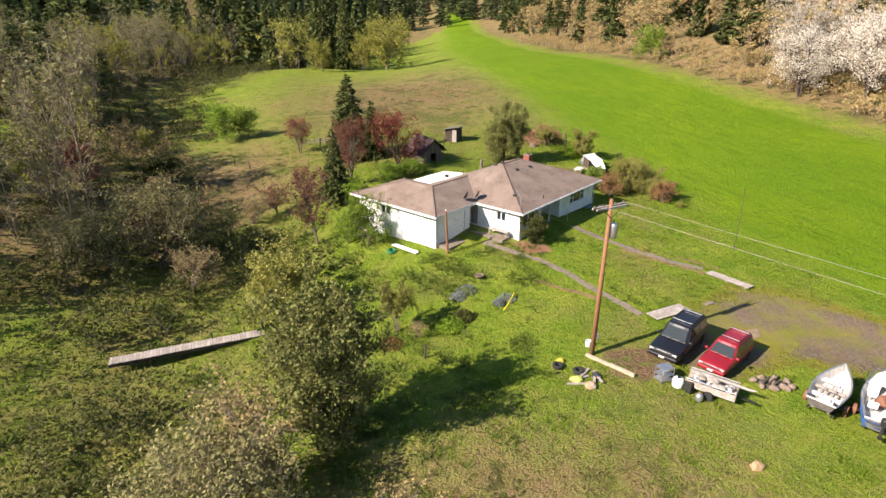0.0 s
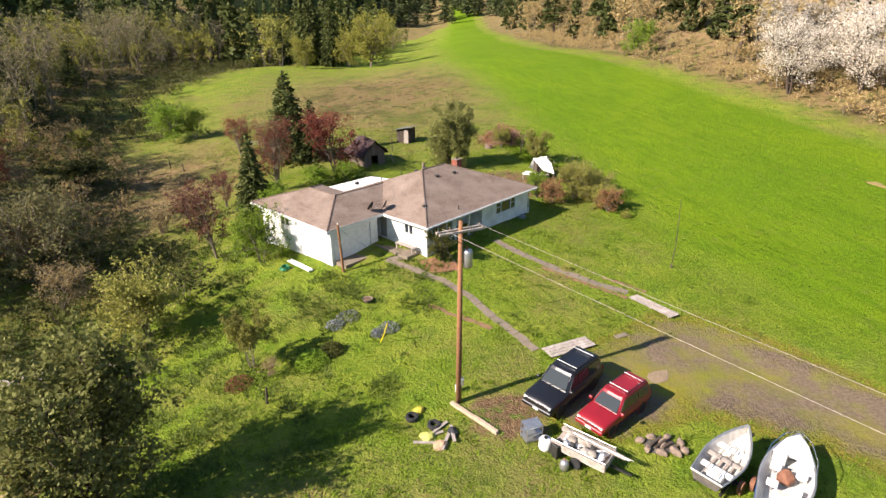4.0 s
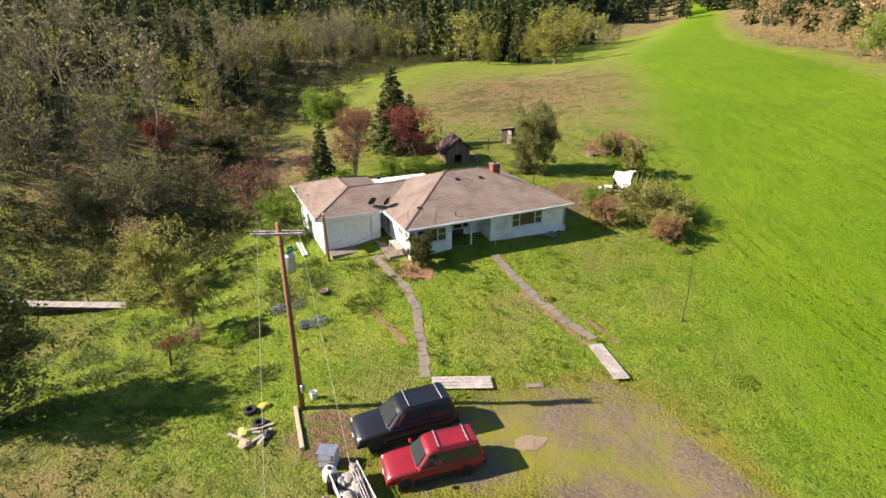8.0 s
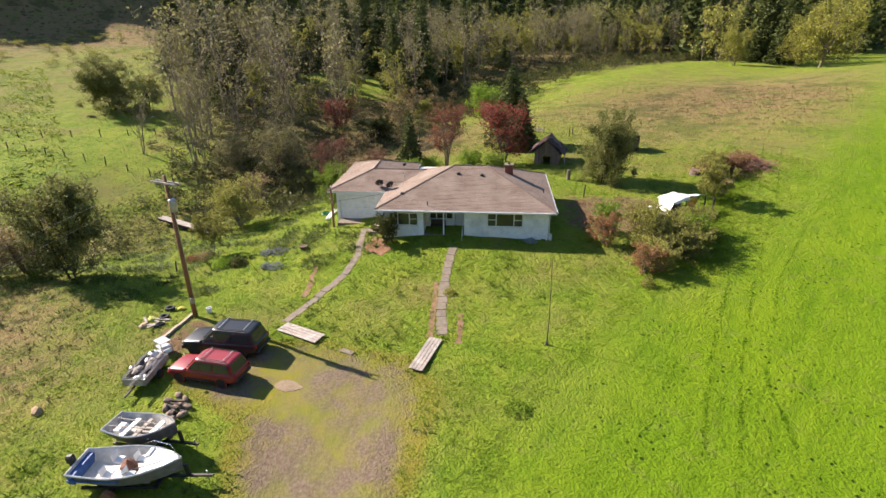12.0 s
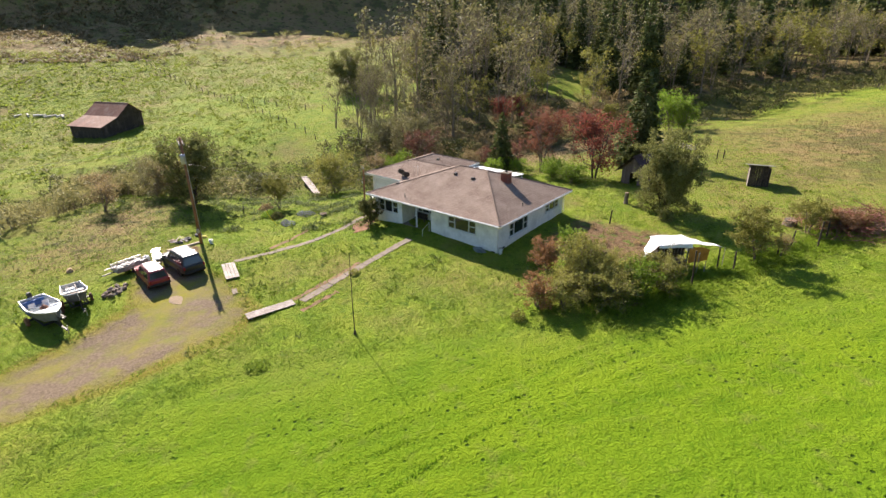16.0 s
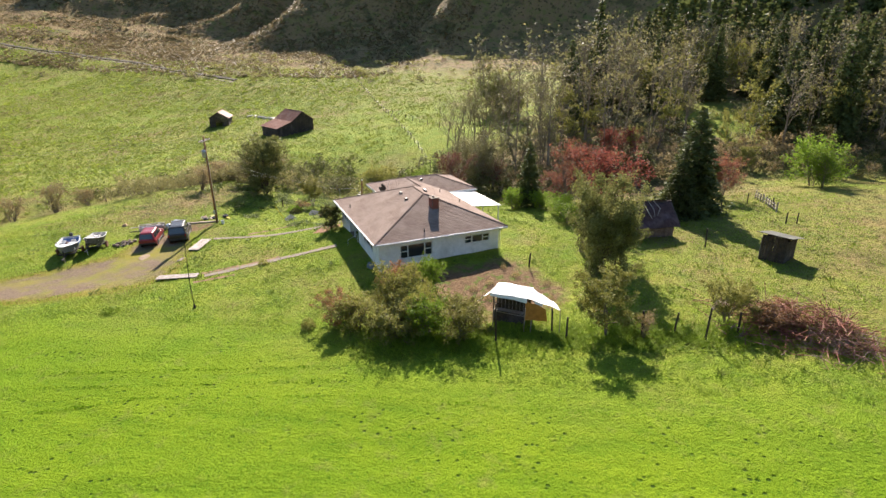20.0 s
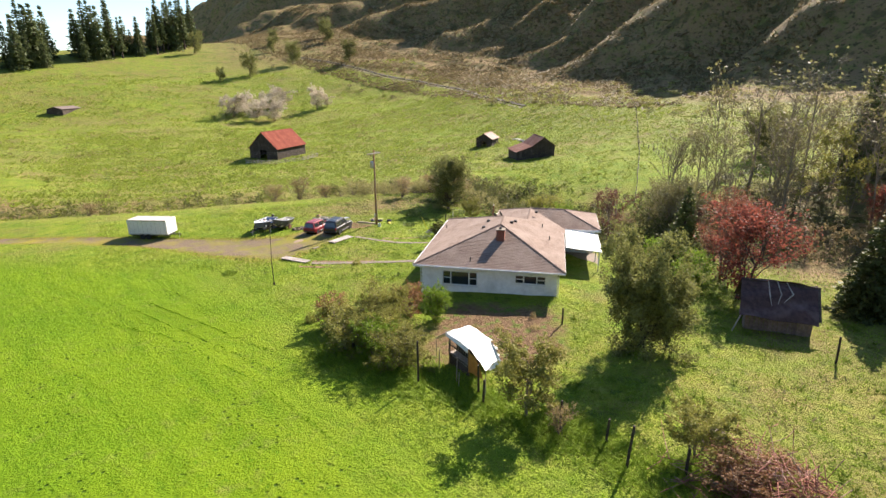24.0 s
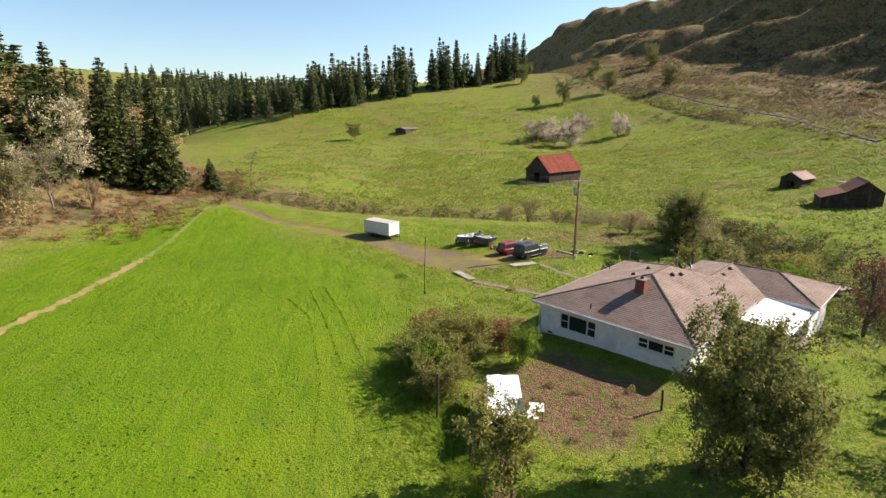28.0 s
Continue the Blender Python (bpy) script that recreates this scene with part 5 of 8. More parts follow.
def ribbon(line, width, lift=0.03, thick=0.12, step_=0.6, wob=0.06, seed=3):
    """A strip of paving laid along plan points on the ground."""
    rs = random.Random(seed)
    pts = []
    for (ax, ay), (bx, by) in zip(line, line[1:]):
        n = max(1, int(math.hypot(bx - ax, by - ay) / step_))
        pts += [(ax + (bx - ax) * k / n, ay + (by - ay) * k / n) for k in range(n)]
    pts.append(line[-1])
    rings = []
    for i, (x, y) in enumerate(pts):
        dx, dy = pts[min(i + 1, len(pts) - 1)][0] - pts[max(i - 1, 0)][0], pts[min(i + 1, len(pts) - 1)][1] - pts[max(i - 1, 0)][1]
        L = math.hypot(dx, dy)
        nx, ny = -dy / L, dx / L
        w0, w1 = width / 2 + rs.uniform(-wob, wob), width / 2 + rs.uniform(-wob, wob)
        a, b = (x + nx * w0, y + ny * w0), (x - nx * w1, y - ny * w1)
        rings.append([(*a, gz(*a) + lift), (*b, gz(*b) + lift), (*b, gz(*b) - thick), (*a, gz(*a) - thick)])
    bm = bmesh.new()
    loft(bm, rings)
    return bm


# ---- house details ----
def on_roof(u, v):
    """Height of the main and wing roofs over a point of the house plan."""
    main_z = EAVE + min(v * 0.3366, (16.4 - u) * 0.379, (13.3 - v) * 0.385, u * 0.351)
    wing_z = EAVE + min((v - 5.4) * 0.325, (u + 6) * 0.325, (17.2 - v) * 0.325) if u < 3.9 and 5.4 < v < 17.2 else 0
    return max(main_z, wing_z)


chimney = part("chimney", boxes((11.85, 12.65, 6.95, 7.7, 5.6, 5.9)), BRICK, house, "short red brick chimney")
bm = bmesh.new()
bz, row = 6.55, 0
while bz < 8.0:
    for k in range(4):
        s = 0.1 * (row % 2)
        for face in range(2):
            v0 = 6.95 if face == 0 else 7.63
            u0 = 11.85 + 0.2 * k - s * 0.5
            box(bm, max(u0, 11.85) + 0.004, min(u0 + 0.2, 12.65) - 0.004, v0, v0 + 0.07, bz + 0.004, bz + 0.062)
    for k in range(3):
        for face in range(2):
            u0 = 11.85 if face == 0 else 12.58
            v0 = 7.02 + 0.2 * k + (0.05 if row % 2 else 0)
            box(bm, u0, u0 + 0.07, v0 + 0.004, min(v0 + 0.2, 7.63) - 0.004, bz + 0.004, bz + 0.062)
    bz += 0.068
    row += 1
tagged(part("bricks", bm, BRICK, chimney), kind="stuff")
part("core", boxes((11.88, 12.62, 6.98, 7.67, 5.9, 8.0)), mat("mortar", (0.25, 0.21, 0.18), (0.18, 0.15, 0.13), 8), chimney)
part("cap", boxes((11.80, 12.70, 6.90, 7.75, 8.0, 8.07), bevel=0.015), CONCRETE, chimney)
part("flue", lathe([(0.12, 8.07), (0.13, 8.2), (0.10, 8.2), (0.10, 8.07)], 10, Matrix.Translation((12.25, 7.3, 0))), DARKMETAL, chimney)
for u, v, h in ((2.2, 2.4, 0.16), (7.3, 5.6, 0.18), (8.2, 8.0, 0.22), (9.6, 5.4, 0.18), (7.2, 8.3, 0.2), (1.2, 10.2, 0.2)):
    z = on_roof(u, v)
    part("roof_vent", boxes((u - 0.17, u + 0.17, v - 0.17, v + 0.17, z - 0.05, z + h), bevel=0.05), DARKMETAL, house, "small dark roof vent")
for u, v in ((5.0, 11.0), (8.5, 11.8), (15.6, 5.0), (4.8, 0.7)):
    z = on_roof(u, v)
    part("vent_pipe", cyl(u, v, z - 0.1, z + 0.4, 0.05, sides=8), DARKMETAL, house)
for u, v, turn in ((-0.7, 6.0, 20), (0.5, 5.5, 40)):
    z = on_roof(u, v)
    dish = part("satellite_dish", lathe([(0.0, 0.0), (0.2, 0.025), (0.34, 0.09), (0.42, 0.15), (0.42, 0.165), (0.34, 0.11), (0.2, 0.045), (0.0, 0.02)], 14, Matrix.Translation((u, v, z + 0.5)) @ Matrix.Rotation(radians(turn), 4, 'Z') @ Matrix.Rotation(radians(-62), 4, 'X')), DARKMETAL, house, "grey satellite dish on a bent mast")
    part("mast", tube(bmesh.new(), [(u + 0.15, v + 0.2, z - 0.05), (u + 0.15, v + 0.2, z + 0.25), (u, v + 0.05, z + 0.5)], 0.025), METAL, dish)
    part("arm", tube(bmesh.new(), [(u, v, z + 0.35), (u + 0.1, v - 0.5, z + 0.62), (u + 0.1, v - 0.52, z + 0.7)], 0.018), METAL, dish)
z = on_roof(1.9, 5.9)
ant = part("antenna", tube(bmesh.new(), [(1.9, 5.9, z), (1.9, 5.9, z + 1.3)], 0.02), METAL, house, "thin television antenna mast")
part("crossbar", tube(bmesh.new(), [(1.6, 5.6, z + 1.1), (2.2, 6.2, z + 1.1)], 0.012), METAL, ant)
z = on_roof(0.5, 0.6)
ant = part("wire_mast", tube(bmesh.new(), [(0.5, 0.6, z), (0.5, 0.6, z + 1.2), (0.5, 0.6, z + 1.25)], 0.02), METAL, house, "service mast at the eaves")
part("crossbar", tube(bmesh.new(), [(0.5, 0.6, z + 1.2), (2.2, 2.4, z + 1.45)], 0.012), METAL, ant)
# flat white patio roof at the back
patio = part("patio_roof", slab(bmesh.new(), [(1.95, 13.45, 5.5), (8.6, 13.45, 5.5), (8.6, 16.9, 5.2), (2.05, 16.9, 5.2)], 0.07), WHITEPLASTIC, house, "flat white patio roof panels")
for u in (2.8, 3.6, 4.4, 5.2, 6.0, 6.8, 7.6):
    part("panel_rib", slab(bmesh.new(), [(u, 13.46, 5.53), (u + 0.05, 13.46, 5.53), (u + 0.05, 16.9, 5.23), (u, 16.9, 5.23)], 0.04), WHITEPLASTIC, patio)
for u in (4.6, 8.4):
    part("patio_post", boxes((u, u + 0.1, 16.6, 16.7, 2.2, 5.15)), TRIM, patio)
part("patio_floor", boxes((2.0, 9.0, 12.75, 17.0, 2.0, 2.95)), CONCRETE, house, "worn concrete patio slab")
part("breezeway_floor", boxes((-0.9, 1.2, 1.5, 7.9, 1.6, 2.78), (-5.0, -0.9, 4.6, 5.98, 1.4, 2.42)), CONCRETE, house, "worn concrete apron")
part("downpipe", tube(bmesh.new(), [(15.88, 12.9, EAVE - 0.15), (15.88, 12.78, EAVE - 0.5), (15.88, 12.78, 3.0)], 0.04), TRIM, house)
part("downpipe", tube(bmesh.new(), [(15.9, 0.5, EAVE - 0.15), (15.86, 0.52, EAVE - 0.5), (15.86, 0.52, 2.75)], 0.04), TRIM, house)
bench = thing("garden_bench", HOUSE_M @ Matrix.Translation((0.15, 2.6, 2.78)), "grey wooden plank bench beside the house wall", "bench")
part("seat", boxes((-0.35, 0.2, -1.1, 1.1, 0.5, 0.56)), GREYWOOD, bench)
for x, y in ((-0.3, -0.95), (0.15, -0.95), (-0.3, 0.95), (0.15, 0.95)):
    part("leg", boxes((x - 0.04, x + 0.04, y - 0.04, y + 0.04, 0.0, 0.5)), GREYWOOD, bench)
bed = tagged(new("flower_bed", mesh_from(ribbon([house_xy(0.4, 0.3), house_xy(-0.2, -1.2), house_xy(1.4, -2.2)], 1.5, 0.03, 0.1, 0.4, 0.2), "flower_bed")), "bare reddish earth flower bed with edging", "flower bed")
bed.data.materials.append(mat("red_earth", (0.27, 0.13, 0.07), (0.18, 0.085, 0.05), 4, 0.95, 0.6, 20))
# ac unit at the side wall
acu = thing("wall_tap_box", HOUSE_M @ Matrix.Translation((15.95, 0.75, gz(*house_xy(15.95, 0.75)))), "pale grey meter box at the house corner", "meter box")
part("case", boxes((0.0, 0.22, -0.15, 0.15, 0.0, 0.55), bevel=0.02), WHITEPLASTIC, acu)
part("lid", boxes((-0.01, 0.23, -0.16, 0.16, 0.55, 0.6), bevel=0.01), METAL, acu)
fl = thing("lawn_furniture", HOUSE_M @ Matrix.Translation((14.2, 0.1, gz(*house_xy(14.2, 0.1)))), "green tarpaulin-covered bundle against the wall", "bundle")
part("cover", rock(0.7, 0.35, 0.35, 4), mat("grey_green_cover", (0.18, 0.2, 0.19), (0.11, 0.13, 0.12), 4), fl)
porch_bench = thing("porch_seat", HOUSE_M @ Matrix.Translation((5.6, 2.05, FLOOR - 0.05)), "dark wooden seat on the porch", "bench")
part("seat", boxes((-0.7, 0.7, -0.25, 0.25, 0.40, 0.46)), DARKWOOD, porch_bench)
part("backrest", boxes((-0.7, 0.7, 0.2, 0.25, 0.46, 0.9)), DARKWOOD, porch_bench)
for x in (-0.62, 0.62):
    for y in (-0.2, 0.2):
        part("leg", boxes((x - 0.04, x + 0.04, y - 0.04, y + 0.04, 0, 0.4)), DARKWOOD, porch_bench)


# ---- paths and boards ----
PATH_W = [house_xy(-0.4, 1.6), (3.9, 47.2), (6.2, 45.6), (8.9, 43.8), (10.9, 41.6), (12.4, 39.1), (13.8, 36.9), (14.9, 35.0)]
PATH_E = [(13.3, 51.2), (14.2, 50.2), (16.6, 48.0), (19.1, 45.9), (21.2, 44.3), (23.1, 43.0)]


def slab_path(name, line, width, label):
    """A garden path of cast slabs, one object a slab."""
    ob = tagged(new(name), label, "path", kind="structure")
    pts = []
    for (ax, ay), (bx, by) in zip(line, line[1:]):
        n = max(1, round(math.hypot(bx - ax, by - ay) / 0.95))
        pts += [(ax + (bx - ax) * k / n, ay + (by - ay) * k / n) for k in range(n)]
    pts.append(line[-1])
    for i, (p, q) in enumerate(zip(pts, pts[1:])):
        d = Vector((q[0] - p[0], q[1] - p[1]))
        e = d.normalized() * 0.02
        part("slab", ribbon([(p[0] + e.x, p[1] + e.y), (q[0] - e.x, q[1] - e.y)], width, 0.02 + 0.02 * rng.random(), 0.1, 0.5, 0.07, seed=i), CONCRETE, ob)
    return ob


slab_path("garden_path", PATH_W, 0.62, "narrow worn concrete garden path")
slab_path("entrance_path", PATH_E, 0.72, "straight worn concrete path to the porch")


def boardwalk(a, b, width, n, label):
    """Planks side by side on two bearers."""
    dx, dy = b[0] - a[0], b[1] - a[1]
    L, turn = math.hypot(dx, dy), math.degrees(math.atan2(dy, dx))
    ob = thing("boardwalk", at((a[0] + b[0]) / 2, (a[1] + b[1]) / 2, turn, 0.02), label, "boardwalk", "plank boardwalks")
    w = width / n
    for k in range(n):
        y = -width / 2 + k * w
        part("plank", boxes((-L / 2 + rng.uniform(-0.03, 0.03), L / 2 + rng.uniform(-0.03, 0.03), y + 0.012, y + w - 0.012, 0.08, 0.12), bevel=0.006), GREYWOOD, ob)
    for x in (-L / 2 + 0.25, 0, L / 2 - 0.25):
        part("bearer", boxes((x - 0.05, x + 0.05, -width / 2 + 0.03, width / 2 - 0.03, -0.06, 0.08)), GREYWOOD, ob)


boardwalk((15.5, 34.6), (18.6, 36.1), 1.15, 4, "weathered pinkish-grey planks at the path's end")
boardwalk((23.3, 42.4), (25.4, 39.4), 0.95, 4, "weathered pinkish-grey planks bridging to the gravel")
sl = thing("paving_slab", at(20.9, 37.0, 25), "loose pale paving slab at the gravel's edge", "slab")
part("slab", boxes((-0.5, 0.5, -0.2, 0.2, -0.02, 0.07), bevel=0.015), CONCRETE, sl)
cp = thing("sand_patch", at(21.9, 32.7, 40), "patch of pale sandy gravel", "patch")
part("patch", rock(0.9, 0.55, 0.05, 9), mat("pale_sand", (0.25, 0.18, 0.115), (0.19, 0.14, 0.085), 6, 0.95, 0.5, 30), cp)


# ---- utility pole and wires ----
PX, PY = 9.9, 30.0
pole = thing("utility_pole", at(PX, PY), "brown wooden utility pole with crossarms and a transformer", "utility pole")
part("shaft", tube(bmesh.new(), [(0, 0, -0.4), (0, 0, 5), (0, 0, 10.75)], [0.16, 0.14, 0.11], 12), POLEWOOD, pole, smooth=True)
arm_m = Matrix.Rotation(radians(28), 4, 'Z')
for dy in (-0.17, 0.17):
    bm = boxes((-1.25, 1.25, -0.05, 0.05, 10.2, 10.32), bevel=0.01)
    bmesh.ops.transform(bm, matrix=arm_m @ Matrix.Translation((0, dy, 0)), verts=bm.verts)
    arm = part("crossarm", bm, GREYWOOD, pole, "grey weathered crossarm")
    for x in (-1.15, -0.5, 0.5, 1.15):
        part("insulator", lathe([(0.015, 10.32), (0.035, 10.35), (0.02, 10.38), (0.035, 10.41), (0.012, 10.45)], 8, arm_m @ Matrix.Translation((x, dy, 0))), CONCRETE, arm)
for s in (-1, 1):
    bm = tube(bmesh.new(), [(0.75 * s, -0.2, 10.2), (0, -0.15, 9.6)], 0.02, 6)
    bmesh.ops.transform(bm, matrix=arm_m, verts=bm.verts)
    part("brace", bm, DARKMETAL, pole)
tr = part("transformer", lathe([(0.0, 8.3), (0.22, 8.3), (0.24, 8.35), (0.24, 9.1), (0.2, 9.2), (0.0, 9.22)], 14, Matrix.Translation((0.38, 0.1, 0))), METAL, pole, "pale grey can transformer", smooth=True)
part("bushing", cyl(0.32, 0.1, 9.2, 9.42, 0.035, sides=8), BRICK, tr)
part("bracket", boxes((0.1, 0.18, 0.03, 0.17, 8.5, 9.0)), METAL, tr)
part("meter_box", boxes((0.12, 0.28, -0.12, 0.12, 1.2, 1.65), bevel=0.02), METAL, pole)
part("conduit", tube(bmesh.new(), [(0.0, 0.17, 0.0), (0.0, 0.15, 5.0), (0.0, 0.13, 8.4)], 0.03), METAL, pole)


def wire(a, b, sag, r=0.012, material=None, name="overhead_wire", label="thin overhead wire sagging between poles"):
    a, b = Vector(a), Vector(b)
    pts = [a.lerp(b, k / 24) - Vector((0, 0, sag * 4 * (k / 24) * (1 - k / 24))) for k in range(25)]
    ob = tagged(new(name, mesh_from(tube(bmesh.new(), pts, r, 5), name)), label, "wire", "overhead wires")
    ob.data.materials.append(material or METAL)
    return ob


ptop = gz(PX, PY)
for dx, dz in ((-1.0, 10.5), (0.9, 10.5)):
    wire((PX + dx * 0.88, PY + dx * 0.47, ptop + dz), (100 + dx, -66 + dx, gz(100, -66) + dz - 0.5), 1.6, 0.007, GREYWOOD)
hx = house_xy(0.5, 0.6)
wire((PX, PY + 0.1, ptop + 8.2), (*hx, on_roof(0.5, 0.6) + 1.1), 0.35, 0.011, DARKMETAL)
wire((PX, PY + 0.1, ptop + 6.9), (0.55, 45.5, gz(0.55, 45.5) + 3.6), 0.3, 0.008, DARKMETAL)
wire((PX - 0.1, PY, ptop + 8.8), (4.2, 36.8, gz(4.2, 36.8)), 0.0, 0.005, DARKMETAL, "guy_wire", "taut guy wire with its pole")
guy = thing("guy_marker", at(4.7, 36.2), "thin yellow guy-wire guard standing in the grass", "marker")
part("guard", tube(bmesh.new(), [(0, 0, 0), (0.35, -0.42, 0.95), (0.62, -0.75, 1.9)], 0.035, 8), mat("yellow_plastic", (0.75, 0.62, 0.02), (0.65, 0.52, 0.02), 5, 0.5), guy)

gp = thing("garage_post", at(0.45, 45.5), "leaning grey wooden post with wires by the garage", "post")
part("shaft", tube(bmesh.new(), [(0, 0, -0.3), (-0.1, 0.05, 2.0), (-0.22, 0.1, 4.1)], [0.12, 0.11, 0.10], 9), POLEWOOD, gp)
for z, s in ((2.7, 0.5), (3.0, -0.55), (2.4, -0.4)):
    part("wire_stub", tube(bmesh.new(), [(-0.15, 0.05, z), (s * 0.6, -0.1, z - 0.1), (s * 1.1, -0.15, z + 0.25)], 0.015, 5), METAL, gp)
part("insulator", cyl(-0.22, 0.1, 4.1, 4.25, 0.05, sides=8), WHITEPLASTIC, gp)

# tall thin aerial pole in the grass
ap = thing("aerial_pole", at(28.2, 47.8), "tall thin bent pole standing in the lawn", "pole")
part("shaft", tube(bmesh.new(), [(0, 0, -0.2), (0.05, 0.02, 2.2), (-0.05, 0.05, 4.4), (-0.12, 0.08, 6.1)], [0.035, 0.03, 0.025, 0.02], 7), DARKWOOD, ap)
part("base_tuft", lathe([(0.0, 0.0), (0.12, 0.02), (0.06, 0.3), (0.0, 0.35)], 8), DARKWOOD, ap)


# ---- vehicles ----
def paint(name, c, rough=0.38):
    m = mat(name, c, tuple(k * 0.85 for k in c), 2, rough, 0.03, 8, spec=0.6)
    m.node_tree.nodes["Principled BSDF"].inputs["Coat Weight"].default_value = 0.15
    return m


LAMP = mat("lamp_glass", (0.6, 0.58, 0.52), (0.45, 0.44, 0.4), 6, 0.2, 0.1, 20)
REDLAMP = mat("red_lamp", (0.35, 0.02, 0.02), (0.22, 0.015, 0.015), 6, 0.25)
CHROME = mat("chrome", (0.6, 0.6, 0.6), (0.5, 0.5, 0.5), 5, 0.2, 0.0, metal=1.0)


def wheel(parent, x, y, r, w, side):
    m = Matrix.Translation((x, y, r)) @ Matrix.Rotation(radians(90), 4, 'X')
    t = part("wheel", lathe([(r * 0.62, -w / 2), (r * 0.95, -w / 2), (r, -w * 0.3), (r, w * 0.3), (r * 0.95, w / 2), (r * 0.62, w / 2)], 20, m), RUBBER, parent)
    part("rim", lathe([(0.02, side * w * 0.42), (r * 0.2, side * w * 0.5), (r * 0.5, side * w * 0.40), (r * 0.64, side * w * 0.52), (r * 0.64, -side * w * 0.3), (0.02, -side * w * 0.3)], 16, m), METAL, t)
    return t


def suv(x, y, turn, L, W, H, colour, label, rack_bars):
    """A parked sport utility vehicle; its nose points along +x of its own frame."""
    car = thing("car", at(x, y, turn), label, "car", "parked cars")
    hw, belt, r = W / 2, H * 0.56, H * 0.195

    def ring(px, z0, z1, w, crown=0.0):
        half = [(0.93, z0), (0.985, z0 + 0.06), (1.0, z0 + 0.16), (1.01, (z0 + z1) * 0.52), (0.995, z1 - 0.14), (0.97, z1 - 0.07), (0.91, z1 - 0.02), (0.8, z1), (0.4, z1 + crown * 0.8)]
        return [(px, w * a, z) for a, z in half] + [(px, 0, z1 + crown)] + [(px, -w * a, z) for a, z in reversed(half)]
    bm = bmesh.new()
    st = [(0.503, 0.46, belt * 0.66, 0.66, 0.0), (0.498, 0.40, belt * 0.74, 0.82, 0.015), (0.485, 0.36, belt * 0.81, 0.91, 0.03), (0.455, 0.34, belt * 0.87, 0.965, 0.04), (0.40, 0.33, belt * 0.91, 0.985, 0.05), (0.30, 0.32, belt * 0.955, 1.0, 0.05), (0.215, 0.32, belt * 0.99, 1.0, 0.03), (0.17, 0.32, belt, 1.0, 0.0), (-0.2, 0.32, belt, 1.0, 0.0), (-0.43, 0.34, belt, 0.985, 0.0), (-0.475, 0.37, belt, 0.96, 0.0), (-0.493, 0.42, belt * 0.97, 0.90, 0.0), (-0.5, 0.48, belt * 0.90, 0.80, 0.0)]
    loft(bm, [ring(L * f, z0, z1, hw * w, c) for f, z0, z1, w, c in st])
    part("body", bm, colour, car, smooth=True)
    # cabin
    x0, x1, xt0, xt1, zt = L * 0.225, -L * 0.485, L * 0.085, -L * 0.435, H - 0.07
    wb, wt = hw * 0.94, hw * 0.76
    rings = []
    for f, zz, inset in ((0.0, belt - 0.03, 0.0), (0.5, belt - 0.03 + 0.5 * (zt - belt), 0.0), (0.9, belt - 0.03 + 0.9 * (zt - belt), 0.0), (0.97, zt - 0.01, 0.03), (1.0, zt + 0.025, 0.09), (1.0, zt + 0.045, 0.22)):
        a, b, w = x0 + (xt0 - x0) * f - inset, x1 + (xt1 - x1) * f + inset, wb + (wt - wb) * f - inset
        rings.append([(a, -w * 0.45, zz), (a, w * 0.45, zz), (a - 0.05, w * 0.85, zz), (a - 0.15, w * 0.97, zz), (a - 0.26, w, zz), (b + 0.16, w, zz), (b + 0.05, w * 0.97, zz), (b, w * 0.86, zz), (b, -w * 0.86, zz), (b + 0.05, -w * 0.97, zz), (b + 0.16, -w, zz), (a - 0.26, -w, zz), (a - 0.15, -w * 0.97, zz), (a - 0.05, -w * 0.85, zz)])
    cabin = part("cabin", loft(bmesh.new(), rings), colour, car)

    def pane(name, p):
        n = (Vector(p[1]) - Vector(p[0])).cross(Vector(p[3]) - Vector(p[0])).normalized()
        c = sum((Vector(q) for q in p), Vector()) / 4
        n = n if n.dot(c - Vector((-L * 0.1, 0, belt))) > 0 else -n
        bm = bmesh.new()
        loft(bm, [[Vector(q) - n * 0.01 for q in p], [Vector(q) + n * 0.012 for q in p]])
        part(name, bm, CARGLASS, cabin, "tinted car glass")

    def lerp(f, along_x, s):
        """A point on the cabin's side: f up, x along, s the side."""
        w = wb + (wt - wb) * f * 0.97
        return (along_x, s * w, belt - 0.03 + (zt - belt) * f)
    f0, f1 = 0.12, 0.86
    for s in (-1, 1):
        for a0, b0, a1, b1 in ((0.165, 0.075, 0.005, 0.005), (-0.01, -0.01, -0.185, -0.185), (-0.205, -0.205, -0.42, -0.40)):
            pane("side_window", [lerp(f0, a0 * L, s), lerp(f0, a1 * L, s), lerp(f1, b1 * L, s), lerp(f1, b0 * L, s)])
        part("mirror", boxes((x0 - 0.25, x0 - 0.1, s * hw * 0.99, s * (hw * 0.99 + 0.2), belt + 0.02, belt + 0.18) if s > 0 else (x0 - 0.25, x0 - 0.1, -hw * 0.99 - 0.2, -hw * 0.99, belt + 0.02, belt + 0.18), bevel=0.03), colour, car)
        part("sill", boxes((-L * 0.2, L * 0.22, s * hw - 0.06, s * hw + 0.05, 0.30, 0.40), bevel=0.02), DARKMETAL, car)
        part("headlight", boxes((L * 0.47, L * 0.497, min(s * hw * 0.62, s * hw * 0.88), max(s * hw * 0.62, s * hw * 0.88), belt * 0.66, belt * 0.80), bevel=0.02), LAMP, car)
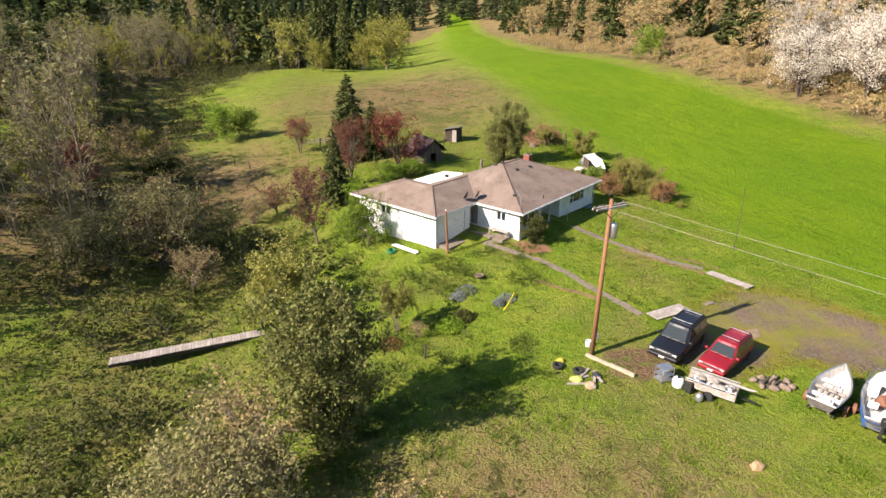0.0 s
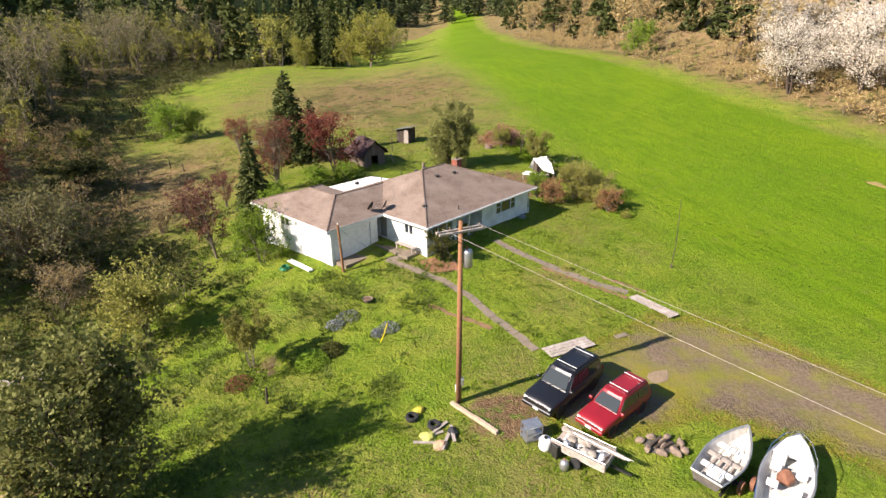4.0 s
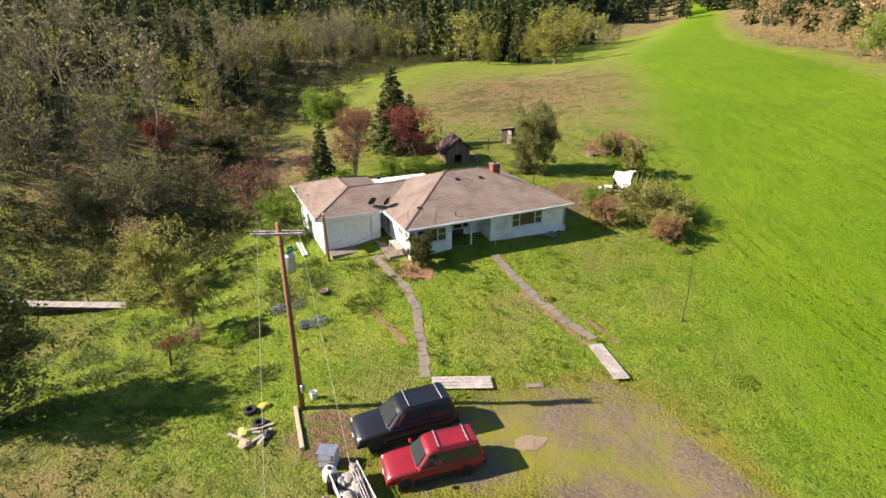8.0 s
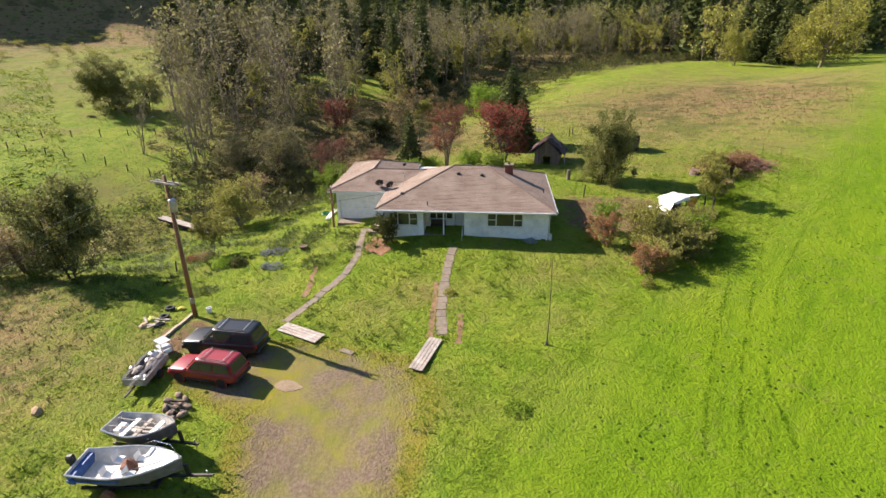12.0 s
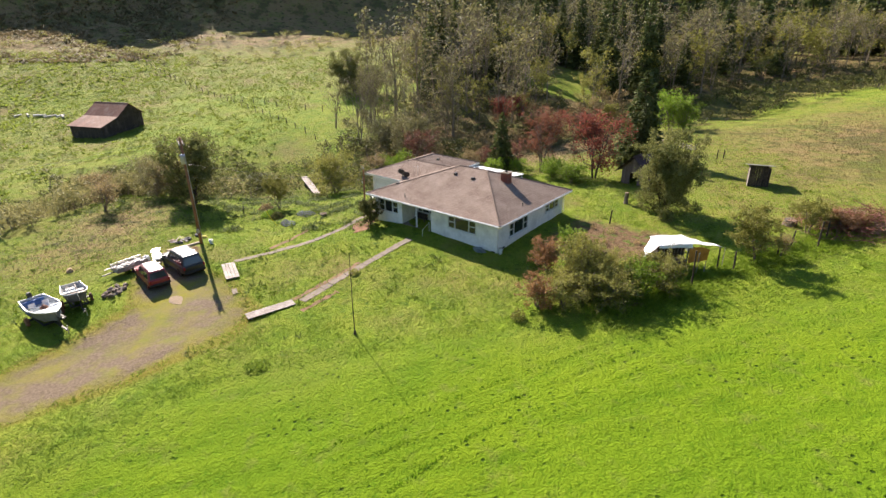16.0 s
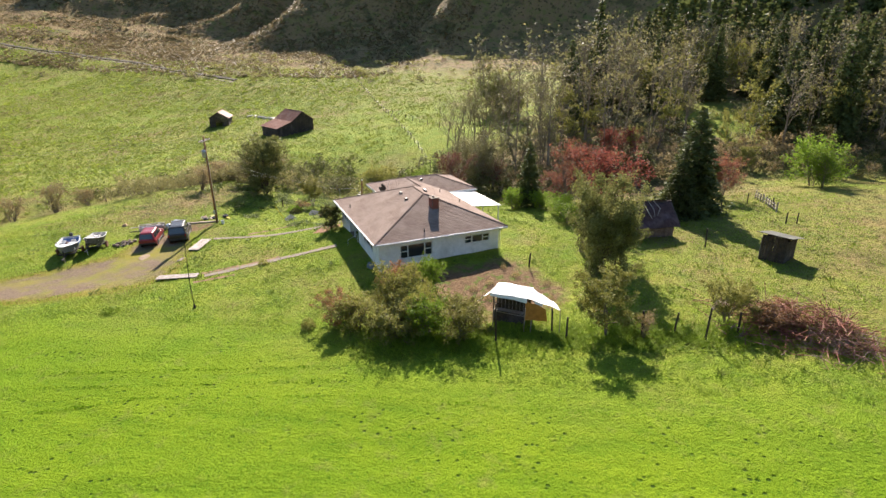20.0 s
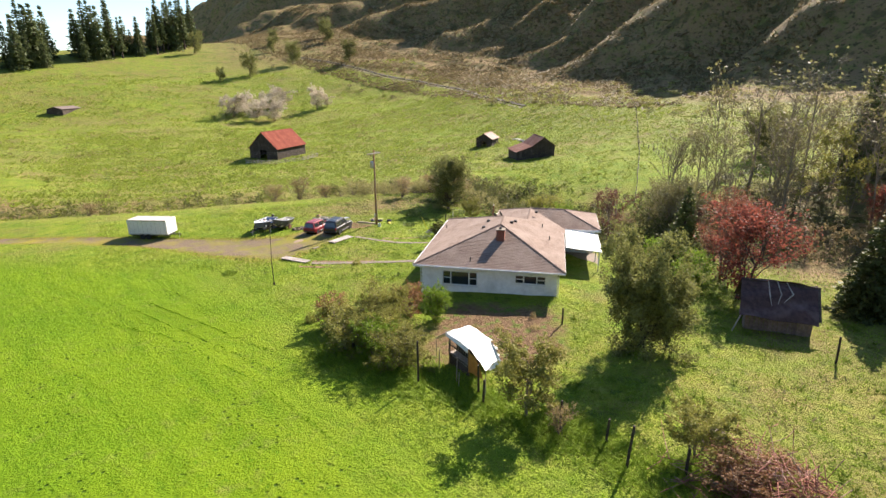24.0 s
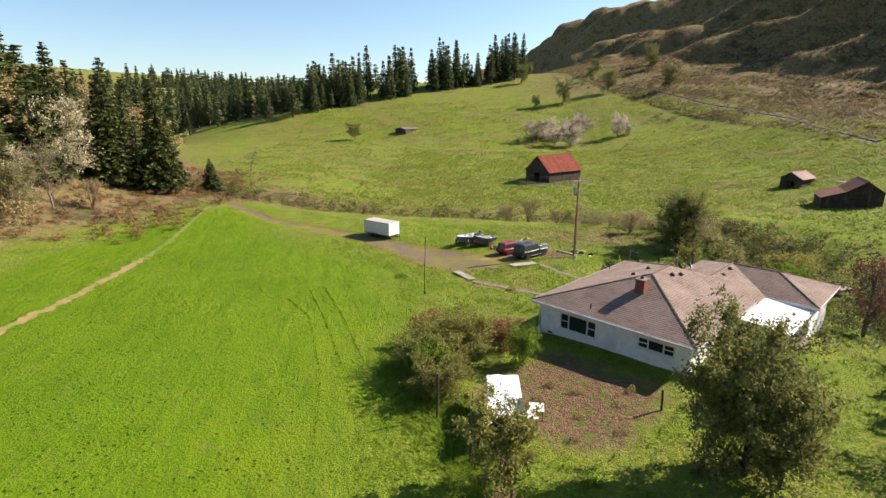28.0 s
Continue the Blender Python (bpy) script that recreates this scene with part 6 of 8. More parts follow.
        part("tail_light", boxes((-L * 0.502, -L * 0.485, min(s * hw * 0.78, s * hw * 0.93), max(s * hw * 0.78, s * hw * 0.93), belt * 0.72, belt * 0.98), bevel=0.015), REDLAMP, car)
        for px in (L * 0.325, -L * 0.295):
            wheel(car, px, s * (hw - 0.1), r, 0.24, s)
            part("wheel_arch", lathe([(r * 1.04, -0.01), (r * 1.2, -0.01), (r * 1.2, 0.015), (r * 1.04, 0.015)], 20, Matrix.Translation((px, s * (hw + 0.004), r)) @ Matrix.Rotation(radians(90), 4, 'X')), colour, car)
    w0, w1 = wb * 0.84, wt * 0.84
    xa, xb = x0 + (xt0 - x0) * f0, x0 + (xt0 - x0) * f1
    za, zb = belt - 0.03 + (zt - belt) * f0, belt - 0.03 + (zt - belt) * f1
    pane("windscreen", [(xa, -w0, za), (xa, w0, za), (xb, w1, zb), (xb, -w1, zb)])
    xa, xb = x1 + (xt1 - x1) * f0, x1 + (xt1 - x1) * f1
    pane("rear_window", [(xa, -w0, za), (xa, w0, za), (xb, w1, zb), (xb, -w1, zb)])
    part("grille", boxes((L * 0.488, L * 0.5, -hw * 0.58, hw * 0.58, belt * 0.62, belt * 0.78), bevel=0.01), CHROME, car)
    part("front_bumper", boxes((L * 0.47, L * 0.512, -hw * 0.94, hw * 0.94, 0.36, 0.58), bevel=0.04), colour, car)
    part("rear_bumper", boxes((-L * 0.515, -L * 0.48, -hw * 0.94, hw * 0.94, 0.38, 0.58), bevel=0.04), DARKMETAL, car)
    part("number_plate", boxes((L * 0.512, L * 0.516, -0.16, 0.16, 0.42, 0.54)), WHITEPLASTIC, car)
    rack = part("roof_rack", boxes((xt1 + 0.2, xt0 - 0.35, -wt * 0.86, -wt * 0.80, H + 0.01, H + 0.05), (xt1 + 0.2, xt0 - 0.35, wt * 0.80, wt * 0.86, H + 0.01, H + 0.05), bevel=0.01), DARKMETAL, car)
    for k in range(rack_bars):
        px = xt1 + 0.45 + (xt0 - xt1 - 1.0) * k / (rack_bars - 1)
        part("crossbar", boxes((px, px + 0.05, -wt * 0.86, wt * 0.86, H + 0.045, H + 0.08), bevel=0.01), METAL, rack)
    for k in range(6):
        y = -wt * 0.62 + k * wt * 0.25
        part("skid_strip", boxes((xt1 + 0.3, xt0 - 0.5, y - 0.012, y + 0.012, H - 0.06, H - 0.03)), DARKMETAL, rack)
    for k in (-1, 1):
        part("wiper", tube(bmesh.new(), [(L * 0.232, k * 0.3, belt + 0.02), (L * 0.2, k * 0.3 + 0.45, belt + 0.16)], 0.012, 5), RUBBER, car)
    return car


suv(15.85, 30.75, 225.5, 5.2, 1.98, 1.92, paint("dark_navy_paint", (0.008, 0.008, 0.010)), "dark navy sport utility vehicle parked on the gravel", 2)
suv(18.25, 29.1, 221.5, 4.6, 1.72, 1.68, paint("red_paint", (0.23, 0.008, 0.014)), "red sport utility vehicle with a roof rack", 2)


# ---- boats on trailers ----
BLUE = mat("blue_paint", (0.05, 0.12, 0.32), (0.03, 0.08, 0.22), 4, 0.4)


def boat(x, y, turn, L, Bm, depth, rocker, hull_m, inside_m, label, name="boat"):
    """An open boat, bow along +x, with a thick hull; returns the thing, keel 0.55 m above the ground."""
    ob = thing(name, at(x, y, turn, 0.55), label, "boat", "boats on trailers")
    n = 14

    def section(s, inset):
        """Half breadth at gunwale and chine, keel and gunwale heights at s from stern (0) to bow (1)."""
        k = max(0.0, (s - 0.35) / 0.65)
        b = Bm / 2 * (0.78 + 0.22 * min(1, s / 0.4)) * (1 - k ** 2.4) + 0.02
        keel = rocker * (abs(s - 0.42) / 0.58) ** 2
        top = keel * 0.55 + depth + 0.30 * rocker * s
        c = b * 0.72
        b, c = max(0.012, b - inset), max(0.01, c - inset)
        return b, c, keel + inset, top
    out, ins = [], []
    for i in range(n + 1):
        s = i / n
        px = -L / 2 + L * s
        b, c, kz, tz = section(s, 0.0)
        out.append([(px, -b, tz), (px, -(b + c) / 2, (tz + kz) / 2), (px, -c, kz + 0.04), (px, 0, kz), (px, c, kz + 0.04), (px, (b + c) / 2, (tz + kz) / 2), (px, b, tz)])
        b, c, kz, tz = section(s, 0.045)
        px2 = -L / 2 + 0.05 + (L - 0.12) * s
        ins.append([(px2, -b, tz), (px2, -(b + c) / 2, (tz + kz) / 2), (px2, -c, kz + 0.05), (px2, 0, kz + 0.05), (px2, c, kz + 0.05), (px2, (b + c) / 2, (tz + kz) / 2), (px2, b, tz)])
    bm = bmesh.new()
    loft(bm, out, closed=False)
    bm.faces.new([bm.verts.new(p) for p in reversed(out[0])])
    part("hull", bm, hull_m, ob)
    bm = bmesh.new()
    loft(bm, [list(reversed(r)) for r in ins], closed=False)
    bm.faces.new([bm.verts.new(p) for p in ins[0]])
    part("liner", bm, inside_m, ob)
    for s, nm in ((0, "gunwale"), (6, "gunwale")):
        part(nm, tube(bmesh.new(), [r[s] for r in out], 0.045, 6), METAL, ob)
    part("transom", tube(bmesh.new(), [out[0][0], out[0][6]], 0.05, 6), inside_m, ob)
    tr = part("trailer", boxes((-L * 0.42, L * 0.3, -Bm * 0.36, -Bm * 0.30, -0.15, -0.05), (-L * 0.42, L * 0.3, Bm * 0.30, Bm * 0.36, -0.15, -0.05), (-L * 0.15, -L * 0.1, -Bm * 0.5, Bm * 0.5, -0.2, -0.08), (L * 0.25, L * 0.3, -Bm * 0.36, Bm * 0.36, -0.15, -0.05), (L * 0.3, L * 0.75, -0.06, 0.06, -0.15, -0.05), (L * 0.5, L * 0.54, -0.05, 0.05, -0.1, 0.6)), DARKMETAL, ob, "dark steel boat trailer")
    part("bunk", boxes((-L * 0.4, L * 0.2, -Bm * 0.25, -Bm * 0.18, -0.05, 0.05 + rocker * 0.02), (-L * 0.4, L * 0.2, Bm * 0.18, Bm * 0.25, -0.05, 0.05 + rocker * 0.02)), GREYWOOD, tr)
    part("jack", cyl(L * 0.68, 0.12, -0.52, 0.05, 0.04, sides=8), METAL, tr)
    for s in (-1, 1):
        t = wheel(tr, -L * 0.12, s * Bm * 0.56, 0.30, 0.18, s)
        t.location.z = -0.55
        part("mudguard", lathe([(0.33, -0.1), (0.35, -0.1), (0.35, 0.1), (0.33, 0.1)], 16, Matrix.Translation((-L * 0.12, s * Bm * 0.56, -0.22)) @ Matrix.Rotation(radians(90), 4, 'X')), RUST, tr)
    return ob


b1 = boat(22.3, 25.15, 41, 5.0, 1.9, 0.62, 0.55, mat("dull_dark_hull", (0.13, 0.115, 0.10), (0.08, 0.07, 0.065), 3, 0.6, 0.2, 10), mat("pale_grey_liner", (0.52, 0.50, 0.46), (0.36, 0.34, 0.31), 4, 0.6, 0.2, 12), "grey drift boat with pale seats on a trailer")
b1.matrix_world = b1.matrix_world @ Matrix.Rotation(radians(-5), 4, 'Y') @ Matrix.Diagonal((0.80, 0.92, 1.05, 1))
part("seat", boxes((-1.4, -1.0, -0.75, 0.75, 0.42, 0.5), bevel=0.02), WHITEPLASTIC, b1)
part("seat", boxes((0.55, 0.95, -0.7, 0.7, 0.45, 0.53), bevel=0.02), WHITEPLASTIC, b1)
part("rowing_seat", boxes((-0.4, -0.1, -0.8, 0.8, 0.45, 0.52), bevel=0.02), GREYWOOD, b1)
for y in (-0.45, -0.15, 0.15, 0.45):
    part("floor_slat", boxes((-1.0, 0.5, y - 0.07, y + 0.07, 0.16, 0.2)), GREYWOOD, b1)
for y in (-0.35, 0.3):
    part("oar", tube(bmesh.new(), [(-2.3, y, 0.75), (0.9, y * 0.6, 0.72)], 0.028, 6), GREYWOOD, b1)
part("storage_box", boxes((-1.95, -1.5, -0.5, 0.2, 0.3, 0.62), bevel=0.03), WHITEPLASTIC, b1)
b2 = boat(24.55, 24.2, 52, 5.6, 2.05, 0.72, 0.30, mat("grey_hull", (0.20, 0.19, 0.18), (0.13, 0.125, 0.12), 3, 0.55, 0.2, 10), mat("white_gelcoat_inside", (0.54, 0.53, 0.50), (0.40, 0.385, 0.36), 3, 0.5, 0.2, 12), "white motor boat with a tilted outboard on a trailer")
b2.matrix_world = b2.matrix_world @ Matrix.Rotation(radians(-3), 4, 'Y') @ Matrix.Diagonal((0.92, 1, 1, 1))
part("foredeck", slab(bmesh.new(), [(0.95, -0.82, 0.86), (0.95, 0.82, 0.86), (2.1, 0.45, 0.95), (2.66, 0.0, 1.0), (2.1, -0.45, 0.95)], 0.05), WHITEPLASTIC, b2)
part("stripe", tube(bmesh.new(), [(-2.8, -0.82, 0.45), (-1.5, -0.93, 0.47), (0, -0.97, 0.5)], 0.06, 5), BLUE, b2)
part("stripe", tube(bmesh.new(), [(-2.8, 0.82, 0.45), (-1.5, 0.93, 0.47), (0, 0.97, 0.5)], 0.06, 5), BLUE, b2)
part("transom_well", boxes((-2.8, -2.45, -0.8, 0.8, 0.2, 0.68), bevel=0.03), BLUE, b2)
for px, y in ((-0.9, -0.45), (-0.9, 0.45), (0.3, -0.5), (0.3, 0.5)):
    st = part("seat", boxes((px - 0.22, px + 0.22, y - 0.22, y + 0.22, 0.42, 0.52), bevel=0.03), WHITEPLASTIC, b2)
    part("backrest", boxes((px - 0.26, px - 0.2, y - 0.22, y + 0.22, 0.5, 0.88), bevel=0.03), WHITEPLASTIC, st)
    part("pedestal", cyl(px, y, 0.1, 0.42, 0.05, sides=8), METAL, st)
part("console", boxes((0.75, 1.0, 0.2, 0.75, 0.1, 0.95), bevel=0.04), WHITEPLASTIC, b2)
part("engine", rock(0.42, 0.35, 0.4, 12), RUST, b2, "rusty engine lying amidships").location = (-0.1, 0.0, 0.45)
part("bow_rail", tube(bmesh.new(), [(0.3, -0.98, 0.95), (0.9, -0.9, 1.2), (2.0, -0.55, 1.25), (2.6, 0, 1.28), (2.0, 0.55, 1.25), (0.9, 0.9, 1.2), (0.3, 0.98, 0.95)], 0.022, 6), CHROME, b2)
mot = part("outboard", boxes((-3.25, -2.85, -0.16, 0.16, 0.75, 1.2), bevel=0.08), DARKMETAL, b2, "black tilted outboard motor")
part("leg", boxes((-3.2, -3.05, -0.06, 0.06, 0.05, 0.78), bevel=0.02), DARKMETAL, mot)
part("propeller", lathe([(0.02, 0), (0.14, 0.02), (0.14, 0.05), (0.02, 0.07)], 6, Matrix.Translation((-3.3, 0, 0.12)) @ Matrix.Rotation(radians(90), 4, 'Y')), DARKMETAL, mot)

# ---- enclosed cargo trailer on the drive ----
ct = thing("cargo_trailer", at(38.3, 20.4, 147), "white enclosed cargo trailer with twin axles", "trailer")
part("body", boxes((-2.7, 2.7, -1.2, 1.2, 0.62, 2.55), bevel=0.06), WHITEPLASTIC, ct)
part("underframe", boxes((-2.6, 2.6, -0.9, 0.9, 0.42, 0.62)), DARKMETAL, ct)
part("roof", boxes((-2.68, 2.68, -1.18, 1.18, 2.55, 2.60), bevel=0.02), mat("dull_roof_sheet", (0.45, 0.42, 0.38), (0.32, 0.30, 0.27), 2), ct)
part("rear_door", boxes((-2.73, -2.70, -1.05, 1.05, 0.6, 2.45)), WHITEPLASTIC, ct)
part("door_bar", boxes((-2.76, -2.73, -0.95, -0.9, 0.6, 2.4), (-2.76, -2.73, 0.9, 0.95, 0.6, 2.4)), METAL, ct)
part("trim_rail", boxes((-2.72, 2.72, -1.215, -1.19, 0.62, 0.72), (-2.72, 2.72, 1.19, 1.215, 0.62, 0.72), (-2.72, 2.72, -1.215, -1.19, 2.45, 2.56), (-2.72, 2.72, 1.19, 1.215, 2.45, 2.56)), METAL, ct)
part("tongue", boxes((2.7, 3.9, -0.06, 0.06, 0.42, 0.52)), DARKMETAL, ct)
part("jack", cyl(3.6, 0.0, 0.0, 0.8, 0.04, sides=8), METAL, ct)
for s in (-1, 1):
    for px in (-0.75, 0.05):
        wheel(ct, px, s * 1.14, 0.36, 0.22, s)
    part("fender", boxes((-1.15, 0.45, s * 1.2 - 0.02, s * 1.2 + 0.03, 0.62, 0.8) if s > 0 else (-1.15, 0.45, -1.23, -1.18, 0.62, 0.8), bevel=0.01), METAL, ct)
for k in range(-4, 5):
    part("rivet_seam", boxes((k * 0.6 - 0.012, k * 0.6 + 0.012, -1.206, -1.198, 0.62, 2.45)), METAL, ct)

# ---- loaded utility trailer and junk ----
ut = thing("utility_trailer", at(15.9, 26.0, -37), "open utility trailer heaped with scrap and bags", "trailer")
part("bed", boxes((-1.35, 1.35, -0.65, 0.65, 0.42, 0.5)), GREYWOOD, ut)
for r in ((-1.37, 1.37, -0.68, -0.63, 0.5, 0.85), (-1.37, 1.37, 0.63, 0.68, 0.5, 0.85), (1.32, 1.37, -0.63, 0.63, 0.5, 0.85)):
    part("side_board", boxes(r, bevel=0.01), GREYWOOD, ut)
part("rail", tube(bmesh.new(), [(-1.35, -0.66, 0.95), (1.35, -0.66, 0.95), (1.35, 0.66, 0.95), (-1.35, 0.66, 0.95)], 0.03, 6), METAL, ut)
part("tongue", boxes((1.37, 2.4, -0.05, 0.05, 0.38, 0.46)), DARKMETAL, ut)
for s in (-1, 1):
    wheel(ut, 0.0, s * 0.78, 0.28, 0.16, s)
SCRAP = [WHITEPLASTIC, METAL, STONE, TARP, DARKMETAL, GREYWOOD]
jm = at(15.9, 26.0, -37)
for k in range(26):
    px, py = rng.uniform(-1.15, 1.0), rng.uniform(-0.45, 0.45)
    jb = tagged(new("sack", mesh_from(rock(rng.uniform(0.14, 0.3), rng.uniform(0.12, 0.24), rng.uniform(0.12, 0.2), 40 + k), "sack")), "crumpled bag of scrap in the utility trailer", "sack", "scrap in the trailer")
    jb.data.materials.append(SCRAP[k % 6])
    jb.matrix_world = jm @ Matrix.Translation((px, py, 0.6 + 0.12 * (k % 3)))
for k in range(3):
    y = 0.25 + 0.14 * k
    pb = tagged(new("pipe", mesh_from(tube(bmesh.new(), [(-1.2, y, 0.92 + 0.02 * k), (2.0 + 0.15 * (k % 3), y * 0.6, 0.98)], 0.025, 6), "pipe")), "metal pipe lying across the trailer's load", "pipe", "pipes on the trailer")
    pb.data.materials.append(METAL if k % 2 else GREYWOOD)
    pb.matrix_world = jm
fr = thing("metal_rack", at(13.6, 27.3, 20), "grey metal rack standing in the yard", "rack")
for z in (0.08, 0.45, 0.9):
    part("shelf", boxes((-0.45, 0.45, -0.35, 0.35, z, z + 0.04)), METAL, fr)
for sx in (-0.43, 0.43):
    for sy in (-0.33, 0.33):
        part("post", boxes((sx - 0.02, sx + 0.02, sy - 0.02, sy + 0.02, 0, 0.95)), METAL, fr)
tk = thing("plastic_tank", at(14.2, 26.6, 0), "white plastic tank on the ground", "tank")
part("tank", lathe([(0.0, 0.0), (0.3, 0.02), (0.33, 0.12), (0.33, 0.5), (0.26, 0.62), (0.1, 0.66), (0.0, 0.66)], 14), WHITEPLASTIC, tk, smooth=True)
part("cap", lathe([(0.0, 0.66), (0.1, 0.66), (0.1, 0.72), (0.0, 0.72)], 10), DARKMETAL, tk)
tk = thing("gas_bottle", at(14.9, 25.3, 0), "dull metal gas bottle beside the trailer", "gas bottle")
part("tank", lathe([(0.0, 0.0), (0.18, 0.03), (0.22, 0.12), (0.22, 0.42), (0.14, 0.52), (0.05, 0.56), (0.0, 0.56)], 14), METAL, tk, smooth=True)
part("valve", cyl(0, 0, 0.56, 0.66, 0.04, sides=8), BRICK, tk)
crt = thing("crate", at(14.75, 26.2, 30), "black slatted crate standing beside the trailer", "crate")
part("box", boxes((-0.3, 0.3, -0.25, 0.25, 0.0, 0.75), bevel=0.02), DARKMETAL, crt)
for z in (0.15, 0.35, 0.55):
    part("slat", boxes((-0.31, 0.31, -0.27, -0.25, z, z + 0.1)), DARKMETAL, crt)
# heap by the pole: tyres, tarpaulin bundle, boards
for k, (dx, dy) in enumerate(((8.6, 28.1), (7.4, 28.7))):
    ty = thing("tyre", at(dx, dy, 0), "old black tyre lying on the grass", "tyre", "old tyres")
    part("tread", lathe([(0.2, 0.0), (0.33, 0.0), (0.36, 0.06), (0.36, 0.16), (0.33, 0.22), (0.2, 0.22), (0.18, 0.11), (0.2, 0.0)], 18), RUBBER, ty)
for k, (dx, dy, c, nm) in enumerate(((8.3, 27.3, (0.5, 0.5, 0.12), "yellowish"), (9.0, 26.7, (0.42, 0.28, 0.17), "tan"), (7.7, 29.4, (0.5, 0.42, 0.05), "yellow"), (9.6, 27.6, (0.03, 0.03, 0.035), "black"))):
    bn = thing("bundle", at(dx, dy, 30 * k), nm + " cloth bundle dumped beside the pole", "bundle", "dumped bundles")
    part("cloth", rock(0.42, 0.3, 0.28, 20 + k), mat(nm + "_cloth", c, tuple(q * 0.6 for q in c), 6, 0.8, 0.4, 12), bn)
for k in range(5):
    lg = thing("scrap_board", at(8.2 + 0.35 * k, 26.9 + 0.5 * (k % 3), 25 * k), "short weathered board in the junk heap", "board", "scrap boards")
    part("board", boxes((-0.6, 0.6, -0.08, 0.08, 0.02 + 0.03 * k, 0.07 + 0.03 * k)), GREYWOOD, lg)
for a, b in (((9.5, 29.9), (10.7, 28.7)), ((10.7, 28.7), (11.9, 27.5))):
    dx, dy = b[0] - a[0], b[1] - a[1]
    tb = thing("edging_beam", at((a[0] + b[0]) / 2, (a[1] + b[1]) / 2, math.degrees(math.atan2(dy, dx))), "pale squared timber edging the parking place", "beam", "edging beams")
    part("beam", boxes((-math.hypot(dx, dy) / 2, math.hypot(dx, dy) / 2, -0.11, 0.11, -0.03, 0.18), bevel=0.015), mat("pale_timber", (0.45, 0.36, 0.26), (0.33, 0.25, 0.17), 6), tb)
bk = thing("bucket", at(9.9, 31.0, 0), "white plastic bucket beside the pole", "bucket")
part("pail", lathe([(0.0, 0.0), (0.17, 0.0), (0.2, 0.5), (0.18, 0.5), (0.16, 0.04), (0.0, 0.04)], 14), WHITEPLASTIC, bk)
part("handle", tube(bmesh.new(), [(-0.2, 0, 0.46), (-0.12, 0.1, 0.3), (0.12, 0.1, 0.3), (0.2, 0, 0.46)], 0.01, 5), METAL, bk)
# fire ring
fp = thing("fire_pit", at(20.0, 26.9, 0), "heap of reddish stones and charred logs round ashes", "fire pit")
part("ashes", rock(0.85, 0.6, 0.06, 3), mat("ashes", (0.10, 0.085, 0.075), (0.05, 0.045, 0.042), 8, 0.95, 0.6, 15), fp)
REDSTONE = mat("reddish_stone", (0.25, 0.185, 0.135), (0.15, 0.11, 0.085), 6, 0.9, 0.5, 14, c3=(0.36, 0.27, 0.2), scale3=2.0)
for k, (sx, sy, a) in enumerate(((-0.95, 0.25, 0.4), (-0.75, -0.35, 1.2), (-0.3, 0.5, 0.1), (-0.15, -0.6, 2.8), (0.45, 0.42, 0.7), (0.55, -0.5, 2.2), (1.0, 0.05, 1.4), (1.05, -0.45, 0.3), (0.1, 0.0, 1.0))):
    s = part("stone", rock(rng.uniform(0.24, 0.34), rng.uniform(0.15, 0.22), 0.17, 60 + k), REDSTONE, fp)
    s.location, s.rotation_euler = (sx, sy, 0.09), (rng.uniform(-0.2, 0.2), rng.uniform(-0.2, 0.2), a)
for k in range(4):
    part("charred_log", tube(bmesh.new(), [(-0.7 + 0.35 * k, -0.3, 0.14), (0.1 + 0.2 * k, 0.35 - 0.2 * k, 0.24)], 0.07, 7), DARKWOOD, fp)
sb = thing("stone_block", at(15.6, 20.3, 20), "tan block lying in the dry grass", "block")
part("block", rock(0.4, 0.28, 0.3, 31), mat("tan_stone", (0.4, 0.27, 0.14), (0.28, 0.18, 0.1), 5), sb)

# ---- garage side ----
pp = thing("drain_pipe", at(-3.6, 47.0, -42, 0.14), "white plastic drain pipes lying in the grass", "pipe")
for y in (-0.17, 0.12):
    part("pipe", tube(bmesh.new(), [(-1.6, y, 0.06), (1.6, y + 0.05, 0.06)], 0.10, 10), WHITEPLASTIC, pp)
gh = thing("hose_heap", at(-4.9, 46.9, 0), "green plastic netting heaped beside the pipes", "hose")
part("coil", tube(bmesh.new(), [(0.5 * math.cos(0.5 * k) * (1 - 0.01 * k), 0.4 * math.sin(0.5 * k), 0.06 + 0.006 * k) for k in range(46)], 0.04, 6), mat("green_plastic", (0.02, 0.24, 0.11), (0.015, 0.16, 0.07), 6, 0.5), gh)
pl = thing("garden_planter", at(3.1, 41.1, 0), "round stone planter in the lawn", "planter")
part("bowl", lathe([(0.0, 0.0), (0.25, 0.0), (0.4, 0.3), (0.36, 0.3), (0.3, 0.22), (0.0, 0.22)], 14), CONCRETE, pl)
part("soil", lathe([(0.0, 0.23), (0.32, 0.25), (0.0, 0.27)], 14), SOIL, pl)

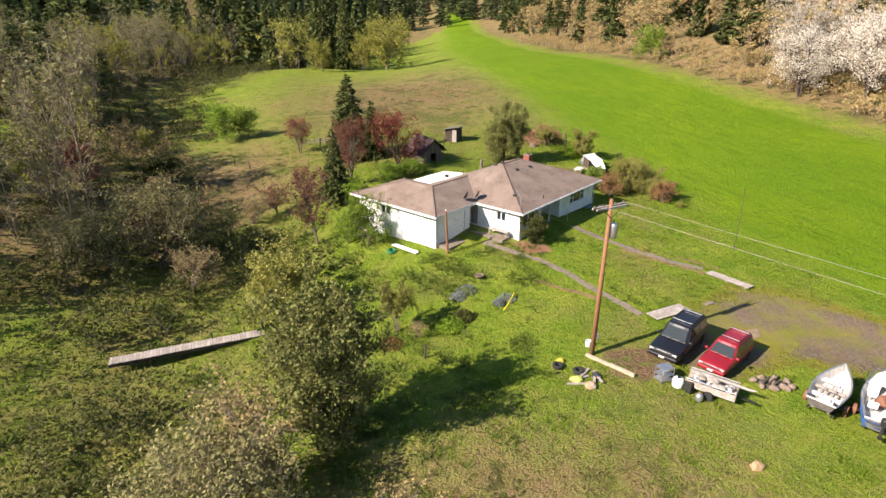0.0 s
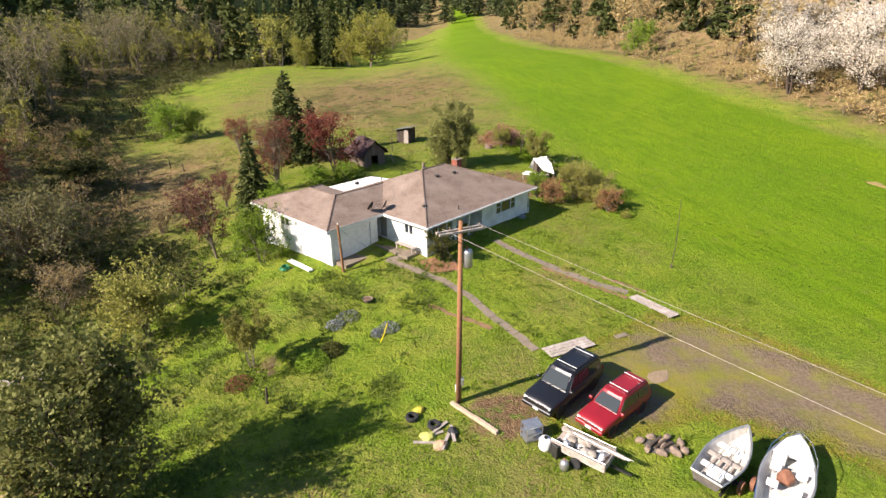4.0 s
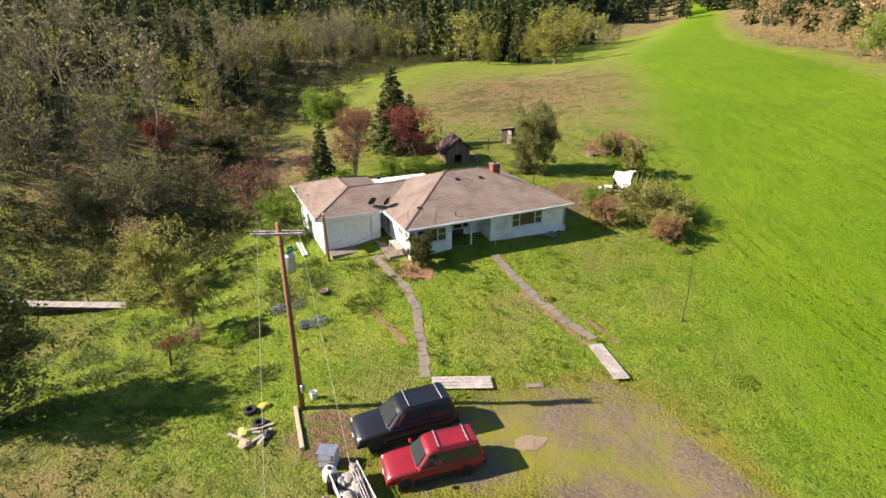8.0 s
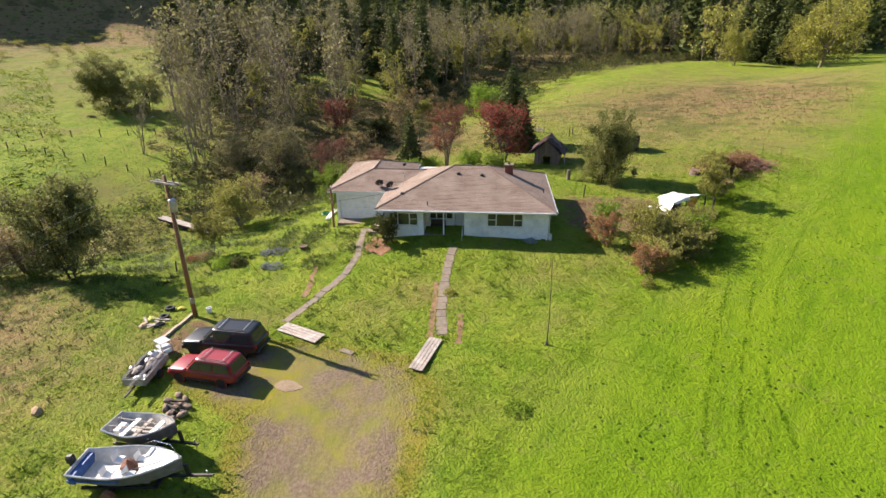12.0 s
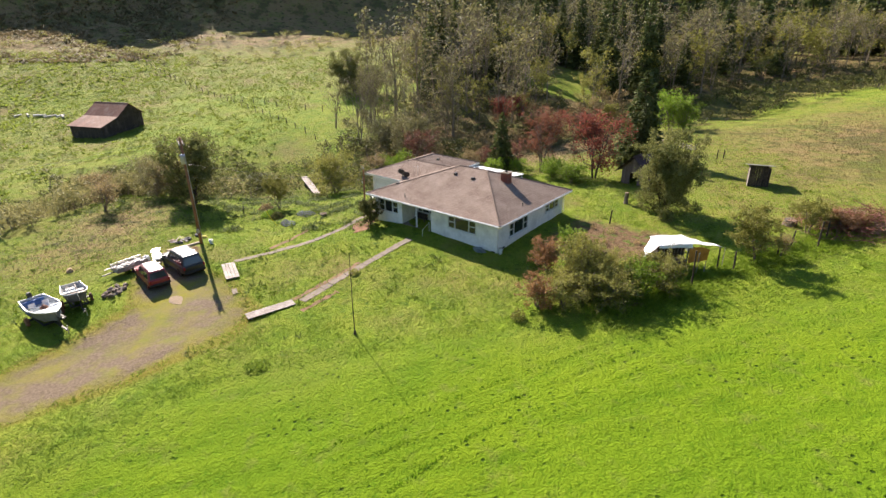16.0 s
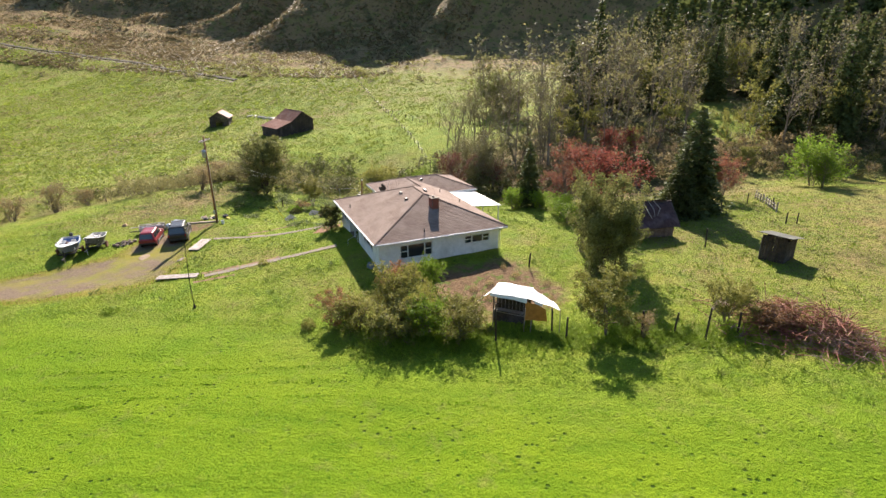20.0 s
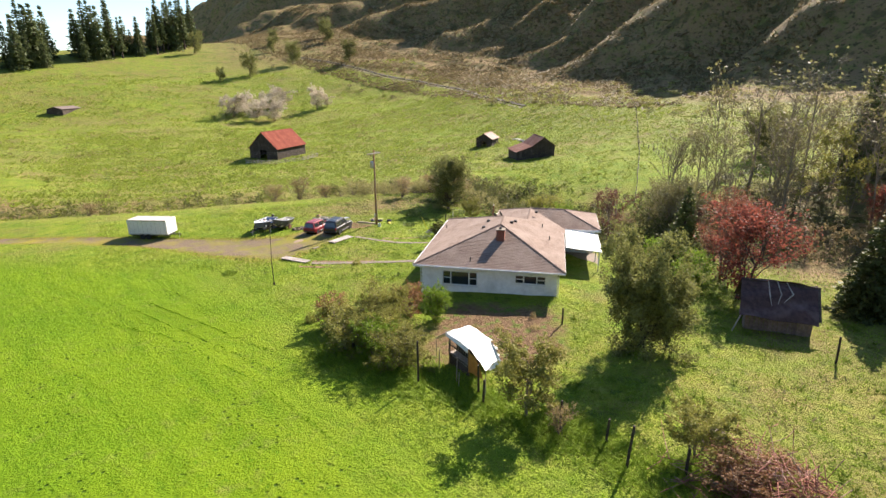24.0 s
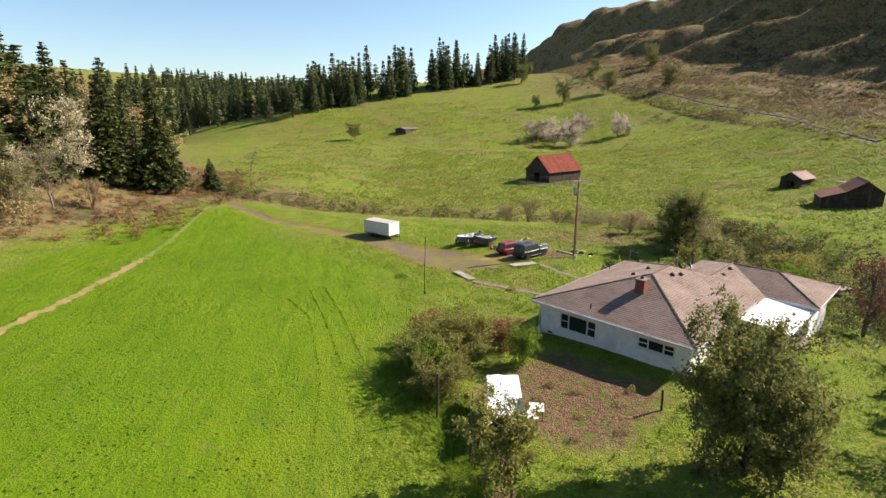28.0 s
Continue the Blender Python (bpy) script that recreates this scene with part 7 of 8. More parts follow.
# ---- footbridge over the creek ----
ba, bb = (-24.3, 32.7), (-13.6, 37.2)
bd = math.hypot(bb[0] - ba[0], bb[1] - ba[1])
fb = thing("footbridge", Matrix.Translation(((ba[0] + bb[0]) / 2, (ba[1] + bb[1]) / 2, -1.25)) @ Matrix.Rotation(math.atan2(bb[1] - ba[1], bb[0] - ba[0]), 4, 'Z'), "long grey plank footbridge over the creek", "bridge")
for k in range(int(bd / 0.22)):
    px = -bd / 2 + 0.22 * k
    part("plank", boxes((px + 0.01, px + 0.21, -0.5 + rng.uniform(-0.03, 0.03), 0.5 + rng.uniform(-0.03, 0.03), 0.0, 0.05)), GREYWOOD, fb)
for y in (-0.35, 0.35):
    part("beam", boxes((-bd / 2, bd / 2, y - 0.08, y + 0.08, -0.28, -0.002)), DARKWOOD, fb)
for px in (-3.2, -1.1, 1.2, 3.6, 5.0):
    part("post", boxes((px - 0.05, px + 0.05, 0.5, 0.6, -1.6, 0.55)), DARKWOOD, fb)
    part("pier", boxes((px - 0.08, px + 0.08, -0.35, 0.35, -1.6, -0.29)), DARKWOOD, fb)


# ---- outbuildings ----
def planks(parent, axis, fixed, a0, a1, z0, z1f, w=0.24, out=0.0, material=None, gap=0.012):
    """Upright boards along a wall; z1f gives the top at a place along it."""
    n = max(1, round((a1 - a0) / w))
    w = (a1 - a0) / n
    for k in range(n):
        s0, s1 = a0 + k * w + gap, a0 + (k + 1) * w - gap
        d = rng.uniform(0, 0.02)
        t0, t1 = z1f(s0), z1f(s1)
        bm = bmesh.new()
        y0, y1 = fixed + out * d - 0.02, fixed + out * d + 0.02
        low = z0 + rng.uniform(-0.05, 0.03)
        if axis == 'x':
            rings = [[(s0, y0, low), (s1, y0, low), (s1, y1, low), (s0, y1, low)], [(s0, y0, t0), (s1, y0, t1), (s1, y1, t1), (s0, y1, t0)]]
        else:
            rings = [[(y0, s0, low), (y1, s0, low), (y1, s1, low), (y0, s1, low)], [(y0, s0, t0), (y1, s0, t0), (y1, s1, t1), (y0, s1, t1)]]
        loft(bm, rings)
        part("board", bm, material or DARKWOOD, parent)


def sheets(parent, p, q, r_, s_, n, material, label=""):
    """Corrugated roofing between two lower and two upper corners, one object a sheet."""
    P, Q, R2, S2 = [Vector(v) for v in (p, q, r_, s_)]
    for k in range(n):
        a, b = k / n, (k + 1) / n
        bm = bmesh.new()
        rings = []
        for j in range(9):
            f = a + (b - a) * j / 8
            lo, hi = P.lerp(Q, f), S2.lerp(R2, f)
            h = 0.02 * (j % 2) + 0.004 * (k % 2)
            rings.append([lo + Vector((0, 0, h)), hi + Vector((0, 0, h)), hi + Vector((0, 0, h - 0.03)), lo + Vector((0, 0, h - 0.03))])
        loft(bm, rings)
        bmesh.ops.recalc_face_normals(bm, faces=bm.faces)
        part("roof_sheet", bm, material, parent, label)


REDROOF = mat("red_rusty_roofing", (0.20, 0.056, 0.036), (0.15, 0.042, 0.028), 3, 0.9, 0.2, 12, c3=(0.25, 0.075, 0.045), scale3=0.6, vary=0.12, spec=0.06)
GREYROOF = mat("grey_brown_sheet_roofing", (0.20, 0.16, 0.14), (0.13, 0.10, 0.085), 3, 0.6, 0.2, 12, vary=0.12, spec=0.06)
BROWNROOF = mat("brown_sheet_roofing", (0.22, 0.105, 0.072), (0.15, 0.075, 0.052), 3, 0.6, 0.2, 12, c3=(0.28, 0.19, 0.145), scale3=0.5, vary=0.12, spec=0.06)


def gabled(name, m, L, W, eave, ridge, roof_m, label, category, group="", sheets_n=9, lean=0.0, lean_z=0.0, door=None, wall_m=None):
    """A boarded outbuilding: ridge along x from -L to 0, front gable at x = 0; lean: width of a lean-to on the +y side."""
    ob = thing(name, m, label, category, group)
    g = lambda y: eave + (ridge - eave) * (1 - abs(y) / (W / 2))  # noqa: E731
    if door:
        planks(ob, 'y', 0.0, -W / 2, door[0], -1.2, g, material=wall_m)
        planks(ob, 'y', 0.0, door[1], W / 2, -1.2, g, material=wall_m)
        planks(ob, 'y', 0.0, door[0], door[1], door[2], g, material=wall_m)
    else:
        planks(ob, 'y', 0.0, -W / 2, W / 2, -1.2, g, material=wall_m)
    planks(ob, 'y', -L, -W / 2, W / 2, -1.2, g, material=wall_m)
    planks(ob, 'x', -W / 2, -L, 0, -1.2, lambda s: eave, 0.3, material=wall_m)
    planks(ob, 'x', W / 2, -L, 0, -1.2, lambda s: eave, 0.3, material=wall_m)
    o = 0.4
    k = (ridge - eave) / (W / 2)
    sheets(ob, (-L - o, -W / 2 - o, eave - k * o + 0.06), (o, -W / 2 - o, eave - k * o + 0.06), (o, 0, ridge + 0.06), (-L - o, 0, ridge + 0.06), sheets_n, roof_m)
    sheets(ob, (-L - o, W / 2 + o, eave - k * o + 0.06), (o, W / 2 + o, eave - k * o + 0.06), (o, 0, ridge + 0.06), (-L - o, 0, ridge + 0.06), sheets_n, roof_m)
    part("ridge_cap", tube(bmesh.new(), [(-L - o, 0, ridge + 0.07), (o, 0, ridge + 0.07)], 0.08, 6), roof_m, ob)
    if lean:
        y1 = W / 2 + lean
        planks(ob, 'y', 0.0, W / 2, y1, -1.2, lambda s: eave - 0.15 + (lean_z - eave) * (s - W / 2) / lean)
        planks(ob, 'y', -L, W / 2, y1, -1.2, lambda s: eave - 0.15 + (lean_z - eave) * (s - W / 2) / lean)
        planks(ob, 'x', y1, -L, 0, -1.2, lambda s: lean_z - 0.15, 0.3)
        sheets(ob, (-L - o, y1 + o, lean_z - 0.12), (o, y1 + o, lean_z - 0.12), (o, W / 2 + 0.1, eave - 0.06), (-L - o, W / 2 + 0.1, eave - 0.06), sheets_n, BROWNROOF)
    return ob


def ground_m(x, y, turn):
    return Matrix.Translation((x, y, gz(x, y))) @ Matrix.Rotation(radians(turn), 4, 'Z')


gabled("barn", ground_m(6.2, -70.7, 41), 14.8, 10.1, 3.5, 8.1, REDROOF, "old dark wooden barn with a rusty red roof", "barn", sheets_n=12, door=(-1.2, 1.2, 2.8))
gabled("shed", ground_m(-53.8, -15.0, 249), 8.3, 5.8, 3.1, 5.1, BROWNROOF, "dark boarded shed with a rusty roof and lean-to", "shed", "field sheds", 7, lean=4.0, lean_z=1.7)
gabled("shed", ground_m(-54.8, -40.9, 38), 6.8, 5.0, 2.6, 4.1, BROWNROOF, "small dark field shed with a brown sheet roof", "shed", "field sheds", 6, door=(-0.9, 0.9, 1.9))
gabled("shed", ground_m(70.5, -195.8, 60), 12.5, 7.0, 2.4, 3.3, GREYROOF, "low distant open-sided hay shed", "shed", "field sheds", 6)
for k in range(7):
    lg = thing("log", at(-67.5 + 0.55 * k, -42 + 2.1 * k + 0.6 * (k % 3), 35 * k), "pale sawn log lying beside the shed", "log", "pale logs")
    part("log", tube(bmesh.new(), [(-1.3, 0, 0.25 + 0.1 * (k % 2)), (1.3, 0.2, 0.3)], 0.22, 8), mat("pale_log_%s" % "abcdefg"[k], (0.55, 0.5, 0.42), (0.42, 0.37, 0.3), 4) if k == 0 else bpy.data.materials["pale_log_a"], lg)

# privy-like lean shed
pv = thing("tool_shed", ground_m(1.7, 90.9, -26), "small dark wooden shed with a sloping roof", "shed")
planks(pv, 'x', -1.0, -1.1, 0.2, -0.4, lambda s: 2.0)
planks(pv, 'x', 1.0, -1.1, 1.1, -0.4, lambda s: 2.0)
planks(pv, 'y', -1.1, -1.0, 1.0, -0.4, lambda s: 1.9)
planks(pv, 'y', 1.1, -1.0, 1.0, -0.4, lambda s: 2.25)
dr = part("door", boxes((0.25, 1.02, -1.07, -1.03, -0.1, 1.95)), GREYWOOD, pv, "pale board door")
part("hinge", boxes((0.25, 0.5, -1.085, -1.07, 1.5, 1.56)), DARKMETAL, dr)
sheets(pv, (-1.45, -1.4, 1.95), (-1.45, 1.4, 1.95), (1.45, 1.4, 2.5), (1.45, -1.4, 2.5), 4, mat("mossy_grey_roofing", (0.125, 0.125, 0.10), (0.08, 0.082, 0.062), 4, 0.9, 0.3, 15, vary=0.15))

# old shed under a dark tarpaulin
ts = gabled("old_shed", ground_m(-1.5, 77.7, -52), 4.3, 3.2, 1.8, 3.3, DARKWOOD, "collapsing grey shed under a torn purple-brown tarpaulin", "shed", sheets_n=5, door=(-0.5, 0.5, 1.4), wall_m=mat("brown_grey_boards", (0.21, 0.155, 0.125), (0.13, 0.095, 0.078), 6, 0.9, 0.4, 30, vary=0.2))
PURPLE = mat("purple_brown_tarpaulin", (0.090, 0.055, 0.052), (0.052, 0.033, 0.032), 3, 0.85, 0.5, 5, c3=(0.15, 0.105, 0.10), spec=0.1)
part("tarpaulin", cloth([(-4.5, -0.1, 3.52), (0.45, -0.1, 3.52), (0.5, 2.5, 1.35), (-4.5, 2.4, 1.4)], 16, -0.10, 0.075, seed=3), PURPLE, ts, "torn dark tarpaulin")
part("tarpaulin", cloth([(-4.5, 0.1, 3.52), (0.45, 0.1, 3.52), (0.5, -2.4, 1.4), (-4.5, -2.4, 1.4)], 16, -0.10, 0.075, seed=5), PURPLE, ts, "torn dark tarpaulin")
for k in range(3):
    x = -3.6 + 0.5 * k
    part("torn_strip", tube(bmesh.new(), [(x + 1.1 + 0.1 * k, 0.15, 3.57), (x + 0.7 + 0.25 * k, 0.9 + 0.1 * k, 2.96 - 0.08 * k), (x + 1.3 - 0.1 * k, 1.5 + 0.15 * k, 2.46 - 0.12 * k)], [0.03, 0.05, 0.02], 5), GREYWOOD, ts, "pale torn plastic strip")
part("prop", tube(bmesh.new(), [(0.9, 2.6, 0.0), (0.4, 2.3, 1.45)], 0.05, 6), GREYWOOD, ts)

# animal hutch with white tarpaulins in the garden
hu_m = Matrix.Translation((20.6, 72.75, gz(20.6, 72.75))) @ Matrix.Rotation(radians(92), 4, 'Z') @ Matrix.Diagonal((0.86, 0.86, 0.92, 1))
hutch = thing("garden_hutch", hu_m, "raised wire-fronted hutch draped with white tarpaulins", "hutch")
for x in (-1.35, 1.35):
    for y in (-0.9, 0.9):
        part("post", boxes((x - 0.05, x + 0.05, y - 0.05, y + 0.05, -0.3, 2.4)), DARKWOOD, hutch)
part("floor", boxes((-1.4, 1.4, -0.95, 0.95, 0.75, 0.82)), GREYWOOD, hutch)
part("back_panel", boxes((-1.4, 1.4, 0.88, 0.92, 0.82, 2.35)), DARKWOOD, hutch)
for k in range(9):
    x = -1.28 + 0.32 * k
    part("front_bar", boxes((x - 0.015, x + 0.015, -0.955, -0.93, 0.82, 2.3)), GREYWOOD, hutch)
for z in (0.82, 1.5, 2.25):
    part("rail", boxes((-1.4, 1.4, -0.98, -0.92, z, z + 0.07)), DARKWOOD, hutch)
part("skirt", boxes((-1.38, 1.38, -0.90, -0.86, -0.3, 0.74)), DARKWOOD, hutch, "dark boards below the hutch floor")
part("nest_box", boxes((-1.3, 1.3, -0.3, 0.86, 0.83, 2.1), bevel=0.02), DARKWOOD, hutch)
ORANGE = mat("orange_tarpaulin", (0.60, 0.27, 0.06), (0.46, 0.19, 0.04), 3, 0.5, 0.3, 5)
part("roof_tarpaulin", cloth([(-1.6, -1.1, 2.38), (1.55, -1.1, 2.40), (1.55, 1.1, 2.48), (-1.6, 1.1, 2.45)], 10, -0.22, 0.025, seed=2), TARP, hutch)
part("valance", cloth([(-1.6, -1.1, 2.38), (1.55, -1.1, 2.40), (1.6, -1.16, 2.08), (-1.62, -1.15, 2.16)], 8, 0.02, 0.02, seed=12), TARP, hutch)
part("awning", cloth([(1.5, -1.0, 2.42), (1.5, 0.9, 2.46), (3.5, 0.1, 2.05), (4.5, -1.6, 2.2)], 10, 0.14, 0.03, seed=6), TARP, hutch)
part("side_tarpaulin", cloth([(1.5, -0.2, 2.40), (1.5, 1.0, 2.45), (2.3, 1.5, 0.9), (2.5, 0.2, 0.7)], 8, 0.1, 0.03, seed=4), TARP, hutch)
part("orange_sheet", cloth([(1.42, -0.98, 2.25), (3.2, -1.25, 1.9), (3.3, -0.95, 0.7), (1.42, -0.98, 0.55)], 8, 0.08, 0.05, seed=9), ORANGE, hutch, "faded orange tarpaulin")
part("end_tarpaulin", cloth([(-1.55, -1.05, 2.40), (-1.55, 0.9, 2.42), (-2.4, 0.2, 1.6), (-3.0, -1.3, 1.35)], 8, 0.1, 0.03, seed=7), TARP, hutch)
for x, y, z in ((4.45, -1.56, 2.17), (-2.9, -1.25, 1.36)):
    part("tarpaulin_pole", tube(bmesh.new(), [(x + 0.05, y, -0.3), (x, y, z)], 0.03, 6), GREYWOOD, hutch)
for x, y, turn in ((0.55, 1.75, 8), (-0.45, 2.35, -4)):
    tb = thing("low_table", hu_m @ pose(x, y, 0, 0, 0, turn), "low rough table of pale boards beside the hutch", "table", "pale board tables")
    for k in range(4):
        part("board", boxes((-0.55 + 0.28 * k, -0.29 + 0.28 * k, -0.5, 0.5, 0.72, 0.75), bevel=0.005), WHITEPLASTIC, tb)
    for lx in (-0.45, 0.45):
        for ly in (-0.4, 0.4):
            part("leg", boxes((lx - 0.03, lx + 0.03, ly - 0.03, ly + 0.03, -0.25, 0.72)), GREYWOOD, tb)
for x, y, hh in ((-1.0, -2.1, 1.5), (1.7, -2.2, 2.1), (2.3, -2.4, 1.3)):
    sk = thing("garden_stake", hu_m @ pose(x, y, 0), "thin weathered garden stake before the hutch", "stake", "garden stakes")
    part("stake", tube(bmesh.new(), [(0, 0, -0.4), (0.05, 0.02, hh)], 0.035, 6), GREYWOOD, sk)

# garden stakes, fence posts, stumps
for x, y, h in ((19.2, 83.8, 1.5), (18.1, 87.6, 1.5), (22.0, 76.2, 1.9), (22.4, 77.3, 1.6), (24.5, 73.0, 2.9), (20.6, 81.9, 1.9), (19.8, 85.7, 2.3), (-1.2, 30.6, 1.1), (0.1, 85.2, 1.9), (10.9, 71.0, 1.4), (-11.2, 92.8, 1.3), (-11.4, 93.8, 1.2), (-18.2, 92.1, 1.3), (-20.7, 89.5, 1.4), (-14.5, 86.5, 1.5), (-33.0, 83.0, 1.4), (-30.0, 81.0, 1.2), (-36.0, 79.5, 1.3)):
    fp_ = thing("fence_post", at(x, y, rng.uniform(0, 90)), "weathered dark wooden fence post", "post", "fence posts")
    lx, ly = rng.uniform(-0.12, 0.12), rng.uniform(-0.12, 0.12)
    part("post", tube(bmesh.new(), [(0, 0, -0.3), (lx * 0.5, ly * 0.5, h * 0.5), (lx, ly, h)], [0.075, 0.07, 0.06], 7), DARKWOOD, fp_)
for x, y, r, h in ((14.6, 86.6, 0.55, 0.55), (5.4, 74.5, 0.22, 1.2)):
    st = thing("tree_stump", at(x, y), "old sawn tree stump in the grass", "stump")
    part("stump", tube(bmesh.new(), [(0, 0, -0.2), (0, 0, h * 0.4), (0.05, 0, h)], [r * 1.25, r, r * 0.9], 10), BARK, st)
    part("cut_face", lathe([(0.0, h + 0.002), (r * 0.86, h + 0.004), (0.0, h + 0.012)], 10, Matrix.Translation((0.05, 0, 0))), mat("cut_wood", (0.26, 0.16, 0.10), (0.17, 0.11, 0.07), 9), st)


def rail_fence(line, label, posts=3.0, wires=True, h=1.15, material=None, boards=0):
    """A field fence: posts with wires or boards between them."""
    ob = thing("fence", Matrix(), label, "fence", "field fences")
    pts = []
    for (ax, ay), (bx, by) in zip(line, line[1:]):
        n = max(1, round(math.hypot(bx - ax, by - ay) / posts))
        pts += [(ax + (bx - ax) * k / n, ay + (by - ay) * k / n) for k in range(n)]
    pts.append(line[-1])
    for x, y in pts:
        z = gz(x, y)
        part("post", tube(bmesh.new(), [(x, y, z - 0.3), (x + rng.uniform(-0.08, 0.08), y + rng.uniform(-0.08, 0.08), z + h * rng.uniform(0.85, 1.1))], [0.08, 0.07], 6), material or DARKWOOD, ob)
    if wires:
        for f in (0.45, 0.75, 0.98):
            part("wire", tube(bmesh.new(), [(x, y, gz(x, y) + h * f) for x, y in pts], 0.006, 4), DARKMETAL, ob)
    for k in range(boards):
        for (ax, ay), (bx, by) in zip(pts, pts[1:]):
            z0, z1 = gz(ax, ay) + 0.35 + 0.35 * k, gz(bx, by) + 0.35 + 0.35 * k
            part("rail", tube(bmesh.new(), [(ax, ay, z0), (bx, by, z1)], 0.07, 4), material or DARKWOOD, ob)


rail_fence([(-35.7, 36.5), (-44.2, 29.1), (-65.4, 10.4), (-91.4, -13.8), (-115.6, -37)], "old wire fence running up the pasture", 3.5)
rail_fence([(-73.5, 3), (-62, 22), (-54, 42)], "old wire fence beside the creek trees", 4.0)
rail_fence([(12.4, -65.4), (4.7, -60.1), (-3.6, -62.4), (-9.5, -67.2)], "pale board corral fence before the barn", 2.6, False, 1.2, GREYWOOD, 3)
rail_fence([(-24.0, 90.5), (-20.5, 91.5), (-16.5, 92.3)], "broken picket fence under the fruit tree", 1.0, False, 1.1, GREYWOOD, 2)

# brush pile
rsb = np.random.RandomState(77)
bp = thing("brush_pile", at(17.0, 91.9, 62), "large heap of reddish cut branches and brambles", "brush pile")
V, F = [], []
for _ in range(900):
    c = np.array((rsb.normal(0, 2.6), rsb.normal(0, 1.4), 0.0))
    top_ = 2.2 * np.exp(-(c[0] / 3.4) ** 2 - (c[1] / 1.9) ** 2)
    c[2] = rsb.uniform(0.05, max(0.15, top_))
    d = rsb.normal(size=3) * (1, 1, 0.35)
    d = d / np.linalg.norm(d) * rsb.uniform(0.5, 1.5)
    rod(V, F, (c - d, c + rsb.normal(size=3) * 0.1, c + d), (0.022, 0.02, 0.008), 4)
V = [(v[0], v[1], max(v[2], -0.1)) for v in V]
tagged(part("brushwood", raw_mesh("brushwood", V, F, mat("red_brown_twigs", (0.30, 0.11, 0.075), (0.20, 0.09, 0.06), 5, 0.9, 0.3, 20, c3=(0.42, 0.34, 0.27), scale3=0.8)), None, bp), kind="stuff")
c = np.stack((rsb.normal(0, 2.6, 4200), rsb.normal(0.4, 1.5, 4200), np.zeros(4200)), 1)
c[:, 2] = rsb.uniform(0, 1, 4200) * 2.0 * np.exp(-(c[:, 0] / 3.0) ** 2 - (c[:, 1] / 1.8) ** 2) + 0.05
lv, lf = leaf_cards(c, 0.08, rsb)
tagged(part("bramble_leaves", raw_mesh("bramble_leaves", lv, lf, LEAF["olive"]), None, bp), kind="stuff")


# ---- low planting ----
def clump(name, x, y, r, h, n, leaf, size, label, category, long=1.0):
    """A low clump of leaves."""
    ob = thing(name, at(x, y, rng.uniform(0, 360)), label, category)
    rs = np.random.RandomState(int(abs(x * 31 + y * 17)) % 9999)
    a, q = rs.uniform(0, 6.28, n), np.sqrt(rs.uniform(0, 1, n)) * r
    p = np.stack((q * np.cos(a), q * np.sin(a), rs.uniform(0.02, 1, n) * h * (1 - 0.8 * (q / r) ** 2) + 0.02), 1)
    lv, lf = leaf_cards(p, size, rs, long=long)
    part("leaves", raw_mesh("leaves", lv, lf, LEAF[leaf] if isinstance(leaf, str) else leaf), None, ob)


LAVENDER = leaf_mat("lavender_flowers", (0.27, 0.25, 0.36), (0.17, 0.23, 0.11))
for x, y, r in ((2.0, 39.2, 0.9), (1.2, 38.3, 0.7), (5.1, 37.7, 0.75), (4.4, 37.1, 0.5)):
    clump("lavender", x, y, r, 0.5, 420, LAVENDER, 0.05, "lavender bush with pale violet flowers", "flower", 1.6)
clump("low_shrub", 0.6, 34.4, 1.15, 0.95, 2400, "green", 0.06, "low rounded yellow-green shrub in the lawn", "shrub")
clump("low_shrub", 1.6, 35.4, 0.8, 0.8, 1300, "dark", 0.06, "low rounded dark shrub in the lawn", "shrub")
clump("low_shrub", 27.6, 59.3, 0.55, 1.0, 600, "olive", 0.06, "small weedy shrub at the field's edge", "shrub")
clump("low_shrub", -3.6, 32.6, 0.9, 0.6, 800, "rust", 0.05, "reddish low bush on the bank", "shrub")
clump("low_shrub", 19.0, 46.6, 0.5, 0.5, 500, "olive", 0.05, "tall grass clump beside the path", "shrub")
clump("low_shrub", 31.7, 42.0, 0.8, 0.4, 420, "green", 0.06, "rank weeds round a stone in the lawn", "shrub")
for x, y, r in ((15.5, 69.0, 0.4), (17.2, 68.2, 0.35), (13.2, 70.5, 0.4), (15.9, 72.0, 0.35), (18.2, 70.0, 0.4), (13.8, 73.5, 0.4), (16.6, 74.6, 0.35), (12.2, 69.0, 0.3)):
    clump("garden_plant", x, y, r, 0.6, 260, "tan", 0.04, "dry stalks of a garden plant in bare soil", "plant")

# trenches and tracks
TRENCH = mat("trench_earth", (0.26, 0.15, 0.075), (0.15, 0.09, 0.05), 4, 0.95, 0.6, 20)


def strip(name, line, width, lift, material, label, category, wob=0.12):
    ob = tagged(new(name, mesh_from(ribbon(line, width, lift, 0.08, 0.5, wob, seed=len(line)), name)), label, category, kind="structure")
    ob.data.materials.append(material)


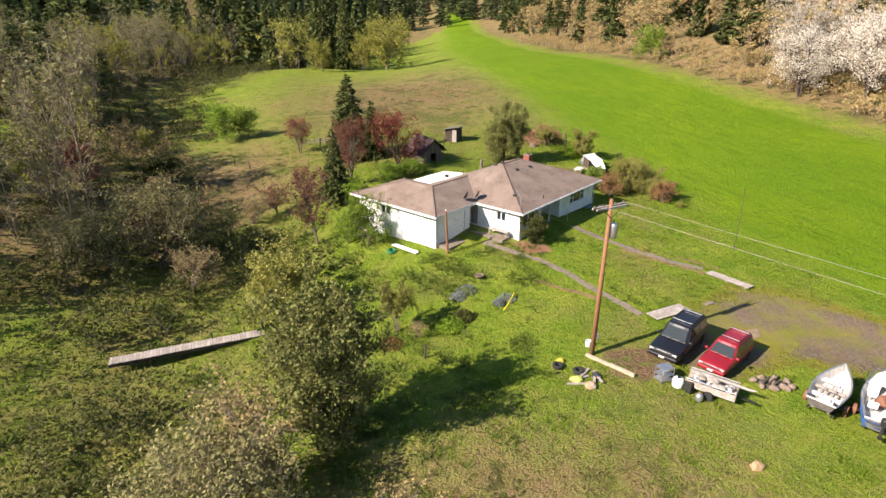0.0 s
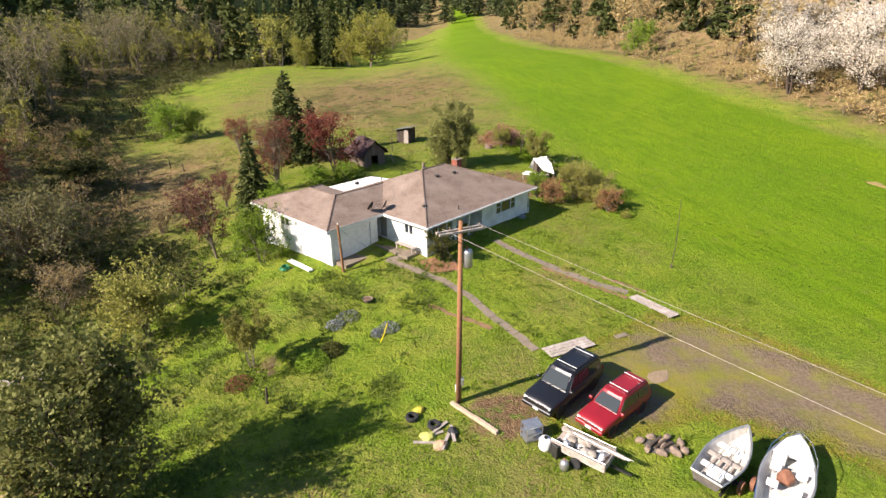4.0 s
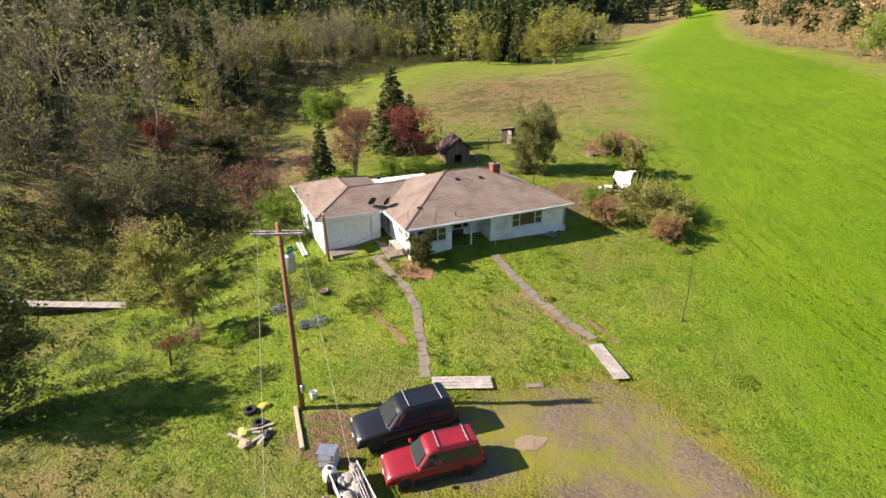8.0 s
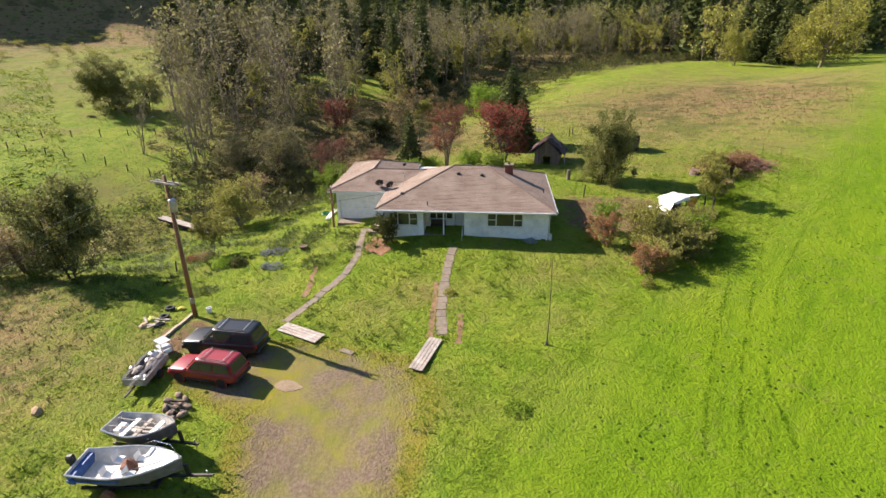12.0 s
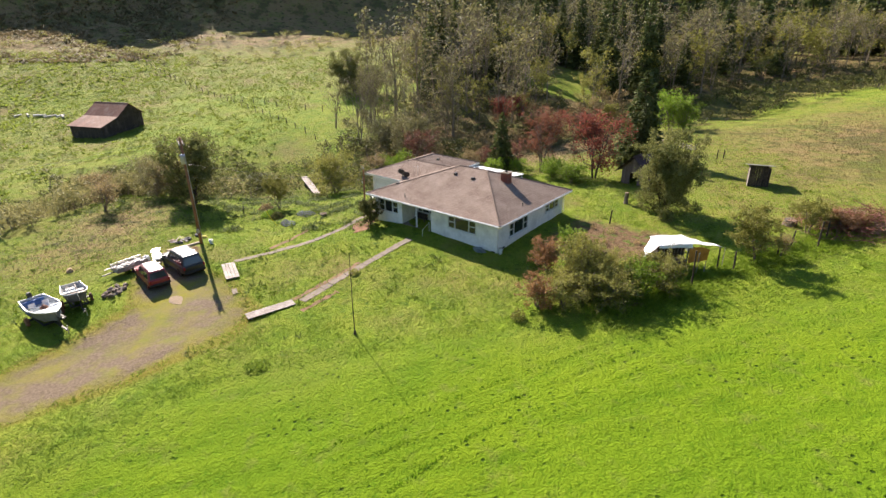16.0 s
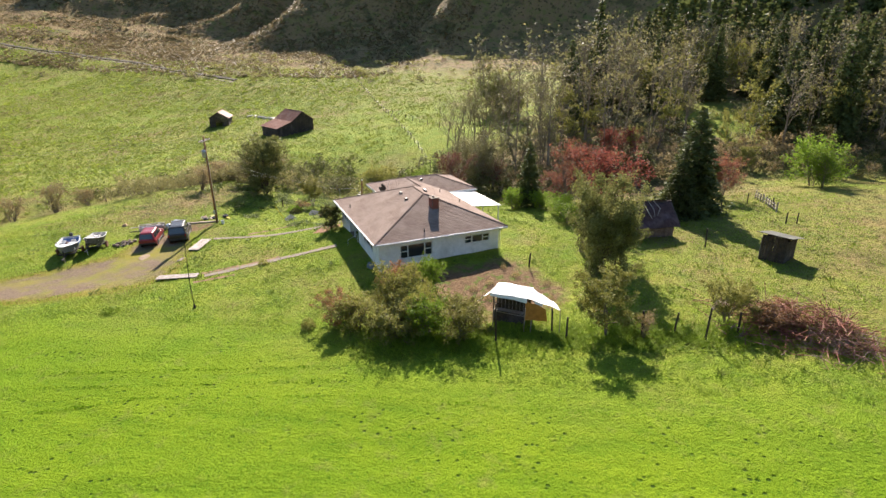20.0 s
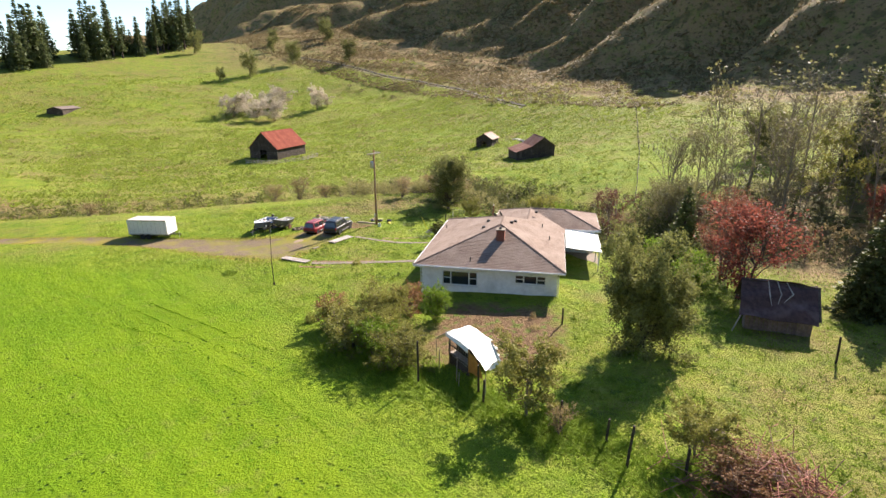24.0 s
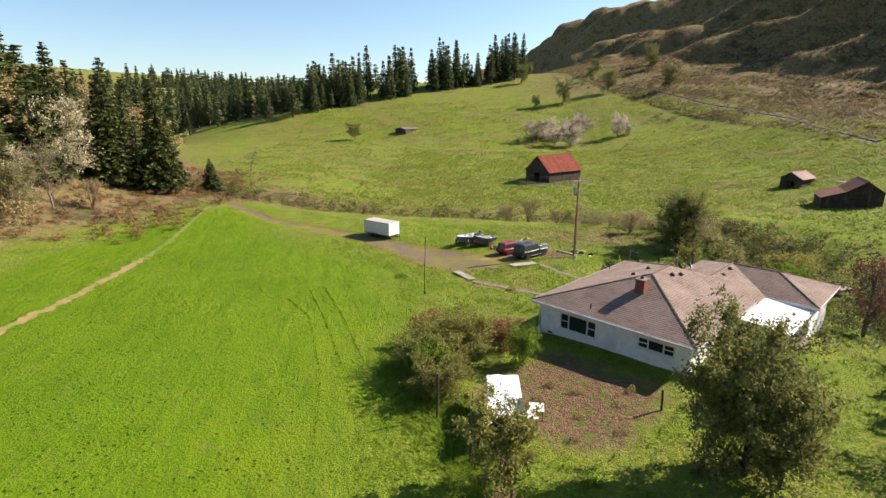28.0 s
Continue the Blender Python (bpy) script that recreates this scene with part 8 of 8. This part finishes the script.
strip("trench", [(7.7, 40.5), (10.2, 38.9), (12.2, 37.6)], 0.42, 0.012, TRENCH, "narrow dug trench of bare earth in the lawn", "trench")
strip("trench", [(17.0, 46.8), (19.4, 44.9), (22.8, 42.2)], 0.40, 0.012, TRENCH, "narrow dug trench of bare earth beside the path", "trench")
strip("trench", [(21.8, 45.6), (24.6, 43.3)], 0.35, 0.012, TRENCH, "short strip of bare earth beside the path", "trench")
SAND = mat("sandy_track", (0.30, 0.195, 0.085), (0.20, 0.165, 0.045), 0.8, 0.95, 0.5, 12, c3=(0.14, 0.20, 0.015), scale3=0.35)
FADED = mat("faded_track", (0.165, 0.185, 0.03), (0.125, 0.18, 0.015), 0.8, 0.95, 0.5, 12, c3=(0.13, 0.20, 0.012), scale3=0.4)
strip("farm_track", [(61.8, 72.0), (62.9, 64.0), (64.0, 54.5), (65.6, 45.0), (67.4, 36.0)], 1.1, 0.02, SAND, "worn sandy track along the field edge", "track", 0.35)
strip("farm_track", [(67.4, 35.5), (69.8, 26.0), (73.4, 15.4), (78.0, 0.0), (83.5, -17.0)], 0.7, 0.02, FADED, "faint grassy track along the field edge", "track", 0.3)
# earth of the road cut, darkened to carry the cut's shadow edge
CUT = mat("shaded_road_cut_earth", (0.075, 0.058, 0.034), (0.045, 0.040, 0.020), 0.6, 0.95, 0.5, 3)
ROADBED = mat("hill_road_bed", (0.19, 0.145, 0.085), (0.12, 0.105, 0.055), 0.4, 0.95, 0.5, 3, c3=(0.12, 0.13, 0.045), scale3=0.12)
HILL_ROAD = [(-60, -296), (-77, -272), (-87, -249), (-97, -220), (-110, -195), (-113.5, -160), (-105, -124), (-101.5, -95), (-98, -80)]
strip("hill_road", HILL_ROAD, 2.0, 0.10, ROADBED, "pale dirt road cut into the hillside", "road", 0.5)
# strip of bank whose dark colour stands in for shade beside the road
strip("road_bank", [(x - 2.3, y - 0.9) for x, y in HILL_ROAD], 1.8, 0.40, CUT, "eroded bank above the hillside road, dark with painted shade", "bank", 0.7)


# ---- grass and brambles ----
def tufts(name, n, seed, x0, x1, y0, y1, keep, h, w, material, label, blades=3):
    """Grass tufts of a few blades, joined."""
    rs = np.random.RandomState(seed)
    x, y = rs.uniform(x0, x1, n), rs.uniform(y0, y1, n)
    k = keep(x, y, rs)
    x, y = x[k], y[k]
    n = len(x)
    z = ground_z(x, y)
    P = np.repeat(np.stack((x, y, z), 1), blades, 0)
    m = len(P)
    a = rs.uniform(0, 6.28, m)
    d = np.stack((np.cos(a), np.sin(a), np.zeros(m)), 1)
    s = np.stack((-d[:, 1], d[:, 0], np.zeros(m)), 1)
    hh = h * rs.uniform(0.4, 1.3, (m, 1))
    base = P + d * rs.uniform(0, 0.5, (m, 1)) * w - (0, 0, 0.03)
    tip = base + d * rs.uniform(0.9, 2.4, (m, 1)) * hh + np.array((0, 0, 1)) * hh
    v = np.stack((base - s * w * 0.35, base + s * w * 0.35, tip), 1).reshape(-1, 3)
    ob = tagged(new(name, raw_mesh(name, v, np.arange(3 * m).reshape(m, 3), material)), label, "grass", kind="stuff")
    return ob


GRASS = leaf_mat("grass_blades", (0.255, 0.340, 0.032), (0.140, 0.215, 0.018), trans=0.6)
LUSH = leaf_mat("lush_grass_blades", (0.124, 0.238, 0.006), (0.078, 0.168, 0.004), trans=0.5)
PASTURE = leaf_mat("pasture_blades", (0.285, 0.345, 0.050), (0.175, 0.225, 0.030), trans=0.6)
DRYGRASS = leaf_mat("dry_grass_blades", (0.24, 0.195, 0.08), (0.15, 0.135, 0.04), trans=0.3)


def free(x, y):
    """Away from the house, paths and gravel."""
    u = HU[0] * (x - HOUSE_AT[0]) + HU[1] * (y - HOUSE_AT[1])
    v = HV[0] * (x - HOUSE_AT[0]) + HV[1] * (y - HOUSE_AT[1])
    inside = (u > 0) & (u < 16.4) & (v > 0) & (v < 17) | (u > -6) & (u < 2) & (v > 4) & (v < 17.2)
    p1, _, _ = along(PATH_W, x, y)
    p2, _, _ = along(PATH_E, x, y)
    g, dry, soil, lush = zones(x, y)
    return ~inside & (p1 > 0.3) & (p2 > 0.34) & (g < 0.45) & (soil < 0.4), dry, lush


def in_yard(x, y, rs):
    ok, dry, lush = free(x, y)
    patch = 0.5 + 0.5 * np.sin(0.9 * x + 1.3 * np.sin(0.5 * y)) * np.sin(0.8 * y + 1.1 * np.sin(0.7 * x))
    return ok & (lush < 0.6) & (dry < rs.uniform(0.2, 0.9, len(x))) & (rs.uniform(0, 1, len(x)) < 0.15 + 0.85 * patch)


def in_field(x, y, rs):
    ok, dry, lush = free(x, y)
    along_, across = -0.292 * x + 0.956 * y, 0.956 * x + 0.292 * y
    swell = np.sin(3.1 * across + 1.6 * np.sin(0.55 * along_)) * np.sin(0.45 * along_ + 1.4 * np.sin(0.8 * across))
    return ok & (lush > 0.4) & (swell > rs.uniform(-1.0, 0.6, len(x)))


def in_dry(x, y, rs):
    ok, dry, lush = free(x, y)
    return ok & (dry > rs.uniform(0.25, 0.9, len(x)))


tufts("lawn_grass", 170000, 1, -30, 45, 10, 100, in_yard, 0.14, 0.10, GRASS, "uneven green lawn grass")
tufts("rank_grass", 5200, 6, -24, 42, 12, 98, lambda x, y, rs: in_yard(x, y, rs) & (x < 24) & (np.sin(0.7 * x + 3) * np.sin(0.6 * y + 1.5 * np.sin(0.3 * x)) > 0.1), 0.24, 0.14, GRASS, "rank tufts of taller grass", 12)
tufts("field_grass", 120000, 2, 22, 75, 15, 120, in_field, 0.075, 0.06, LUSH, "short lush field grass")
tufts("dry_grass", 48000, 3, -60, 30, 5, 150, in_dry, 0.18, 0.18, DRYGRASS, "dry tan meadow grass")
tufts("pasture_grass", 40000, 4, -130, 60, -150, 25, lambda x, y, rs: free(x, y)[0] & ((y < -4) | (x < -28)) & (np.sin(0.31 * x + 2 * np.sin(0.21 * y)) * np.sin(0.37 * y + 1.7 * np.sin(0.17 * x)) > rs.uniform(-1.1, 0.5, len(x))), 0.36, 0.42, PASTURE, "tufted pasture grass", 4)
rs0 = np.random.RandomState(9)
bx, by = rs0.uniform(-70, -2, 90000), rs0.uniform(2, 110, 90000)
bd_ = along(CREEK, bx, by)[0]
lump = 0.5 + 0.5 * np.sin(0.55 * bx + 1.5 * np.sin(0.4 * by)) * np.sin(0.5 * by + 1.2 * np.sin(0.45 * bx))
near_bridge = np.hypot((bx + 19) / 7, (by - 35) / 2.2) < 1
ok = (bd_ < 4 + 11 * lump) & ~near_bridge & ~((by < 30) & (bx > -8)) & ~((by > 58) & (bd_ > 3.5))
bx, by, lump, bd_ = bx[ok], by[ok], lump[ok], bd_[ok]
bzz = ground_z(bx, by) + rs0.uniform(0.05, 1, len(bx)) * (0.35 + 1.2 * lump) * np.exp(-(bd_ / 13) ** 2)
lv, lf = leaf_cards(np.stack((bx, by, bzz), 1), 0.13, rs0)
tagged(new("brambles", raw_mesh("brambles", lv, lf, leaf_mat("bramble_leaves", (0.175, 0.165, 0.055), (0.075, 0.085, 0.026)))), "dense bramble thicket on the creek banks", "brambles", kind="stuff")


# wheel ruts across the field: grass added in broken lines to cast their shade
for line in ([(15, 102), (23.5, 84), (31.1, 64.5), (35.1, 55.4), (39.4, 47)], [(16.8, 103.2), (25.0, 84.6), (32.6, 65.2), (36.6, 56.1), (40.8, 47.8)], [(26.0, 98), (30.0, 80), (33.2, 68), (38.3, 55.5), (42.1, 50.8)]):
    rk = np.random.RandomState(len(line) + int(line[0][0]))
    k = rk.uniform(0, len(line) - 1, 1000)
    k = k[np.sin(9.0 * k) + 0.7 * np.sin(23.0 * k) > rk.uniform(-2.4, 1.2, len(k))]
    lx = np.interp(k, range(len(line)), [p[0] for p in line]) + rk.normal(0, 0.07, len(k))
    ly = np.interp(k, range(len(line)), [p[1] for p in line]) + rk.normal(0, 0.07, len(k))
    lv, lf = leaf_cards(np.stack((lx, ly, ground_z(lx, ly) + rk.uniform(0.02, 0.09, len(k))), 1), 0.055, rk)
    tagged(new("rut_grass", raw_mesh("rut_grass", lv, lf, LUSH)), "broken line of added grass that shades a wheel rut", "grass", kind="stuff")


def verge(x, y, rs):
    d, _, _ = along([(17.0, 92.0), (19.0, 87.0), (20.5, 81.6), (22.4, 77.0), (24.8, 72.0), (28.0, 66.0)], x, y)
    return d < rs.uniform(0.2, 2.6, len(x))


tufts("verge_grass", 16000, 8, 14, 32, 60, 96, verge, 0.34, 0.10, GRASS, "long rank grass along the garden's edge", 6)


def dark_weeds(x, y, rs):
    ok, dry, lush = free(x, y)
    return ok & (x < 33) & (y < 62) & (lush < 0.3) & (np.sin(0.45 * x + 2 * np.sin(0.3 * y)) * np.sin(0.5 * y + 1.4 * np.sin(0.35 * x)) > 0.45)


WEED = leaf_mat("weed_leaves", (0.175, 0.220, 0.04), (0.085, 0.125, 0.02))
def bank_weeds(x, y, rs):
    ok, dry, lush = free(x, y)
    lump = np.sin(0.8 * x + 1.7 * np.sin(0.6 * y)) * np.sin(0.75 * y + 1.5 * np.sin(0.55 * x))
    return ok & (x < 6 + 0.25 * (y - 30)) & (lump > rs.uniform(-0.1, 0.7, len(x)))


tufts("bank_weeds", 20000, 11, -26, 9, 12, 56, bank_weeds, 0.26, 0.16, WEED, "dark leafy weeds and brambles on the bank", 5)
tufts("lawn_weeds", 5200, 10, -24, 33, 10, 96, dark_weeds, 0.22, 0.12, WEED, "darker weeds in the rough lawn", 7)


# scrub on the southwestern hill
SCRUB = leaf_mat("hill_scrub_leaves", (0.235, 0.180, 0.092), (0.115, 0.095, 0.045))


def on_hill(x, y, rs):
    d, i, side = along(FOOT, x, y)
    lump = np.sin(0.09 * x + 1.6 * np.sin(0.05 * y)) * np.sin(0.08 * y + 1.3 * np.sin(0.06 * x))
    return (-d * side > -55) & (lump > rs.uniform(-1.0, 0.6, len(x)))


tufts("hill_scrub", 110000, 12, -330, 60, -520, -30, on_hill, 0.75, 1.0, SCRUB, "olive and brown scrub on the hillside", 4)


def far_pasture(x, y, rs):
    lump = np.sin(0.16 * x + 1.9 * np.sin(0.11 * y)) * np.sin(0.21 * y + 1.5 * np.sin(0.09 * x))
    return (along(CREEK, x, y)[0] > 4) & (x < east_edge(y) - 10) & (lump > rs.uniform(-0.7, 0.8, len(x)))


tufts("hill_grass", 52000, 14, -130, 130, -260, -20, far_pasture, 0.42, 0.60, PASTURE, "rough tufted grass on the hillside pasture", 3)
